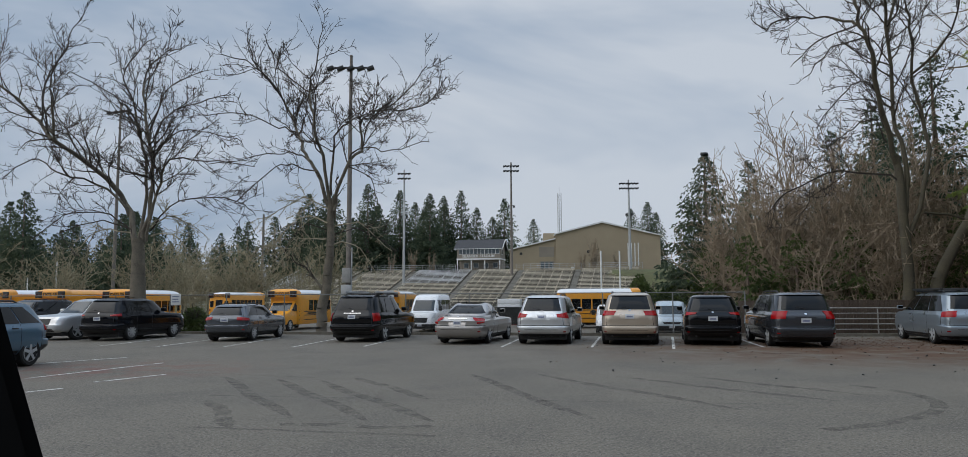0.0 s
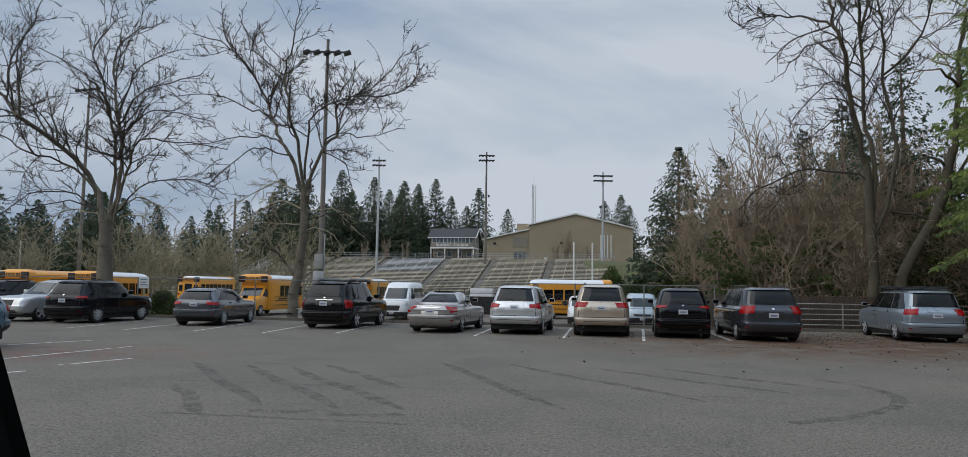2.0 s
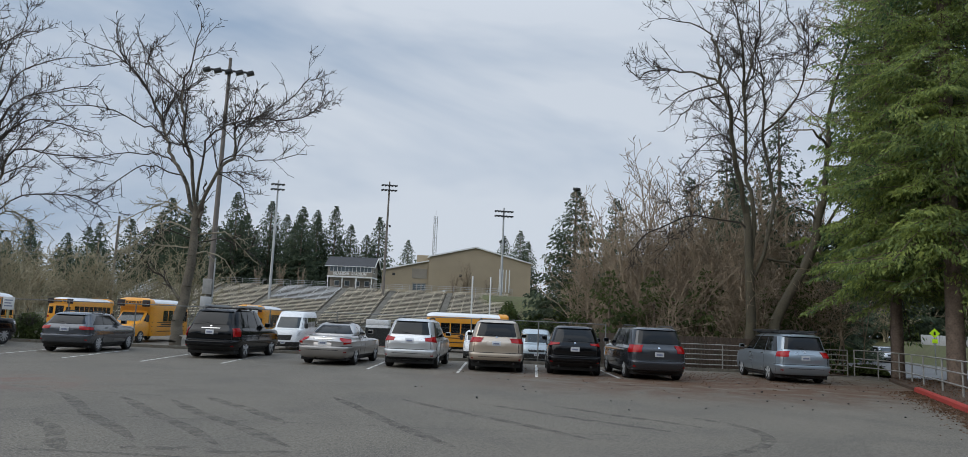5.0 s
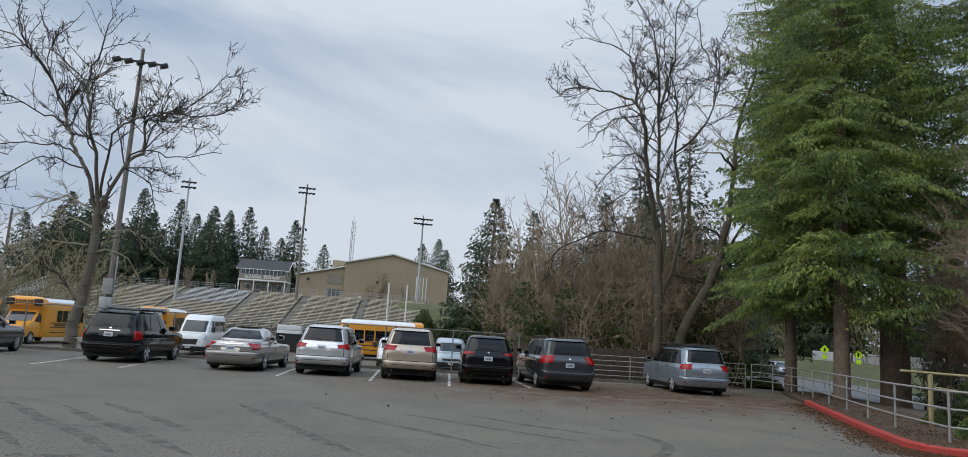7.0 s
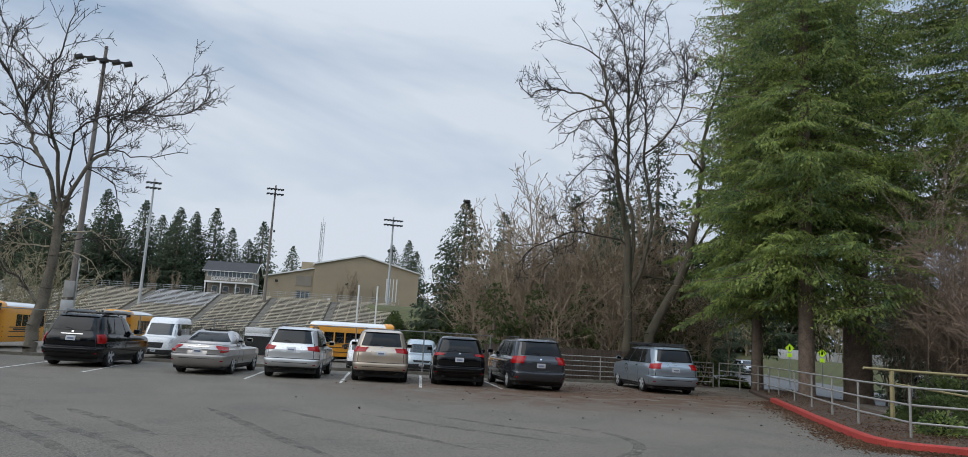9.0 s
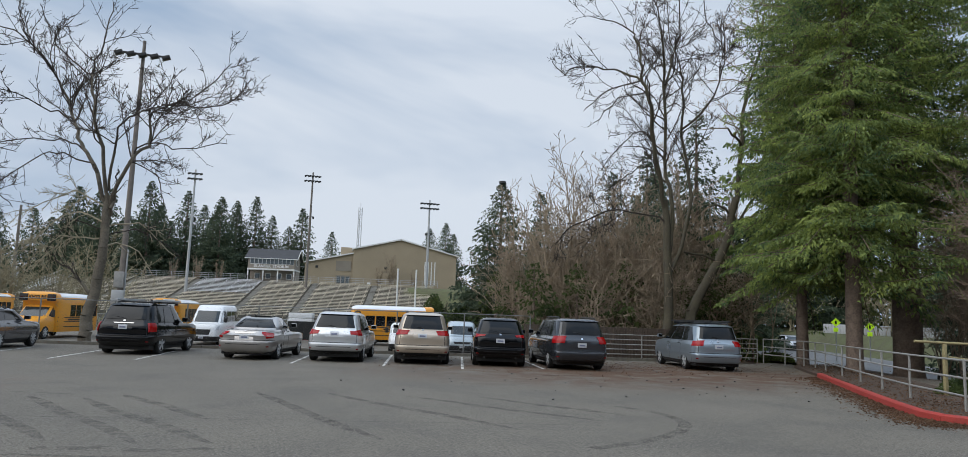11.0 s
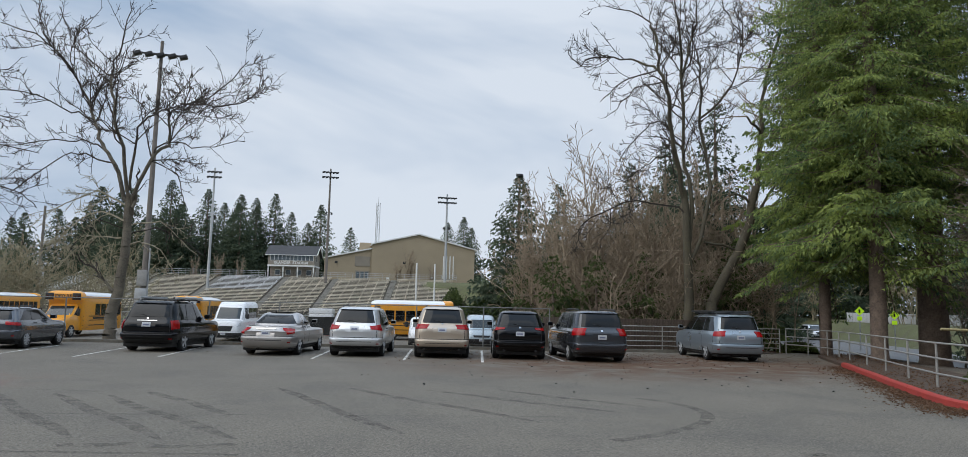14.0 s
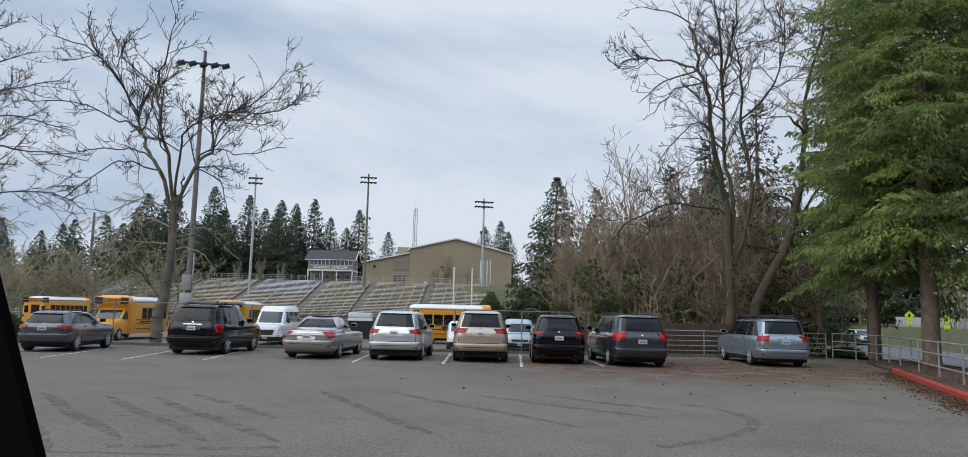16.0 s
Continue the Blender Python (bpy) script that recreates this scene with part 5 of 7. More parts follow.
def van(x, y, heading, label, L, W, H, hood, paint, cowl, z=LOW, glassy=True):
    """A van: origin on the ground under the middle of its nose."""
    top = empty("van", pose(x, y, z, 0, 0, -heading), label, "van", "vans in the lower lot")
    w = W / 2
    lv = [(0.25, -L + 0.1, -0.1, w * 0.93, 9), (0.4, -L, 0.0, w * 0.98, 8), (0.7, -L, -0.01, w, 8), (hood - 0.25, -L, -0.06, w, 7), (hood - 0.05, -L + 0.01, -0.22, w * 0.985, 7), (hood + 0.03, -L + 0.01, -cowl, w * 0.97, 7),
          (hood + (H - hood) * 0.4, -L + 0.03, -cowl - (H - hood) * 0.30, w * 0.95, 7), (hood + (H - hood) * 0.75, -L + 0.05, -cowl - (H - hood) * 0.62, w * 0.90, 7), (H - 0.1, -L + 0.08, -cowl - (H - hood) * 0.82, w * 0.84, 7), (H - 0.02, -L + 0.14, -cowl - (H - hood) * 1.0 - 0.15, w * 0.74, 6), (H, -L + 0.4, -cowl - (H - hood) * 1.1 - 0.5, w * 0.55, 5)]
    sh = Shell(lv)
    body = part("body", sh.mesh(), [paint, M["black"]], top)
    r = 0.35
    cut_arches(body, (-0.9, -L + 1.05), r * 1.12, w)
    g0, g1 = hood + 0.08, hood + (H - hood) * 0.66
    part("windshield", sh.panel("front", [(-w * 0.86, g0), (w * 0.86, g0), (w * 0.80, g1), (-w * 0.80, g1)], 0.01, 0.02, 10, 4), M["clear_glass"], top)
    part("grille", sh.panel("front", [(-w * 0.46, 0.66), (w * 0.46, 0.66), (w * 0.55, hood - 0.36), (-w * 0.55, hood - 0.36)], 0.012, 0.02, 8, 3), M["black"], top)
    part("bumper", sh.panel("wrap", [(25, 0.26), (155, 0.26), (155, 0.56), (25, 0.56)], 0.02, 0.02, 24, 3), M["black"], top)
    for s in (-1, 1):
        part("headlight", sh.panel("wrap", [(90 - s * 25, hood - 0.42), (90 - s * 52, hood - 0.36), (90 - s * 56, hood - 0.12), (90 - s * 36, hood - 0.2)], 0.012, 0.02, 6, 2), M["lamp_white"], top)
        ys = [-cowl - 0.45, -cowl - 1.25, -cowl - 2.5, -L + 0.35]
        for a, b in zip(ys, ys[1:] if glassy else ys[1:2]):
            part("side_window", sh.panel("side", [(b + 0.05, g0 + 0.05), (a - 0.05, g0 + 0.05), (a - 0.05 - (0.3 if a == ys[0] else 0), g1), (b + 0.05, g1)], 0.008, 0.02, 4, 3, s), M["glass"], top)
        part("mirror", boxed(s * (w + 0.13) - 0.1, s * (w + 0.13) + 0.1, -cowl - 0.3, -cowl - 0.18, g0, g0 + 0.34, 0.04), M["black"], top)
        tm, rm = wheel_meshes(r, 5, False)
        for yy in (-0.9, -L + 1.05):
            t = new("wheel", tm)
            t.parent = top
            t.matrix_basis = pose(s * (w - 0.13), yy, r, 0, 0, 0 if s > 0 else 180)
            q = new("rim", rm)
            q.parent = t
    number_plate(top, sh, 0, 0.5, True)
    return top


van(-4.3, 48.0, 190, "white passenger van with dark windows facing the fence", 5.6, 2.06, 2.55, 1.35, PAINT["white"], 0.95)
van(7.6, 43.5, 190, "small white delivery van facing the fence", 4.4, 1.8, 1.82, 1.12, PAINT["white"], 0.9)
van(11.3, 43.5, 192, "pale blue work van facing the fence", 5.2, 2.0, 2.05, 1.15, paint_of("pale_blue_paint", (0.40, 0.47, 0.52), 0.2), 0.7)

# track equipment and screens by the field
mat_ = empty("landing_mat", pose(2.2, 61.5, LOW, 0, 0, -10), "stacked red and white landing mats", "sports mat")
for i, c in enumerate(("red_mat", "white_paint", "red_mat", "white_paint", "white_paint")):
    part("cushion", boxed(-0.95, 0.95, -0.8, 0.8, i * 0.44, i * 0.44 + 0.425, 0.05), M[c], mat_)
scr = empty("windscreen_fence", pose(5.2, 57.0, LOW, 0, 0, -8), "black mesh windscreen on a low fence", "fence")
part("screen", boxed(-4.2, 4.2, -0.02, 0.02, 0.15, 1.55), M["screen_black"], scr)
for i in range(4):
    part("post", tubed([(-4.2 + 2.8 * i, 0.05, -0.1), (-4.2 + 2.8 * i, 0.05, 1.65)], 0.04, 8), M["galv"], scr)
wb = empty("white_barrier", pose(9.4, 59.5, LOW, 0, 0, -10), "white padded barrier beside the track", "barrier")
for i in range(4):
    part("pad", boxed(-4.4 + i * 2.2, -2.25 + i * 2.2, -0.15, 0.15, 0, 1.95, 0.05), M["white_paint"], wb)
cbw = bmesh.new()
for i in range(9):
    box(cbw, -8 + i * 3.0, -5.03 + i * 3.0, 38.95 - i * 0.5, 39.25 - i * 0.5, -0.7, -0.18, 0.03)
tagged(from_bm("low_wall", cbw, M["concrete"]), "low pale concrete wall below the fence", "wall", kind="structure")


# ---- the stadium ----
ROWS, Z0, Z1, DEPTH = 26, 0.4, 7.6, 26.0
AISLES = [-45.6, -33.5, -21.8, -8.6, 1.4, 13.3, 26.2]
st = empty("bleachers", BLEACH.copy(), "long weathered grey bleachers with concrete steps", "bleachers")
rise, run = (Z1 - Z0) / ROWS, DEPTH / ROWS
for i in range(ROWS):
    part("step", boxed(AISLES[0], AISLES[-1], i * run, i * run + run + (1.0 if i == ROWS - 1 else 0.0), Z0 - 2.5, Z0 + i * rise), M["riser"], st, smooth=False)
benches = {}
random.seed(8)
for a, b in zip(AISLES, AISLES[1:]):
    for i in range(ROWS):
        new_alu = a == -21.8 and i > 14
        key = (round(b - a, 2), new_alu)
        if key not in benches:
            ln = b - a - 1.5
            bb = bmesh.new()
            box(bb, -ln / 2, ln / 2, 0.30, 0.60, 0.33, 0.43, 0.01)
            for q in range(6):
                px_ = -ln / 2 + 0.5 + q * (ln - 1) / 5
                box(bb, px_ - 0.04, px_ + 0.04, 0.38, 0.52, 0.0, 0.33)
            ob = part("bench", bb, M["bench_new"] if new_alu else M["bench"], st, "bare aluminium bench" if new_alu else "", smooth=False)
            benches[key] = ob.data
        else:
            ob = new("bench", benches[key])
            ob.parent = st
        ob.location = ((a + b) / 2, i * run + 0.1, Z0 + i * rise)
for a in AISLES[1:-1]:
    bb = bmesh.new()
    for i in range(ROWS * 2):
        box(bb, a - 0.55, a + 0.55, i * run / 2, i * run / 2 + run / 2 + 0.02, Z0 + i * rise / 2 - 0.3, Z0 + i * rise / 2 + 0.03)
    part("aisle_stair", bb, M["concrete"], st, "pale concrete stair", smooth=False)


def local_fence(parent, name, pts, height, spacing, mat="galv", rails=(0.5, 1.0), r=0.035, infill=0):
    fr = part(name, tubed([(*pts[0], ), (pts[0][0], pts[0][1], pts[0][2] + height)], r, 6), M[mat], parent)
    for a, b in zip(pts, pts[1:]):
        a, b = Vector(a), Vector(b)
        n = max(1, round((b - a).length / spacing))
        for i in range(1, n + 1):
            p = a + (b - a) * i / n
            part("post", tubed([p, p + Vector((0, 0, height))], r, 6), M[mat], fr)
        for f in rails:
            part("rail", tubed([a + Vector((0, 0, height * f)), b + Vector((0, 0, height * f))], r * 0.8, 6), M[mat], fr)
    return fr


local_fence(st, "top_railing", [(AISLES[0], DEPTH + 0.8, Z1), (-13.2, DEPTH + 0.8, Z1)], 1.25, 1.5, rails=(0.35, 0.68, 1.0), r=0.04)
local_fence(st, "top_railing", [(-3.0, DEPTH + 0.8, Z1), (AISLES[-1], DEPTH + 0.8, Z1)], 1.25, 1.5, rails=(0.35, 0.68, 1.0), r=0.04)
local_fence(st, "stair_railing", [(AISLES[0] - 2.2, 0, Z0), (AISLES[0] - 2.2, DEPTH, Z1)], 1.2, 1.1, "trim", (0.1, 0.5, 1.0), 0.05)
local_fence(st, "stair_railing", [(AISLES[0] - 0.3, 0, Z0), (AISLES[0] - 0.3, DEPTH, Z1)], 1.2, 1.1, "trim", (0.1, 0.5, 1.0), 0.05)
local_fence(st, "front_railing", [(AISLES[0], -0.4, Z0 - 0.3), (AISLES[-1], -0.4, Z0 - 0.3)], 1.3, 2.0, "dark_metal", (0.5, 1.0), 0.05)
bb = bmesh.new()
for i in range(26):
    box(bb, AISLES[0] - 2.2, AISLES[0] - 0.3, i * DEPTH / 26, (i + 1) * DEPTH / 26 + 0.05, Z0 + (i + 1) * (Z1 - Z0) / 26 - 0.25, Z0 + (i + 1) * (Z1 - Z0) / 26)
part("end_stair", bb, M["concrete"], st, "pale end stair", smooth=False)

# the press box
pb = empty("press_box", BLEACH @ Matrix.Translation((-8.2, DEPTH + 1.2, Z1)), "two-storey stadium press box with a charcoal gable roof", "press box")
hw, dp, f1, f2, rg = 4.75, 6.0, 2.35, 4.75, 6.9
part("upper_wall", boxed(-hw, hw, 0.0, dp, f1 + 0.25, f2, 0.01), M["box_wall"], pb, smooth=False)
part("balcony_edge", boxed(-hw - 0.1, hw + 0.1, -0.12, dp, f1 - 0.02, f1 + 0.26, 0.01), M["trim"], pb, "white fascia board")
part("ground_wall", boxed(-hw, hw, 2.2, dp, -0.6, f1 - 0.02, 0.01), M["box_wall"], pb)
part("porch_floor", boxed(-hw - 0.2, hw + 0.2, -0.3, dp, -0.8, 0.02), M["concrete"], pb)
for x in (-hw + 0.1, -hw / 3, hw / 3 - 0.2, hw - 0.1):
    part("porch_post", boxed(x - 0.11, x + 0.11, -0.05, 0.17, 0, f1, 0.01), M["trim"], pb, "white post")
for x in (-3.2, -1.0, 1.2, 3.3):
    wd = part("window", boxed(x - 0.55, x + 0.55, 2.15, 2.24, 0.6, 1.75, 0.01), M["trim"], pb)
    part("pane", boxed(x - 0.47, x + 0.47, 2.13, 2.16, 0.68, 1.67), M["pane"], wd)
for i in range(11):
    x = -hw + 0.5 + i * (2 * hw - 0.6) / 11
    wd = part("window", boxed(x - 0.06, x + (2 * hw - 0.6) / 11 - 0.04, -0.06, 0.04, f1 + 1.15, f2 - 0.12, 0.01), M["trim"], pb, "white window frame")
    part("pane", boxed(x + 0.0, x + (2 * hw - 0.6) / 11 - 0.10, -0.075, -0.055, f1 + 1.22, f2 - 0.19), M["pane"], wd)
wd = part("window", boxed(hw - 0.02, hw + 0.06, 1.5, 2.9, f1 + 1.1, f2 - 0.1, 0.01), M["trim"], pb)
part("pane", boxed(hw + 0.055, hw + 0.07, 1.58, 2.82, f1 + 1.18, f2 - 0.18), M["pane"], wd)
text_mesh("lettering", "ISLANDER  STADIUM", 0.78, Matrix.Translation((0.0, -0.03, f1 + 0.72)) @ Matrix.Rotation(radians(90), 4, "X"), M["trim"], pb, 0.03, 7.0, 0.018)
bm = bmesh.new()
o = 0.55
prof = [(-o, f2 - 0.05), (dp / 2, rg), (dp + o, f2 - 0.05)]
ra = [[bm.verts.new((sx, y, z)) for y, z in prof] + [bm.verts.new((sx, y, z - 0.18)) for y, z in prof[::-1]] for sx in (-hw - 0.6, hw + 0.6)]
for k in range(6):
    bm.faces.new((ra[0][k], ra[0][(k + 1) % 6], ra[1][(k + 1) % 6], ra[1][k]))
bm.faces.new(ra[0]), bm.faces.new(ra[1][::-1])
bmesh.ops.recalc_face_normals(bm, faces=bm.faces)
part("roof", bm, M["roof"], pb, "charcoal shingle roof", smooth=False)
bm = bmesh.new()
ga = [[bm.verts.new((sx, y, z)) for y, z in ((0, f2), (dp, f2), (dp / 2, rg - 0.3))] for sx in (-hw, hw)]
for k in range(3):
    bm.faces.new((ga[0][k], ga[0][(k + 1) % 3], ga[1][(k + 1) % 3], ga[1][k]))
bm.faces.new(ga[0]), bm.faces.new(ga[1][::-1])
bmesh.ops.recalc_face_normals(bm, faces=bm.faces)
part("gable", bm, M["box_wall"], pb, smooth=False)
for a, b in zip(prof, prof[1:]):
    part("barge_board", tubed([(hw + 0.62, a[0], a[1] - 0.09), (hw + 0.62, b[0], b[1] - 0.09)], 0.11, 4), M["trim"], pb)
part("gutter", tubed([(-hw - 0.6, -o, f2 - 0.12), (hw + 0.6, -o, f2 - 0.12)], 0.09, 4), M["trim"], pb)
local_fence(pb, "porch_railing", [(-hw, -0.1, 0), (hw, -0.1, 0)], 1.0, 0.6, "dark_metal", (0.1, 1.0), 0.03)

# the gymnasium behind
GZ = 7.0
gym = empty("gymnasium", pose(0, 183, 0, 0, 0, -4), "large tan gymnasium with a low gable roof", "building")


def prism(outline, y0, y1):
    bm = bmesh.new()
    fr, bk = [bm.verts.new((x, y0, z)) for x, z in outline], [bm.verts.new((x, y1, z)) for x, z in outline]
    n = len(outline)
    bm.faces.new(fr), bm.faces.new(bk[::-1])
    for i in range(n):
        bm.faces.new((fr[i], fr[(i + 1) % n], bk[(i + 1) % n], bk[i]))
    bmesh.ops.recalc_face_normals(bm, faces=bm.faces)
    return bm


part("hall_wall", prism([(18.3, GZ - 1), (44.5, GZ - 1), (44.5, 17.2), (30.0, 20.6), (18.3, 17.8)], 0, 40), M["tan_wall"], gym, smooth=False)
part("roof", prism([(17.9, 17.9), (30.0, 20.9), (45.2, 17.25), (45.2, 17.0), (30.0, 20.55), (17.9, 17.6)], -0.5, 40), M["trim"], gym, "pale metal roof edge", smooth=False)
part("wing_wall", prism([(6.6, GZ - 1), (18.35, GZ - 1), (18.35, 16.6), (6.6, 13.9)], 0.6, 30), M["tan_wall"], gym, smooth=False)
part("wing_roof", prism([(6.2, 14.05), (18.3, 16.85), (18.3, 16.55), (6.2, 13.75)], 0.1, 30), M["trim"], gym, smooth=False)
part("roof_box", boxed(15.2, 18.25, 4, 9, 15.5, 18.4), M["tan_wall"], gym, "rooftop plant box", smooth=False)
part("louvre_panel", boxed(14.1, 17.9, 0.5, 0.62, 12.1, 14.6), M["box_wall"], gym, "dark louvre panel")
dr = part("door", boxed(14.2, 17.8, 0.5, 0.63, 8.0, 11.0), M["box_wall"], gym, "dark double doors")
for i in range(3):
    part("door_pane", boxed(14.5 + i * 1.1, 15.3 + i * 1.1, 0.44, 0.5, 9.0, 10.7), M["pane"], dr)
for x, z in ((26.5, 13.3), (9.5, 12.9), (33.6, 9.6), (22.4, 9.2)):
    part("wall_fitting", boxed(x - 0.35, x + 0.35, -0.1, 0.05, z - 0.3, z + 0.3, 0.02), M["trim"] if x > 20 and z < 10 else M["dark_metal"], gym)
part("window", boxed(36.2, 39.6, -0.08, 0.05, 9.5, 15.5), M["tan_wall"], gym, "tall pale window strip")
for i in range(4):
    part("window_bar", boxed(36.3 + i * 0.85, 36.55 + i * 0.85, -0.16, -0.06, 9.6, 15.4), M["trim"], gym)
for i, (x, y) in enumerate([(13.5, 176), (16.0, 176.3), (24.0, 175), (29, 174), (33, 173.5), (38, 173)]):
    z = ground_z(x, y)
    if i < 2:
        bn = empty("bin", pose(x, y, z), "wheeled bin by the wall" if i else "pale stacked signboard by the wall", "bin")
        part("tub", boxed(-0.5, 0.5, -0.4, 0.4, 0, 1.5, 0.05), M["white_paint"] if i == 0 else material("blue_bin_plastic", (0.03, 0.10, 0.35), bump=0.0), bn)
        part("lid", boxed(-0.55, 0.55, -0.45, 0.45, 1.5, 1.58, 0.03), M["dark_metal"], bn)


# ---- floodlight masts ----
def mast(x, y, top_z, arm, heads, label, double=False, r=0.17, mat="pole_wood", turn=0.0, boxes=False):
    z = ground_z(x, y)
    m = empty("floodlight_mast", pose(x, y, z, 0, 0, turn), label, "floodlight", "stadium floodlight masts")
    h = top_z - z
    part("pole", tubed([(0, 0, -0.3), (0, 0, h * 0.5), (0, 0, h)], [r, r * 0.8, r * 0.5], 12), M[mat], m)
    for lev in ((h - 1.1,) if not double else (h - 0.7, h - 1.7)):
        part("cross_arm", boxed(-arm / 2, arm / 2, -0.07, 0.07, lev - 0.07, lev + 0.07, 0.01), M["dark_metal"], m)
        for i in range(heads):
            xx = -arm / 2 + 0.25 + i * (arm - 0.5) / (heads - 1)
            bm = bmesh.new()
            box(bm, -0.3, 0.3, -0.28, 0.28, -0.14, 0.14, 0.06)
            bmesh.ops.rotate(bm, verts=bm.verts, cent=(0, 0, 0), matrix=Matrix.Rotation(radians(-20), 3, "Y"))
            bmesh.ops.translate(bm, verts=bm.verts, vec=(xx, -0.3, lev - 0.16))
            hd = part("lamp_head", bm, M["dark_metal"], m, "dark floodlight head")
            bm = boxed(-0.24, 0.24, -0.22, 0.22, -0.012, 0.012)
            bmesh.ops.rotate(bm, verts=bm.verts, cent=(0, 0, 0), matrix=Matrix.Rotation(radians(-20), 3, "Y"))
            bmesh.ops.translate(bm, verts=bm.verts, vec=(xx - 0.05, -0.3, lev - 0.31))
            part("lens", bm, M["lamp_white"], hd)
    if double:
        part("service_arm", boxed(-0.6, 0.6, -0.05, 0.05, h * 0.62, h * 0.62 + 0.08), M["dark_metal"], m)
        for s in (-0.55, 0.55):
            part("horn_speaker", boxed(s - 0.18, s + 0.18, -0.2, 0.2, h * 0.62 - 0.4, h * 0.62), M["dark_metal"], m)
    if boxes:
        for zz, ww, mt in ((2.2, 0.42, "galv"), (3.6, 0.34, "rail")):
            part("control_box", boxed(-ww - 0.1, ww - 0.1, -0.5, -0.17, zz, zz + 1.2, 0.03), M[mt], m, "grey control cabinet")
        part("conduit", tubed([(0.28, -0.1, 0), (0.28, -0.1, 6.5)], 0.06, 8), M["galv"], m)
    return m


mast(-11.26, 59.7, 22.4, 3.9, 5, "tall floodlight mast behind the parked buses", boxes=True, r=0.24)
mast(-49.9, 96.8, 28.6, 3.9, 4, "tall floodlight mast at the end of the field", r=0.26, turn=-20)
mast(-16.2, 145.2, 27.9, 2.6, 4, "slim floodlight mast beside the bleachers", True, 0.30, "galv")
mast(5.7, 146.5, 29.6, 3.2, 5, "slim dark floodlight mast beside the press box", True, 0.30)
mast(29.8, 146.0, 25.8, 3.9, 6, "slim floodlight mast at the end of the bleachers", True, 0.30, "galv")

lt = empty("lattice_tower", pose(30, 282, 6), "slim steel lattice radio tower far behind", "radio tower")
for k in range(3):
    a = radians(90 + 120 * k)
    part("leg", tubed([(0.95 * math.cos(a), 0.95 * math.sin(a), -2), (0.8 * math.cos(a), 0.8 * math.sin(a), 37)], 0.11, 5), M["galv"], lt)
for i in range(24):
    for k in range(3):
        a, b = radians(90 + 120 * k), radians(90 + 120 * (k + 1))
        part("brace", tubed([(0.88 * math.cos(a), 0.88 * math.sin(a), i * 1.52), (0.88 * math.cos(b), 0.88 * math.sin(b), i * 1.52 + 1.5)], 0.06, 4), M["galv"], lt)
part("antenna", tubed([(0, 0, 36.5), (0, 0, 39.5)], 0.06, 5), M["galv"], lt)

gp = empty("goal_posts", pose(0, 0, 0), "white football goal posts", "goal posts")
part("upright", tubed([(13.25, 81.2, 2.5), (13.25, 81.2, 6.95)], 0.10, 10), M["trim"], gp)
part("upright", tubed([(16.16, 85.4, 2.5), (16.16, 85.4, 7.2)], 0.10, 10), M["trim"], gp)
part("crossbar", tubed([(13.25, 81.2, 2.5), (16.16, 85.4, 2.5)], 0.10, 10), M["trim"], gp)
part("gooseneck", tubed([(15.9, 82.4, -0.7), (15.9, 82.4, 2.0), (14.7, 83.3, 2.5)], 0.14, 10), M["trim"], gp)
sb = empty("speed_sign", pose(21.5, 93, -0.6), "small grey box on a post by the field", "sign")
part("post", tubed([(0, 0, -0.1), (0, 0, 2.6)], 0.06, 8), M["galv"], sb)
part("box", boxed(-0.45, 0.45, -0.2, 0.2, 1.9, 2.8, 0.04), M["galv"], sb)
for k, (x, y, h) in enumerate([(-59.5, 100, 7.6), (-49.5, 101, 5.2), (-66, 104, 5.5)]):
    fp = empty("foul_pole", pose(x, y, ground_z(x, y)), "thin white pole beside the ball field", "pole", "thin poles by the ball field")
    part("pole", tubed([(0, 0, -0.2), (0, 0, h)], 0.09, 8), M["trim"], fp)
up = empty("utility_pole", pose(-29.3, 95, ground_z(-29.3, 95)), "weathered wooden utility pole with a transformer", "utility pole")
part("pole", tubed([(0, 0, -0.2), (0, 0, 13.5)], [0.19, 0.13], 10), M["pole_wood"], up)
part("transformer", boxed(0.1, 0.5, -0.2, 0.2, 4.0, 6.2, 0.08), M["galv"], up)
fence_run("field_fence", [(-90, 92), (-36, 98)], 3.2, 3.2, "tall grey chain-link backstop beside the ball field", "fence", rails=(0.5, 1.0), cell=0.5, wire_r=0.012)
fence_run("track_fence", [(-36, 90), (-4, 86), (40, 84)], 1.3, 3.0, "low grey chain-link fence round the running track", "fence", rails=(1.0,), cell=0.35, wire_r=0.008)


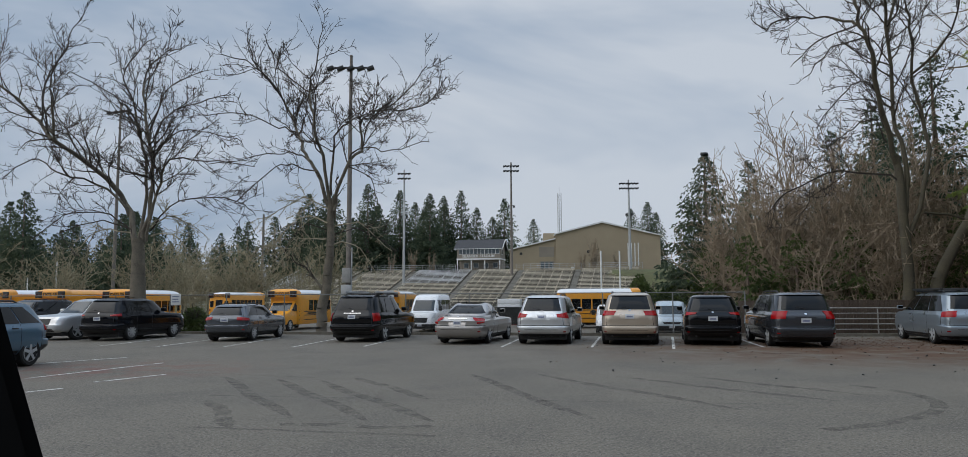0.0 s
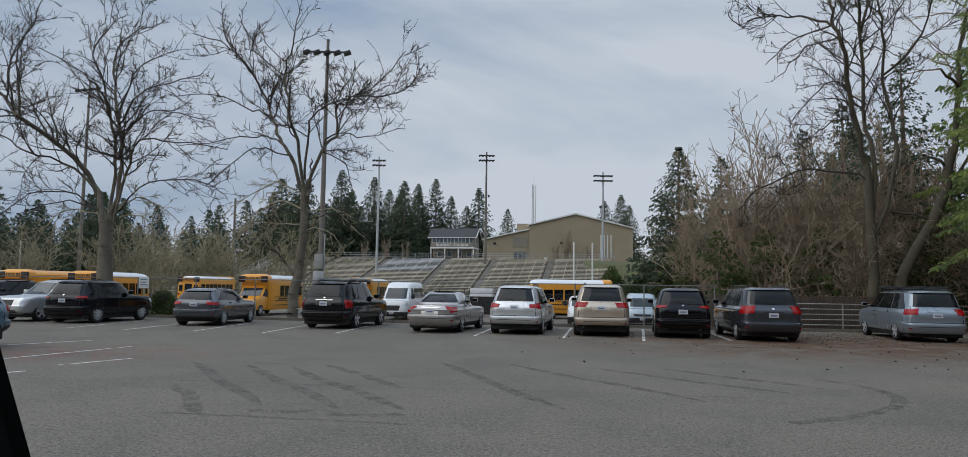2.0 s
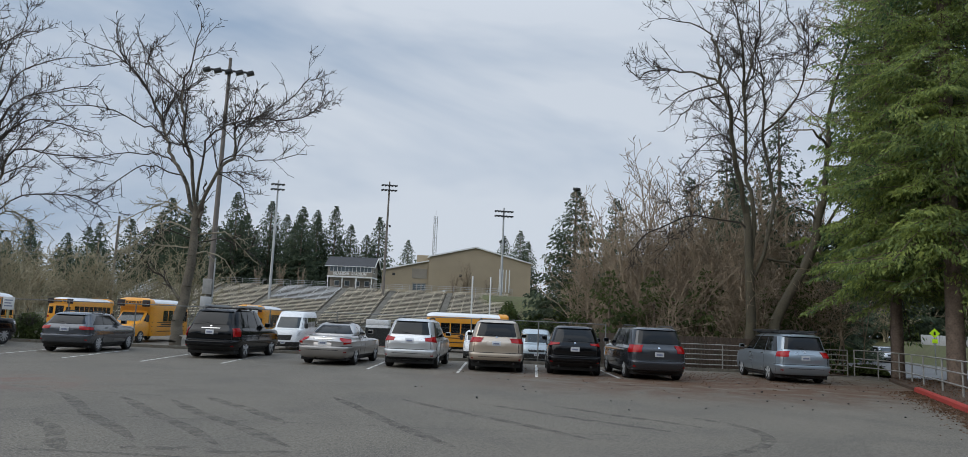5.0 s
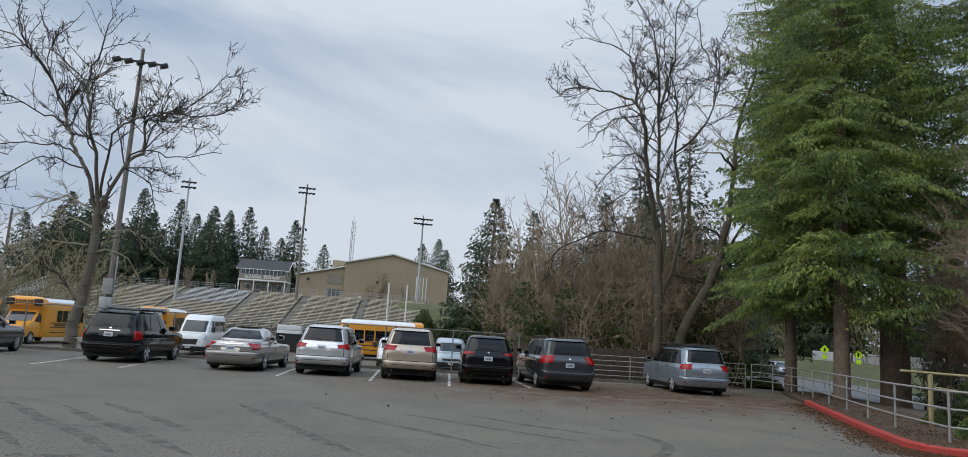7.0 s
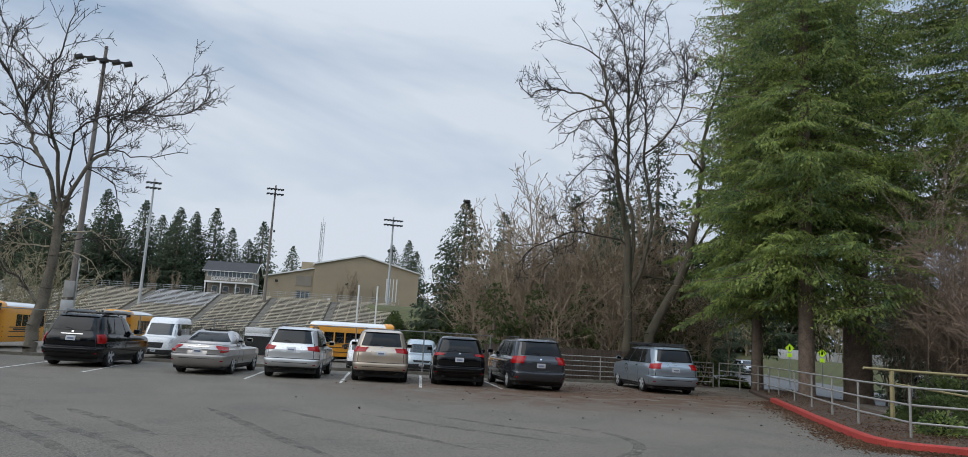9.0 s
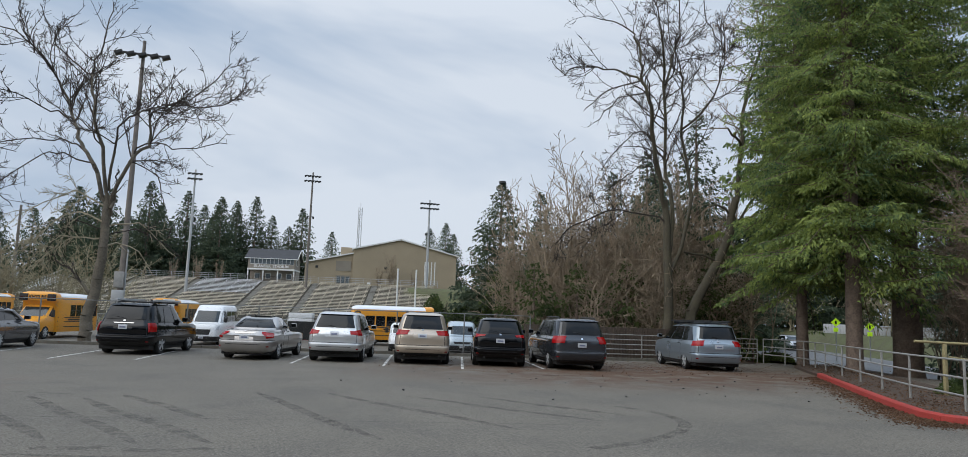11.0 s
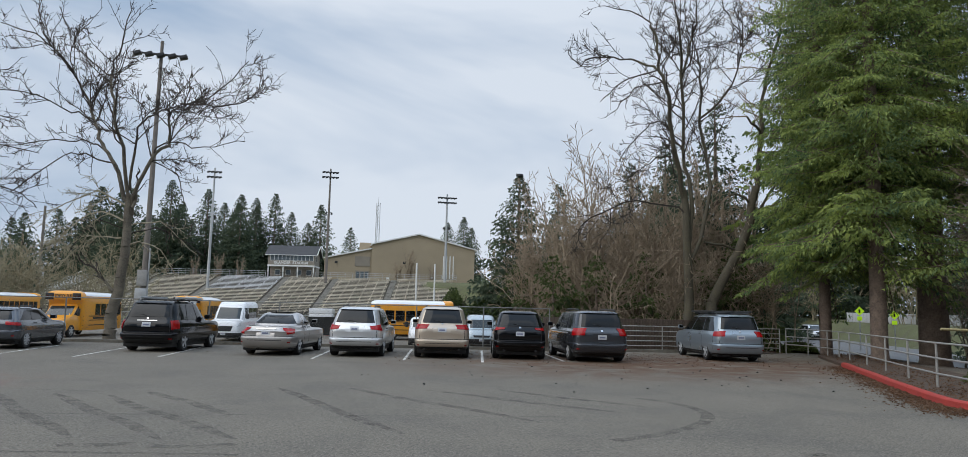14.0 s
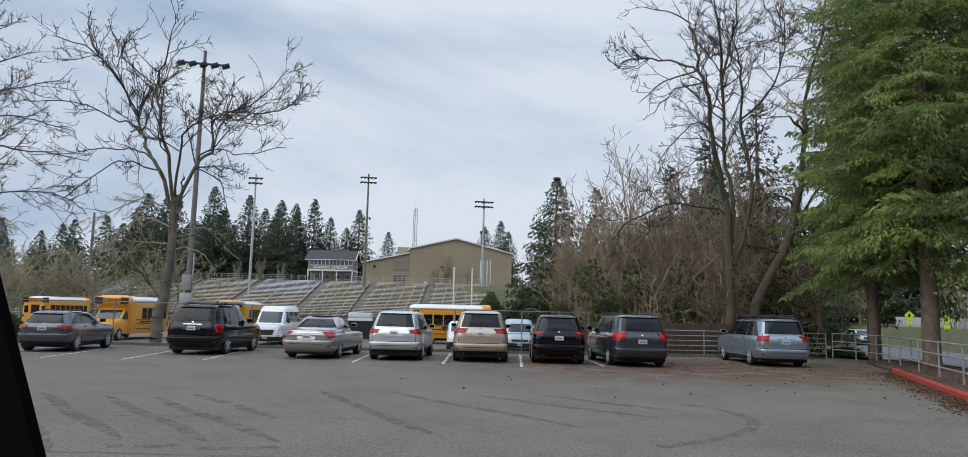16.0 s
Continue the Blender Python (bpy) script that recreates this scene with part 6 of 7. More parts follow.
# ---- the street on the right ----
road_line = [(24.5, 6), (30.5, 20), (36, 32), (43.5, 48), (54, 72), (68, 104), (90, 150)]
strip("road", road_line, 9.5, 0.06, M["lane"], "grey asphalt street beyond the trees", "road", follow=True)
strip("footpath", [(24.0, 34), (28, 40), (37, 52), (47, 73), (60, 104)], 2.0, 0.10, M["concrete"], "pale concrete footpath along the street", "pavement", follow=True)
strip("grass_verge", [(26.2, 31.5), (31.0, 40.5), (40, 55), (50, 75)], 2.6, 0.09, M["grass"], "rough grass verge beside the footpath", "grass", follow=True)
for k in range(7):
    f = k / 6
    x, y = 47.2 + 6.8 * f, 68.5 - 3.2 * f
    z = 0.08
    strip("crossing_bar", [(x - 0.9, y - 2.0), (x, y), (x + 0.9, y + 2.0)], 0.55, z, M["white_line"], "white zebra crossing bar", "road marking", follow=True)
suvr, _ = car("suv", "white SUV driving along the street", 41.4, 33.6, 205, PAINT["white"], 4.7, 1.86, 1.75, 2.7, 1.0, hood=1.05, r=0.37, tail=suv_tail)
suvr.location.z = ground_z(41.4, 33.6) + 0.07
sil, _ = car("car", "silver car coming down the street", 52.6, 65.0, 203, PAINT["silver"], 4.6, 1.82, 1.5, 2.7, 1.0, hood=0.95, r=0.33, tail=suv_tail)
sil.location.z = ground_z(52.6, 65.0) + 0.07
for k, (x, y) in enumerate([(41.0, 45.2), (42.9, 43.9)]):
    g = ground_z(x, y)
    sg = empty("crossing_sign", pose(x, y, g, 0, 0, -40), "fluorescent yellow-green pedestrian crossing sign", "road sign", "fluorescent signs by the street")
    part("post", tubed([(0, 0, -0.1), (0, 0, 3.3)], 0.04, 8), M["galv"], sg)
    bm = boxed(-0.24, 0.24, -0.05, -0.02, -0.24, 0.24)
    bmesh.ops.rotate(bm, verts=bm.verts, cent=(0, 0, 0), matrix=Matrix.Rotation(radians(45), 3, "Y"))
    bmesh.ops.translate(bm, verts=bm.verts, vec=(0, 0, 2.95))
    fcb = part("diamond", bm, M["sign_green"], sg)
    part("symbol", boxed(-0.06, 0.06, -0.062, -0.05, 2.82, 3.08, 0.004), M["black"], fcb)
    part("plaque", boxed(-0.17, 0.17, -0.05, -0.02, 2.25, 2.55, 0.005), M["sign_green"], sg)
wf = empty("white_fence", pose(0, 0, 0), "white board fence on the bank across the street", "fence")
shared = None
fx = [(61, 69), (66, 56), (72, 42)]
for (ax, ay), (bx, by) in zip(fx, fx[1:]):
    n = int(math.hypot(bx - ax, by - ay) / 0.32)
    for i in range(n):
        x, y = ax + (bx - ax) * i / n, ay + (by - ay) * i / n
        if shared is None:
            ob = part("board", boxed(-0.15, 0.15, -0.015, 0.015, 0, 1.05, 0.01), M["white_fence"], wf)
            shared = ob.data
        else:
            ob = new("board", shared)
            ob.parent = wf
        ob.matrix_basis = pose(x, y, ground_z(x, y) + 0.0, 0, 0, math.degrees(math.atan2(by - ay, bx - ax)))
gt = empty("white_gate", pose(25.6, 36.0, -0.5, 0, 0, 10), "pale metal gate panel by the footpath", "gate")
part("gate_frame", tubed([(-0.9, 0, 0), (-0.9, 0, 1.55), (0.9, 0, 1.55), (0.9, 0, 0)], 0.04, 6), M["trim"], gt)
for i in range(9):
    part("bar", tubed([(-0.75 + i * 0.19, 0, 0.12), (-0.75 + i * 0.19, 0, 1.55)], 0.015, 5), M["trim"], gt)


# ---- trees ----
def bars(segs, sides):
    """Tapered bars for arrays of (p, q, rp, rq)."""
    p, q, rp, rq = (np.asarray(a, float) for a in segs)
    d = q - p
    d /= np.linalg.norm(d, axis=1, keepdims=True) + 1e-9
    ref = np.where(np.abs(d[:, 2:3]) > 0.9, np.array([[1.0, 0, 0]]), np.array([[0, 0, 1.0]]))
    u = np.cross(d, ref)
    u /= np.linalg.norm(u, axis=1, keepdims=True) + 1e-9
    v = np.cross(d, u)
    n = len(p)
    rings = []
    for base, r in ((p, rp), (q, rq)):
        for k in range(sides):
            a = 2 * math.pi * k / sides
            rings.append(base + (u * math.cos(a) + v * math.sin(a)) * r[:, None])
    verts = np.stack(rings, 1).reshape(-1, 3)
    off = np.arange(n)[:, None] * (2 * sides)
    faces = np.concatenate([off + np.array([[k, (k + 1) % sides, sides + (k + 1) % sides, sides + k]]) for k in range(sides)])
    return verts, faces


class Grower:
    """A bare broadleaf tree: limbs given as lines, smaller wood grown from them."""

    def __init__(self, seed, lift=0.10, wander=0.16, droop=0.0, floor=0.012):
        self.rng = np.random.default_rng(seed)
        self.segs = []
        self.lift, self.wander, self.droop, self.floor = lift, wander, droop, floor

    def limb(self, pts, r0, r1, levels, density=1.0, reach=1.0):
        pts = [np.array(p, float) for p in pts]
        fine = []
        for i in range(len(pts) - 1):
            for f in np.linspace(0, 1, 5)[:-1]:
                a, b = pts[max(0, i - 1)], pts[min(len(pts) - 1, i + 2)]
                p, q = pts[i], pts[i + 1]
                t0, t1 = (q - a) * 0.5, (b - p) * 0.5
                h = ((2 * f ** 3 - 3 * f * f + 1), (f ** 3 - 2 * f * f + f), (-2 * f ** 3 + 3 * f * f), (f ** 3 - f * f))
                fine.append(p * h[0] + t0 * h[1] + q * h[2] + t1 * h[3] + self.rng.normal(0, 0.028 + 0.022 * (levels > 0), 3))
        fine.append(pts[-1])
        self._line(fine, r0, r1, levels, density, reach)

    def _line(self, pts, r0, r1, levels, density, reach):
        n = len(pts) - 1
        total = sum(np.linalg.norm(pts[i + 1] - pts[i]) for i in range(n))
        for i in range(n):
            ra, rb = r0 + (r1 - r0) * i / n, r0 + (r1 - r0) * (i + 1) / n
            self.segs.append((pts[i], pts[i + 1], max(ra, self.floor), max(rb, self.floor)))
            f = i / n
            if levels and f > 0.18:
                d = pts[i + 1] - pts[i]
                ln = np.linalg.norm(d)
                for _ in range(self.rng.poisson(density * ln * (0, 3.6, 2.1, 1.7)[min(levels, 3)] * (1.2 - 0.6 * f))):
                    self._child(pts[i] + d * self.rng.random(), d / (ln + 1e-9), ra, total * (1 - 0.72 * f), levels - 1, density, reach)

    def _child(self, p, d, r, parent_len, levels, density, reach):
        rng = self.rng
        side = rng.normal(0, 1, 3)
        side -= d * side.dot(d)
        side /= np.linalg.norm(side) + 1e-9
        ang = rng.uniform(0.5, 1.05)
        v = d * math.cos(ang) + side * math.sin(ang)
        v[2] += self.lift
        length = min(parent_len * rng.uniform(0.28, 0.55), (0.75, 1.7, 3.4, 5)[min(levels, 3)] * rng.uniform(0.6, 1.2)) * reach
        steps = max(3, int(length / (0.16 if levels == 0 else 0.28)))
        pts = [p]
        for _ in range(steps):
            v = v / (np.linalg.norm(v) + 1e-9)
            v = v + rng.normal(0, self.wander, 3)
            v[2] += self.lift * 0.5 - self.droop
            pts.append(pts[-1] + v / np.linalg.norm(v) * length / steps)
        self._line(pts, max(min(r * 0.55, (0.016, 0.026, 0.05, 0.08)[min(levels, 3)]), self.floor), self.floor * 0.75, levels, density, reach)

    def spurs(self, per_metre, length=(0.14, 0.4)):
        """Short upturned twigs on all the smaller wood."""
        rng = self.rng
        for p, q, ra, rb in [s for s in self.segs if max(s[2], s[3]) < 0.05]:
            d = q - p
            ln = np.linalg.norm(d)
            for _ in range(rng.poisson(per_metre * ln)):
                v = d / (ln + 1e-9) * 0.4 + rng.normal(0, 0.75, 3)
                v = v / (np.linalg.norm(v) + 1e-9) * rng.uniform(*length)
                a = p + d * rng.random()
                b = a + v * 0.55
                self.segs.append((a, b, self.floor * 0.85, self.floor * 0.75))
                self.segs.append((b, b + v * 0.5 + np.array([0, 0, 0.08]), self.floor * 0.75, self.floor * 0.55))

    def arrays(self, lo, hi):
        s = [x for x in self.segs if lo <= max(x[2], x[3]) < hi]
        return None if not s else (np.array([x[0] for x in s]), np.array([x[1] for x in s]), np.array([x[2] for x in s]), np.array([x[3] for x in s]))

    def build(self, top, wood, twig, many=False):
        big, small = self.arrays(0.055, 9), self.arrays(0, 0.055)
        if big:
            v, f = bars(big, 8)
            from_np("brush" if many else "trunk", v, f, wood, top, smooth=True, kind="stuff" if many else "")
        if small:
            v, f = bars(small, 3)
            from_np("crown", v, f, twig, top, "bare twigs", kind="stuff")


def deep(pts, spread, seed, fork):
    """Limb lines drawn as (x, z), given a depth that changes slowly over the crown, so that side limbs meet the limbs they spring from."""
    out = []
    for x, z in pts:
        wave = noise.noise(Vector((x * 0.28 + seed, z * 0.13, seed * 3.7)))
        out.append((x, spread * 2.0 * wave * max(0.0, min(1.0, (z - fork) / 5.0)), z))
    return out


def bare_tree(x, y, limbs, trunk, r, label, seed, spread=3.5, levels=3, density=1.0, wood="bark", twig="twig", lift=0.06, droop=0.0, limb_r=0.17, floor=0.012, base_z=None, spurs=2.2, low=()):
    """limbs: each a share of limb_r, then (x, z) points outwards."""
    top = empty("bare_tree", pose(x, y, ground_z(x, y) if base_z is None else base_z), label, "tree", "bare winter trees round the lot")
    g = Grower(seed, lift, droop=droop, floor=floor)
    g.limb(trunk, r * 1.25, r * 0.72, 0)
    for share, *pts in limbs:
        g.limb(deep(pts, spread, seed, trunk[-1][2] - 0.5), limb_r * share, 0.02, levels if share > 0.3 else 2, density)
    if levels > 2:
        g.spurs(spurs, (0.15, 0.45))
    g.build(top, M[wood], M[twig])
    if low:
        h = Grower(seed + 50, 0.0, 0.2, droop=0.05, floor=0.0115)
        for pts in low:
            h.limb(deep(pts, spread, seed, trunk[-1][2] - 0.5), 0.045, 0.015, 2, 2.3)
        h.spurs(1.5, (0.12, 0.3))
        v, f = bars(h.arrays(0, 9), 3)
        from_np("low_crown", v, f, M["lichen_twig"], top, "pale lichen-grown twigs", kind="stuff")
    return top


old_maple = [
    [1.35, (-0.4, 4.4), (-1.3, 6.6), (-2.6, 8.2), (-3.8, 9.5), (-5.3, 10.6), (-6.5, 12.0), (-7.6, 13.5), (-9.3, 16.8)],
    [0.85, (-0.2, 4.4), (-0.1, 7.1), (-0.1, 9.3), (-0.3, 10.7), (-0.9, 11.6), (-2.4, 12.4)],
    [1.1, (-0.1, 4.4), (0.5, 7.4), (0.7, 9.3), (0.4, 11.2), (0.3, 13.5), (1.0, 15.4)],
    [0.7, (0.2, 4.6), (0.9, 7.0), (2.0, 8.3), (3.4, 8.5), (5.6, 8.3)],
    [0.6, (-1.1, 6.0), (-2.3, 7.4), (-4.2, 8.0), (-6.1, 8.9), (-7.1, 7.7)]]
old_maple += [
    [0.6, (-3.7, 9.5), (-3.5, 10.9), (-3.4, 12.4), (-2.8, 13.8), (-2.5, 15.4)], [0.45, (-5.1, 10.6), (-4.9, 12.2), (-5.3, 13.5), (-5.7, 14.8)],
    [0.5, (-3.9, 9.7), (-4.4, 11.6), (-4.7, 13.5), (-4.9, 15.5)], [0.55, (-0.1, 9.5), (-0.1, 10.9), (-0.5, 12.5), (-0.2, 14.1), (0.1, 15.3)],
    [0.5, (0.7, 9.5), (1.1, 11.2), (1.2, 12.5), (2.3, 14.0)], [0.45, (0.8, 9.2), (1.7, 10.7), (3.0, 11.8), (4.2, 12.2)], [0.4, (0.8, 8.8), (2.3, 9.6), (3.5, 9.9), (5.0, 9.5)],
    [0.4, (-0.8, 5.2), (-2.5, 6.1), (-4.1, 5.9), (-5.6, 4.8)], [0.4, (0.4, 5.2), (2.1, 6.5), (4.6, 6.6), (5.7, 5.8)], [0.35, (-0.5, 4.9), (-2.2, 5.7), (-4.2, 5.0), (-3.1, 3.8)]]
bare_tree(-17.1, 35.8, old_maple, [(0.0, 0, -0.2), (-0.1, 0.05, 1.8), (-0.25, 0, 4.7)], 0.40, "large bare maple with several upswept limbs behind the fence", 3, 2.6, 3, 1.55, limb_r=0.115, lift=0.08,
          low=[[(0.4, 5.2), (1.8, 5.8), (3.4, 4.6)], [(0.3, 4.8), (1.6, 4.9), (2.8, 3.4)], [(-0.6, 5.0), (-2.4, 5.2), (-3.8, 3.6)]])
vase_maple = [
    [1.1, (0.3, 6.2), (-0.3, 7.9), (-0.9, 8.8), (-1.5, 10.3), (-2.2, 11.7), (-3.0, 12.8), (-3.8, 13.3), (-5.0, 13.6)],
    [1.0, (0.35, 6.3), (0.1, 8.5), (-0.2, 10.4), (-0.4, 12.0), (0.0, 13.3), (0.0, 15.2)],
    [1.0, (0.5, 6.0), (1.3, 8.1), (2.0, 9.1), (2.1, 10.4), (3.5, 12.0), (5.1, 13.6)],
    [0.7, (0.35, 6.8), (0.8, 9.0), (1.5, 10.0), (2.4, 10.9), (2.6, 12.6)],
    [0.9, (0.1, 2.0), (-0.4, 2.7), (-1.0, 3.3), (-1.7, 3.8)], [0.95, (0.5, 5.7), (0.7, 7.0), (0.8, 7.7)]]
vase_maple += [
    [0.45, (-3.0, 12.7), (-3.6, 13.8), (-3.9, 15.3)], [0.5, (-0.8, 8.6), (-1.7, 9.0), (-2.9, 8.9), (-5.7, 8.3)], [0.5, (-1.4, 10.0), (-2.5, 10.4), (-3.9, 10.7), (-5.5, 10.4)],
    [0.5, (-0.2, 7.8), (-1.4, 8.3), (-2.6, 8.2), (-4.4, 6.4)], [0.5, (-0.2, 11.5), (-1.5, 12.6), (-2.6, 13.6), (-2.2, 15.0)], [0.55, (2.3, 10.9), (3.5, 11.5), (5.1, 11.8), (6.1, 12.8)],
    [0.5, (1.4, 8.4), (2.0, 9.0), (3.2, 9.3), (5.1, 9.8)], [0.4, (1.3, 8.1), (2.3, 7.6), (2.7, 6.3)], [0.35, (0.3, 5.0), (-1.0, 5.3), (-1.9, 3.9)], [0.35, (0.5, 4.8), (2.0, 5.1), (3.6, 4.0)]]
bare_tree(-7.93, 35.3, vase_maple, [(0.0, 0, -0.2), (0.0, 0, 0.9), (0.2, 0.05, 2.4), (0.4, 0, 4.2), (0.35, 0, 6.6)], 0.23, "bare maple with a vase-shaped crown beside the fence", 5, 2.3, 3, 1.75, limb_r=0.09, lift=0.11,
          low=[[(0.2, 5.4), (-1.2, 5.6), (-2.8, 3.8)], [(0.2, 4.6), (-1.2, 4.6), (-2.4, 3.0)], [(-1.7, 3.8), (-2.6, 4.4), (-3.4, 3.6)], [(0.5, 5.2), (1.8, 5.4), (3.4, 4.0)], [(0.4, 4.4), (1.5, 4.4), (2.6, 3.0)], [(0.4, 6.0), (-1.0, 6.6), (-3.2, 5.4)]])
# the bare trees past the end of the car row: three upright stems and a thick leaning one
stems = [
    [1.2, (-2.1, 7.6), (-3.3, 11.0), (-4.0, 13.0), (-4.4, 14.1), (-4.6, 15.8), (-5.0, 17.1), (-6.4, 18.2)],
    [1.1, (-1.9, 5.4), (-1.7, 7.7), (-1.9, 10.4), (-2.0, 14.5), (-2.7, 16.1), (-3.1, 17.8), (-3.3, 19.6), (-3.9, 22.0)],
    [1.0, (-1.9, 4.0), (-0.6, 7.8), (-0.5, 10.6), (-0.5, 12.6), (-0.4, 15.3), (-0.9, 16.8), (-1.6, 17.8), (-1.5, 20.4)],
    [0.6, (-4.4, 14.0), (-5.5, 14.6), (-7.1, 14.8), (-8.4, 14.0), (-8.7, 14.9)], [0.45, (-4.5, 13.9), (-6.1, 13.3), (-7.5, 12.0)], [0.45, (-4.1, 13.3), (-5.6, 12.8), (-6.9, 11.5)]]
stems += [
    [0.7, (-2.0, 14.4), (-1.2, 16.4), (-0.6, 18.0), (-0.6, 20.9), (-0.1, 23.7)], [0.4, (-2.0, 13.3), (-0.9, 13.8), (0.3, 13.3)], [0.6, (-0.5, 12.4), (1.0, 14.3), (1.6, 16.9), (0.9, 18.8), (0.3, 20.9)],
    [0.4, (-2.4, 8.8), (-3.3, 9.8), (-4.7, 9.2), (-5.7, 8.3)], [0.4, (-3.3, 11.1), (-4.4, 11.3), (-5.5, 10.4), (-6.1, 9.3)], [0.5, (-2.1, 7.0), (-4.8, 7.5), (-7.2, 6.5), (-8.3, 5.5)]]
bare_tree(21.4, 33.0, stems, [(-1.9, 0, -0.7), (-1.9, 0, 2.3), (-1.95, 0, 5.7), (-2.15, 0, 8.2)], 0.23, "tall bare tree with three upright mossy stems past the railing", 11, 1.6, 3, 1.6, "moss_bark", limb_r=0.105, base_z=0.0, lift=0.06)
leaning = [
    [1.0, (2.4, 8.6), (2.8, 11.7), (3.5, 14.7), (3.6, 18.4), (3.3, 22.9)], [0.5, (2.2, 7.8), (1.0, 8.3), (-0.4, 7.2), (-1.8, 4.7)], [0.55, (2.8, 11.7), (1.5, 12.4), (0.1, 12.4)],
    [0.6, (1.9, 6.6), (3.3, 8.6), (4.6, 9.8), (5.8, 12.6)], [0.45, (1.2, 5.2), (-0.8, 5.6), (-3.0, 4.6), (-4.4, 3.0)], [0.5, (0.6, 3.9), (2.6, 5.2), (4.4, 5.4), (5.6, 4.2)]]
bare_tree(21.6, 33.6, leaning, [(-0.9, 0, -0.7), (-0.3, 0, 2.4), (1.6, 0, 6.0), (2.4, 0, 8.8)], 0.26, "leaning bare tree with a thick mossy trunk and drooping limbs", 17, 1.6, 3, 1.25, "moss_bark", "dead_twig", limb_r=0.15, base_z=0.0, lift=0.0, droop=0.03)

bare_tree(19.0, 41.5, [[1, (0.1, 3.5), (-0.6, 5.5), (-1.2, 7.0)], [1, (0.15, 4.0), (0.8, 5.8), (1.1, 7.6)], [1, (0.1, 5.0), (0.0, 7.0), (-0.2, 8.6)]], [(0, 0, -0.6), (0.05, 0, 2.5), (0.1, 0.05, 5.2)], 0.09,
          "slender pale-barked sapling in the thicket", 19, 1.0, 2, 1.2, "pale_bark", limb_r=0.05)


def thicket(height, seed, stems, spread, levels=2, density=1.3, lift=0.05, droop=0.02, floor=0.011, stem=(0.03, 0.07)):
    g = Grower(seed, lift, 0.2, droop, floor)
    rng = np.random.default_rng(seed)
    for _ in range(stems):
        a, l = rng.uniform(0, 2 * math.pi), rng.uniform(0.2, 1.0)
        h = height * rng.uniform(0.55, 1.0)
        p0 = np.array([rng.normal(0, spread * 0.2), rng.normal(0, spread * 0.2), -0.2])
        end = p0 + np.array([math.cos(a) * spread * l, math.sin(a) * spread * l, h])
        mid = p0 * 0.5 + end * 0.5 + np.array([math.cos(a) * -0.12 * spread, math.sin(a) * -0.12 * spread, h * 0.1])
        g.limb([p0, mid, end], rng.uniform(*stem), 0.010, levels, density, 1.0)
    return g


def spread_copies(first, places, scales=None, seed=0):
    rng = random.Random(seed)
    for x, y in places:
        c = copy_thing(first, pose(0, 0, 0))
        s = rng.uniform(*(scales or (0.8, 1.15)))
        c.matrix_basis = Matrix.Translation((x, y, ground_z(x, y))) @ Matrix.Rotation(rng.uniform(0, 6.28), 4, "Z") @ Matrix.Diagonal((s, s, s * rng.uniform(0.9, 1.1), 1))


th = empty("thicket", pose(22.6, 36.2, ground_z(22.6, 36.2)), "tangled thicket of pale brown bare shrubs", "shrub", "bare shrubs in the woodland edge")
thicket(6.6, 21, 22, 4.6, 2, 1.35, 0.03, 0.05, floor=0.012).build(th, M["moss_bark"], M["dead_twig"], True)
th2 = empty("thicket", pose(19.5, 38, ground_z(19.5, 38)), "tall bare saplings with mossy twigs", "shrub", "bare shrubs in the woodland edge")
thicket(10.0, 22, 15, 2.6, 2, 1.5, 0.10, floor=0.012).build(th2, M["moss_bark"], M["dead_twig"], True)
spread_copies(th, [(20.2, 35.4), (17.6, 36.8), (25.2, 35.6), (23, 38.5), (20, 44), (27, 46), (16.8, 47), (24, 52), (16, 42), (25.5, 42), (29, 53), (31, 21.5), (33.5, 18.5), (30.5, 14.5), (36, 23), (33, 27.5), (28.6, 18.0)], (0.85, 1.2), 1)
br = empty("bramble_thicket", pose(27.3, 20.4, ground_z(27.3, 20.4)), "dense reddish-brown tangle of bare branches by the street", "shrub", "bare shrubs by the street")
thicket(8.8, 26, 24, 3.4, 2, 1.9, 0.04, 0.0, 0.007, (0.012, 0.026)).build(br, M["bramble"], M["bramble"], True)
spread_copies(br, [(29.4, 22.0), (25.8, 18.0), (31.6, 24.2)], (0.9, 1.2), 9)
spread_copies(th2, [(24.5, 41), (30, 43), (17, 43), (21, 49), (28, 50), (34, 53), (34, 24), (36.5, 18), (19, 57), (23.5, 44.5), (26, 48), (20.6, 37.5), (24.6, 38.0), (18.2, 39.5), (22.3, 41.5), (26.5, 40.0), (16.4, 39.8), (18.8, 42.4), (15.6, 45.0)], (0.9, 1.3), 2)
wl = empty("willow_thicket", pose(-26, 84, ground_z(-26, 84)), "drooping olive-brown bare willow", "tree", "bare willows beyond the buses")
thicket(8.0, 23, 18, 4.6, 2, 0.95, 0.02, 0.04, 0.019).build(wl, M["moss_bark"], M["olive_twig"], True)
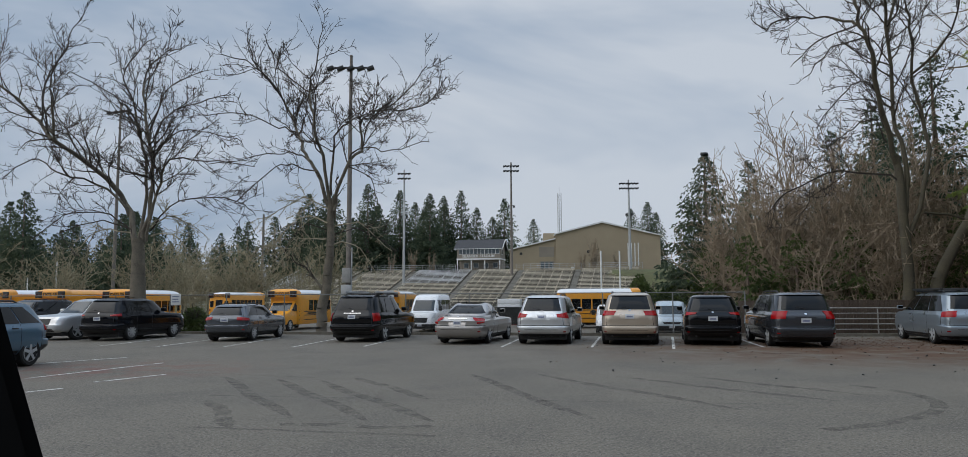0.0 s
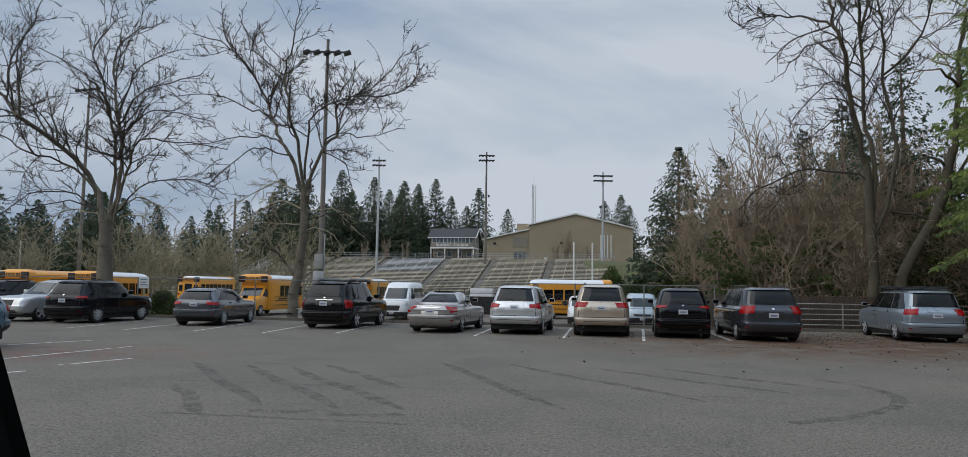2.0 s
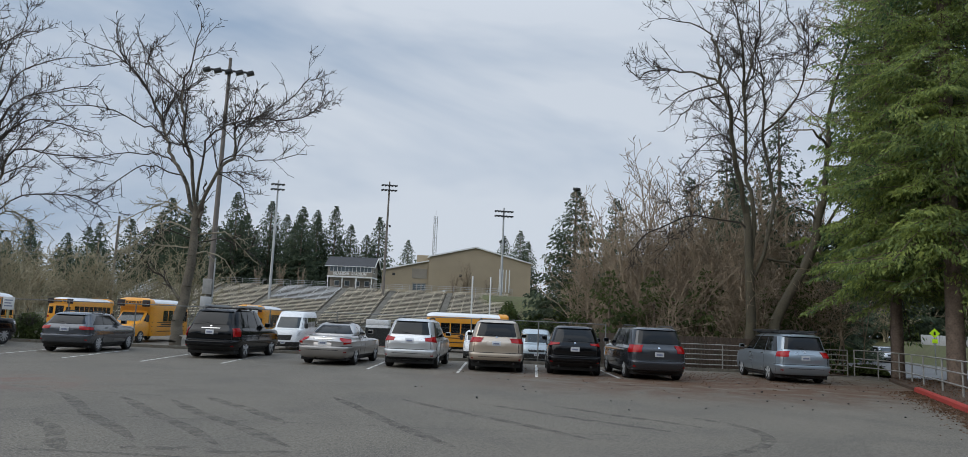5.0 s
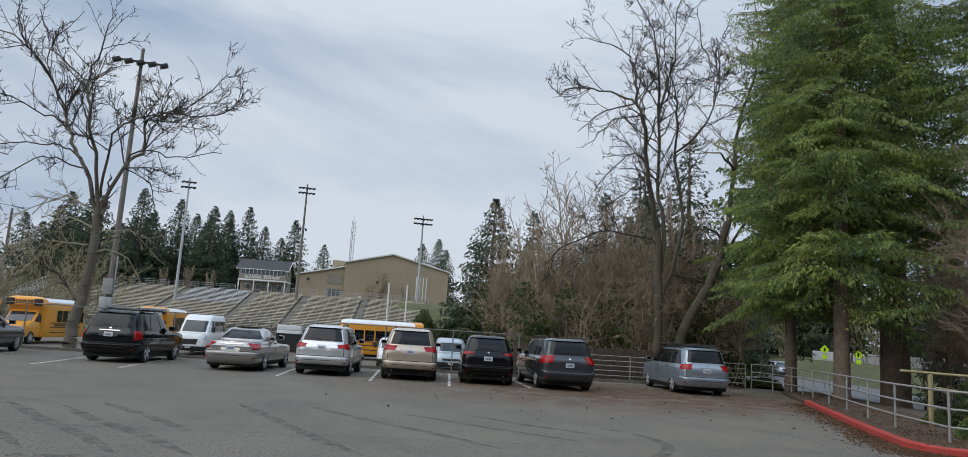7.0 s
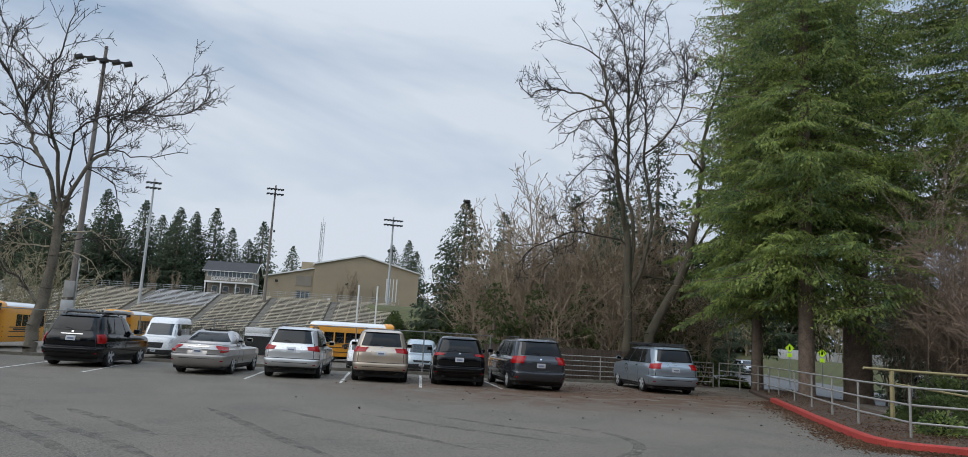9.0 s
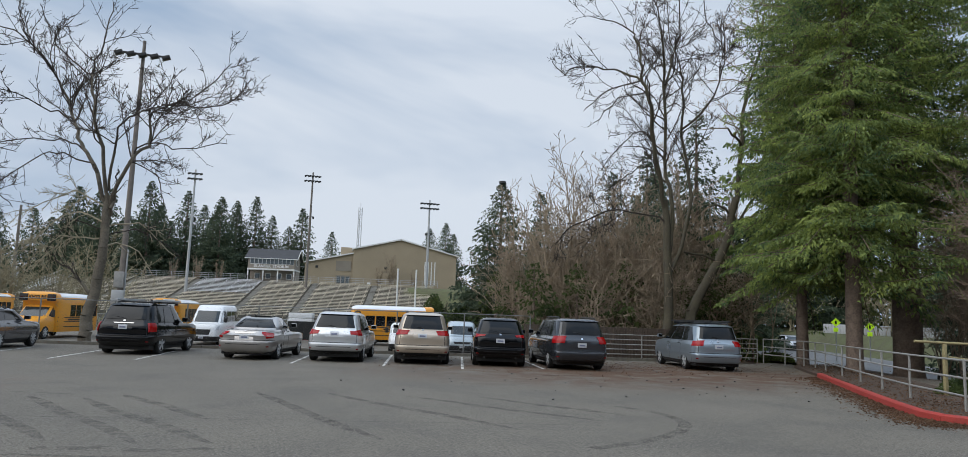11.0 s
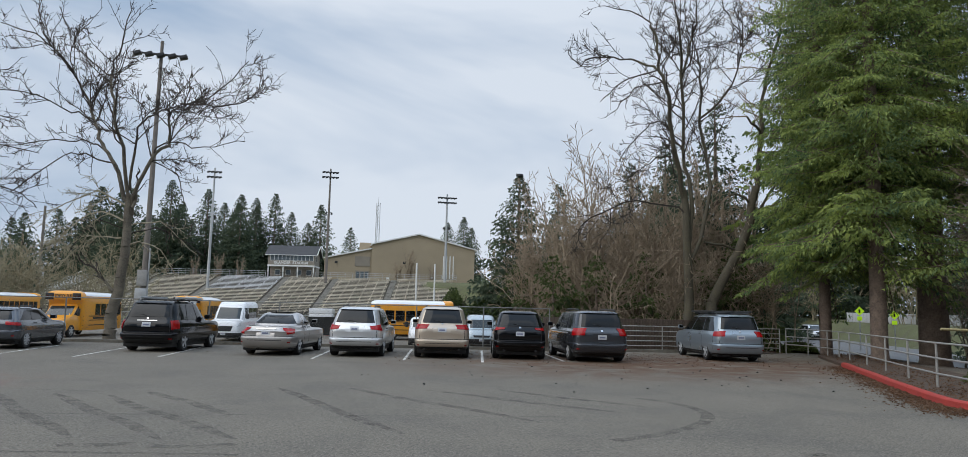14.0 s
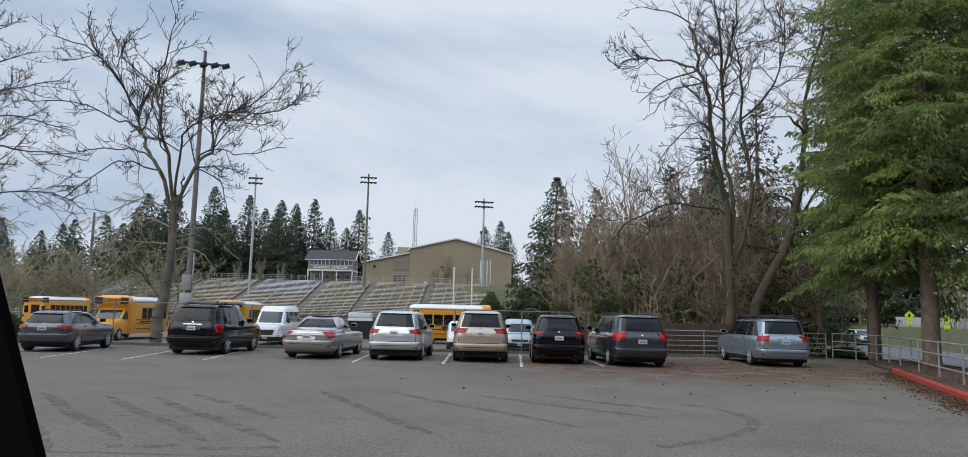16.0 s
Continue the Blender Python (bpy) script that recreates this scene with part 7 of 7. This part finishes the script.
spread_copies(wl, [(-31, 77), (-26, 81), (-33, 83), (-22, 85), (-36, 80), (-48, 82), (-60, 86), (-28, 80), (-36, 86), (-44, 90), (-31, 92), (-20, 92), (-54, 95), (-63, 100), (-24, 98), (-40, 99), (-72, 102), (-80, 96), (-90, 104), (62, 60), (68, 52), (74, 44), (66, 66), (60, 38), (70, 32), (66, 80), (74, 86), (50, 86), (62, 94)], (0.95, 1.35), 3)
pl = empty("small_bare_tree", pose(-17, 172, ground_z(-17, 172)), "small upright bare tree behind the stadium", "tree", "small bare trees behind the stadium")
thicket(7.5, 24, 14, 1.6, 1, 1.4, 0.2, 0.0, 0.03).build(pl, M["bark"], M["dead_twig"], True)
spread_copies(pl, [(-12.5, 172), (-22, 171), (27.5, 177), (24.5, 178), (33, 178)], (0.8, 1.3), 4)


# ---- conifers ----
def sprays(c, d, size, rng, droop=0.0, thin=(0.22, 0.38)):
    """Small kite-shaped needle sprays at c, pointing along d."""
    n = len(c)
    d = d / (np.linalg.norm(d, axis=1, keepdims=True) + 1e-9)
    r = rng.normal(0, 1, (n, 3))
    s = np.cross(d, r)
    s /= np.linalg.norm(s, axis=1, keepdims=True) + 1e-9
    ln = np.reshape(size, (-1, 1)) * rng.uniform(0.6, 1.3, (n, 1))
    w = ln * rng.uniform(*thin, (n, 1))
    tip = c + d * ln
    tip[:, 2] -= droop * ln[:, 0]
    mid = c + d * ln * 0.45
    verts = np.stack([c, mid + s * w, tip, mid - s * w], 1).reshape(-1, 3)
    faces = np.arange(n * 4).reshape(n, 4)
    return verts, faces


def conifer_crown(h, z0, reach, rng, whorl, per, side_step, side_len, size, droop=0.45, power=0.75, along=4, gap=0.0, thin=(0.2, 0.34), hang=0.0, loose=0.45, ragged=0.0, coarse_from=999.0):
    cs, ds, wood, sz = [], [], [], []
    z = z0
    while z < h - 0.06:
        f = (z - z0) / (h - z0)
        for _ in range(per):
            if rng.random() < gap:
                continue
            a = rng.uniform(0, 2 * math.pi)
            ln = reach * (1 - f) ** power * rng.uniform(0.6 - 0.25 * ragged, 1.15) + 0.10
            sag = droop * (1 + ragged * rng.uniform(-0.9, 0.9))
            n = max(3, int(ln / side_step))
            t = np.linspace(0, 1, n)
            rise = 0.25 * f + 0.05
            up = ln * (rise * t - sag * (1 - 0.6 * f) * t ** 1.8) + 0.10 * ln * t ** 4
            pts = np.stack([math.cos(a) * ln * t, math.sin(a) * ln * t, z + rng.uniform(-0.4, 0.4) * (1 - f + ragged) + up], 1)
            wood.append((pts[:-1], pts[1:]))
            out = np.array([math.cos(a), math.sin(a), 0])
            lat = np.array([-math.sin(a), math.cos(a), 0])
            for sg in (-1, 1):
                keep = t > 0.12
                base = pts[keep]
                sl = side_len * (1.12 - 0.85 * t[keep]) * rng.uniform(0.6, 1.2, keep.sum()) * min(1.0, ln / 2.5) + 0.06
                dirs = out * 0.75 + lat * sg * rng.uniform(0.6, 1.1, (keep.sum(), 1)) + np.array([0, 0, -0.22])
                for k in range(along):
                    q = (k + rng.random((len(base), 1))) / along
                    pos = base + dirs * sl[:, None] * q
                    pos[:, 2] -= 0.35 * (sl * q[:, 0]) ** 1.5
                    cs.append(pos)
                    ds.append(dirs + rng.normal(0, loose, dirs.shape) + np.array([0, 0, -hang]))
                    sz.append(np.full(len(pos), size * (1.1 - 0.75 * f)))
            cs.append(pts)
            ds.append(np.tile(out, (n, 1)) + rng.normal(0, 0.3, (n, 3)))
            sz.append(np.full(n, size * (1.1 - 0.75 * f)))
        z += whorl * (1.15 - 0.5 * f) * rng.uniform(0.8, 1.2) * (3.0 if z > coarse_from else 1.0)
    v, f = sprays(np.concatenate(cs), np.concatenate(ds), np.concatenate(sz), rng, 0.25, thin)
    return v, f, wood


def conifer(x, y, h, z0, reach, r, label, seed, detail, mat="fir", group="", limbs=True, base=None, **kw):
    rng = np.random.default_rng(seed)
    z = ground_z(x, y) if base is None else base
    top = empty("conifer", pose(x, y, z), label, "tree", group)
    lean = rng.normal(0, 0.1, 2)
    part("trunk", tubed([(0, 0, -0.5), (0.02, 0, 0.4), (lean[0] * 0.3, lean[1] * 0.3, h * 0.35), (lean[0], lean[1], h)], [r * 1.35, r * 1.02, r * 0.72, 0.03], 14), M["fir_bark"], top)
    if detail == "near":
        v, f, wood = conifer_crown(h, z0, reach, rng, kw.get("whorl", 0.16), kw.get("per", 4), 0.125, kw.get("side", 1.25), kw.get("size", 0.18), kw.get("droop", 0.42), 0.5, 5, 0.0, (0.14, 0.26), 0.5, 0.85, 1.0, 20.0)
    elif detail == "mid":
        v, f, wood = conifer_crown(h, z0, reach, rng, 0.55, kw.get("per", 9), 0.32, 1.15, 0.38, 0.30, 0.85, 3, 0.04, (0.2, 0.34), 0.15, 0.6, 0.5)
    else:
        v, f, wood = conifer_crown(h, z0, reach, rng, 0.7, 11, 0.7, 1.25, 0.85, 0.22, 0.82, 2, 0.04, ragged=0.4, loose=0.5)
    from_np("crown", v, f, M[mat], top, kind="stuff")
    if limbs and detail == "near":
        p = np.concatenate([a for a, _ in wood])
        q = np.concatenate([b for _, b in wood])
        v, f = bars((p, q, np.full(len(p), 0.025), np.full(len(p), 0.02)), 3)
        from_np("bough_wood", v, f, M["fir_bark"], top, kind="stuff")
    return top


near_group = "big firs beside the railing"
conifer(23.7, 28.2, 31, 4.0, 3.7, 0.25, "dark fir with drooping boughs behind the railing", 41, "near", group=near_group)
conifer(23.1, 24.45, 34, 4.1, 4.4, 0.33, "tall fir with heavy green boughs over the street", 42, "near", group=near_group)
conifer(29.0, 27.4, 36, 8.0, 6.0, 0.66, "old fir with a thick furrowed trunk", 43, "near", group=near_group)
conifer(29.5, 21.0, 32, 8.0, 5.2, 0.4, "tall fir at the edge of the street", 44, "near", group=near_group)
conifer(28.75, 34.3, 26, 7.0, 4.6, 0.3, "dark fir behind the bare tree", 45, "mid", group=near_group)
conifer(30.5, 36.3, 22, 7.0, 4.5, 0.34, "dark fir at the woodland edge", 46, "mid", "far_fir", group=near_group)
conifer(26.0, 40.5, 16, 1.5, 4.4, 0.3, "dark conifer behind the bare tree", 47, "mid", "far_fir", group=near_group)
conifer(20.5, 46.5, 7.5, 0.6, 3.4, 0.25, "dense dark conifer in the thicket", 48, "mid", "far_fir", group=near_group)
owl = conifer(18.15, 58.07, 14.0, 0.6, 4.6, 0.28, "dark conifer with a ragged topmost tuft", 51, "mid", "far_fir", "conifers at the woodland edge", per=20)
part("nest", lathe([(0.1, 13.75), (0.34, 13.9), (0.3, 14.05), (0.1, 14.1)], 9, "Z"), M["dark_metal"], owl, "dark nest in the treetop")
mid1 = conifer(23.6, 63, 14.3, 0.8, 3.8, 0.25, "slim dark conifer in the woodland edge", 52, "mid", "far_fir", "conifers at the woodland edge", per=11)
spread_copies(mid1, [(22.2, 45.0), (25.6, 46.4), (18.6, 50.5), (35.5, 56), (39, 59), (34, 64), (42, 63), (21.5, 66), (29, 68), (46, 62), (38, 70), (40, 20), (45, 27), (53, 33), (42, 35), (57, 24)], (0.62, 0.98), 5)
low = conifer(20.2, 51.5, 5.6, 0.2, 2.6, 0.14, "low spreading conifer with dense branches", 53, "mid", "shrub", "conifers at the woodland edge")
spread_copies(low, [(16.8, 54.5), (23.2, 47), (26.5, 45), (18, 48.5), (30, 49.5), (22.3, 43.0), (23.5, 39.0), (16.4, 37.6), (20.2, 38.2), (21.6, 35.4), (24.6, 36.4), (18.8, 36.4), (23.0, 34.6), (14.2, 38.6), (17.5, 40.5), (20.5, 40), (26, 43.5), (15.2, 45)], (0.7, 1.15), 6)
f1 = conifer(-30, 185, 25, 2, 7.0, 0.4, "distant dark fir behind the stadium", 61, "far", "far_fir", "distant firs")
f2 = conifer(-46, 180, 21, 1.5, 6.6, 0.35, "fir of the far woods and of the unseen row behind the camera", 62, "far", "far_fir", "distant firs")
rngf = random.Random(77)
spots1 = [(-48 + i * 2.9 + rngf.uniform(-1.5, 1.5), 192 + rngf.uniform(-8, 26)) for i in range(14)] + [(x, 205) for x in (-16, -11.5, -6.5, -2, 2.5, 6)] + [(54, 235), (58, 240), (50, 242), (70, 150), (76, 145), (72, 92), (78, 98), (85, 104), (70, 84), (78, 88), (56, 98), (52, 92), (60, 112), (66, 118), (72, 124), (58, 90)]
spread_copies(f1, spots1, (0.78, 1.02), 7)
# spots with y below 20 are unseen firs added to darken car reflections
spots2 = [(-150 + i * 1.75 + rngf.uniform(-2, 2), 168 + rngf.uniform(-12, 45)) for i in range(70)] + [(x, 150 + rngf.uniform(-8, 8)) for x in (-112, -104, -98, -93, -88, -84, -76, -70)] + [(14, 200), (70, 120), (77, 130), (62, 110), (84, 118), (-60, -30), (-50, -34), (-41, -28), (-33, -35), (-25, -29), (-17, -34), (-9, -28), (-1, -33), (7, -29), (15, -35), (23, -30), (32, -34), (41, -28), (50, -33), (62, -20), (66, -5), (64, 8), (-70, -18), (-78, 0), (-76, 18), (90, 100), (96, 112), (80, 88), (88, 78), (95, 66), (86, 60), (99, 84)]
spread_copies(f2, spots2, (0.6, 1.1), 8)


# ---- shrubs, litter ----
def leaf_mound(name, x, y, rx, ry, h, n, label, mat, seed, size=0.14, z=None, group=""):
    rng = np.random.default_rng(seed)
    top = empty(name, pose(x, y, ground_z(x, y) if z is None else z), label, "shrub", group)
    u = rng.normal(0, 1, (n, 3))
    u /= np.linalg.norm(u, axis=1, keepdims=True)
    u[:, 2] = np.abs(u[:, 2])
    lump = np.array([0.78 + 0.35 * noise.noise(Vector((a * 1.6 + seed, b * 1.6, c * 1.6))) for a, b, c in u])
    rad = lump * rng.uniform(0.55, 1.0, n) ** 0.4
    c = u * rad[:, None] * np.array([rx, ry, h])
    v, f = sprays(c, u + rng.normal(0, 0.7, (n, 3)), size, rng, 0.2)
    from_np("leaves", v, f, M[mat], top, kind="stuff")
    g = Grower(seed, 0.1, 0.2)
    for _ in range(9):
        a = rng.uniform(0, 6.28)
        g.limb([(0, 0, -0.1), (math.cos(a) * rx * 0.3, math.sin(a) * ry * 0.3, h * 0.45), (math.cos(a) * rx * 0.6, math.sin(a) * ry * 0.6, h * 0.75)], 0.03, 0.012, 1, 0.8)
    g.build(top, M["bark"], M["twig"], True)
    return top


leaf_mound("shrub", -14.7, 36.3, 1.3, 1.0, 1.55, 5000, "dense evergreen shrub by the fence", "shrub", 71, 0.13)
leaf_mound("hedge", 12.6, 35.2, 2.2, 1.3, 2.3, 8000, "ivy-covered hedge behind the fence", "shrub", 72, 0.14)
leaf_mound("hedge", 15.5, 37.5, 2.6, 1.8, 1.9, 7000, "low green hedge behind the board fence", "shrub", 73, 0.16)
for k, (x, y, h) in enumerate([(13.3, 60.5, 4.6), (14.6, 57.5, 3.8), (16.6, 59.5, 5.2), (19.0, 55.0, 4.4)]):
    leaf_mound("evergreen_shrub", x, y, 2.2, 2.0, h, 6500, "tall dark evergreen shrub at the corner of the field", "shrub", 90 + k, 0.26, group="evergreens by the field")
leaf_mound("shrub", 19.3, 15.2, 1.9, 1.5, 1.0, 7000, "dark evergreen shrub in the planting bed", "shrub", 74, 0.12, 0.0)
leaf_mound("shrub", 22.6, 17.0, 2.2, 1.7, 1.9, 8000, "broad dark laurel shrub in the planting bed", "shrub", 75, 0.15, -0.2)
leaf_mound("shrub", 26.2, 15.2, 2.4, 2.0, 2.6, 8000, "tall dark laurel shrub by the street", "shrub", 76, 0.16, -0.4)
leaf_mound("shrub", 15.6, 12.4, 0.6, 0.5, 0.75, 900, "small yellow-green shrub behind the railing", "fir", 77, 0.12, 0.08)
leaf_mound("shrub", 26.4, 33.6, 1.4, 1.0, 0.7, 3000, "low dark groundcover by the footpath", "shrub", 78, 0.12)
for k, (x, y) in enumerate([(33, 50), (37, 56), (29.5, 55), (43, 60), (22, 59), (17, 62), (47, 70)]):
    leaf_mound("shrub", x, y, 3.2, 2.2, 2.6 + (k % 3) * 0.5, 3500, "dark evergreen undergrowth in the woodland", "shrub", 80 + k, 0.3, group="woodland undergrowth")


def scatter(name, label, mat, pts, size, seed):
    rng = np.random.default_rng(seed)
    c = np.array([(x, y, z) for x, y, z in pts])
    d = rng.normal(0, 1, c.shape) * np.array([1, 1, 0.25])
    v, f = sprays(c, d, size, rng)
    v[:, 2] = np.maximum(v[:, 2], np.repeat(c[:, 2], 4) - 0.004)
    tagged(from_np(name, v, f, M[mat]), label, "leaf litter", kind="stuff")


rngl = random.Random(12)
pts = []
for _ in range(9500):
    i = rngl.randrange(2, len(kerb_line) - 2)
    f = rngl.random()
    (ax, ay), (bx, by) = kerb_line[i], kerb_line[i + 1]
    o = abs(rngl.gauss(0, 0.62)) + 0.03
    pts.append((ax + (bx - ax) * f - o * 0.86, ay + (by - ay) * f + o * 0.2 - o * 0.4, 0.008))
for _ in range(5200):
    i = rngl.randrange(0, len(kerb_line) - 2)
    f = rngl.random()
    (ax, ay), (bx, by) = kerb_line[i], kerb_line[i + 1]
    o = rngl.uniform(0.25, 3.5)
    pts.append((ax + (bx - ax) * f + o, ay + (by - ay) * f + o * 0.35, 0.155))
for _ in range(3200):
    x = rngl.gauss(13.5, 4.2)
    pts.append((x, 25.5 - 0.05 * x + rngl.gauss(1.5, 2.2), 0.008))
for _ in range(2200):
    x = rngl.uniform(-20, 23)
    pts.append((x, (33.4 - 0.176 * (x + 3.58) if x < 11 else 30.6) + rngl.gauss(0.0, 0.35), 0.065))
scatter("fallen_leaves", "brown fallen leaves and needles gathered along the kerbs", "litter", pts, 0.06, 3)
pts = [(rngl.gauss(11, 6), rngl.uniform(13, 26), 0.012) for _ in range(70)] + [(rngl.uniform(-6, 8), rngl.uniform(14, 27), 0.012) for _ in range(22)]
cones = bmesh.new()
for x, y, z in pts:
    if 1.5 < x < 17 and x < 0.9 * y + 2:
        s = rngl.uniform(0.012, 0.025)
        bmesh.ops.create_icosphere(cones, subdivisions=1, radius=s, matrix=Matrix.Translation((x, y, s * 0.7)) @ Matrix.Diagonal((1.5, 1, 0.8, 1)))
tagged(from_bm("fir_cones", cones, M["dark_metal"]), "dark fir cones strewn over the asphalt", "fir cones", kind="stuff")
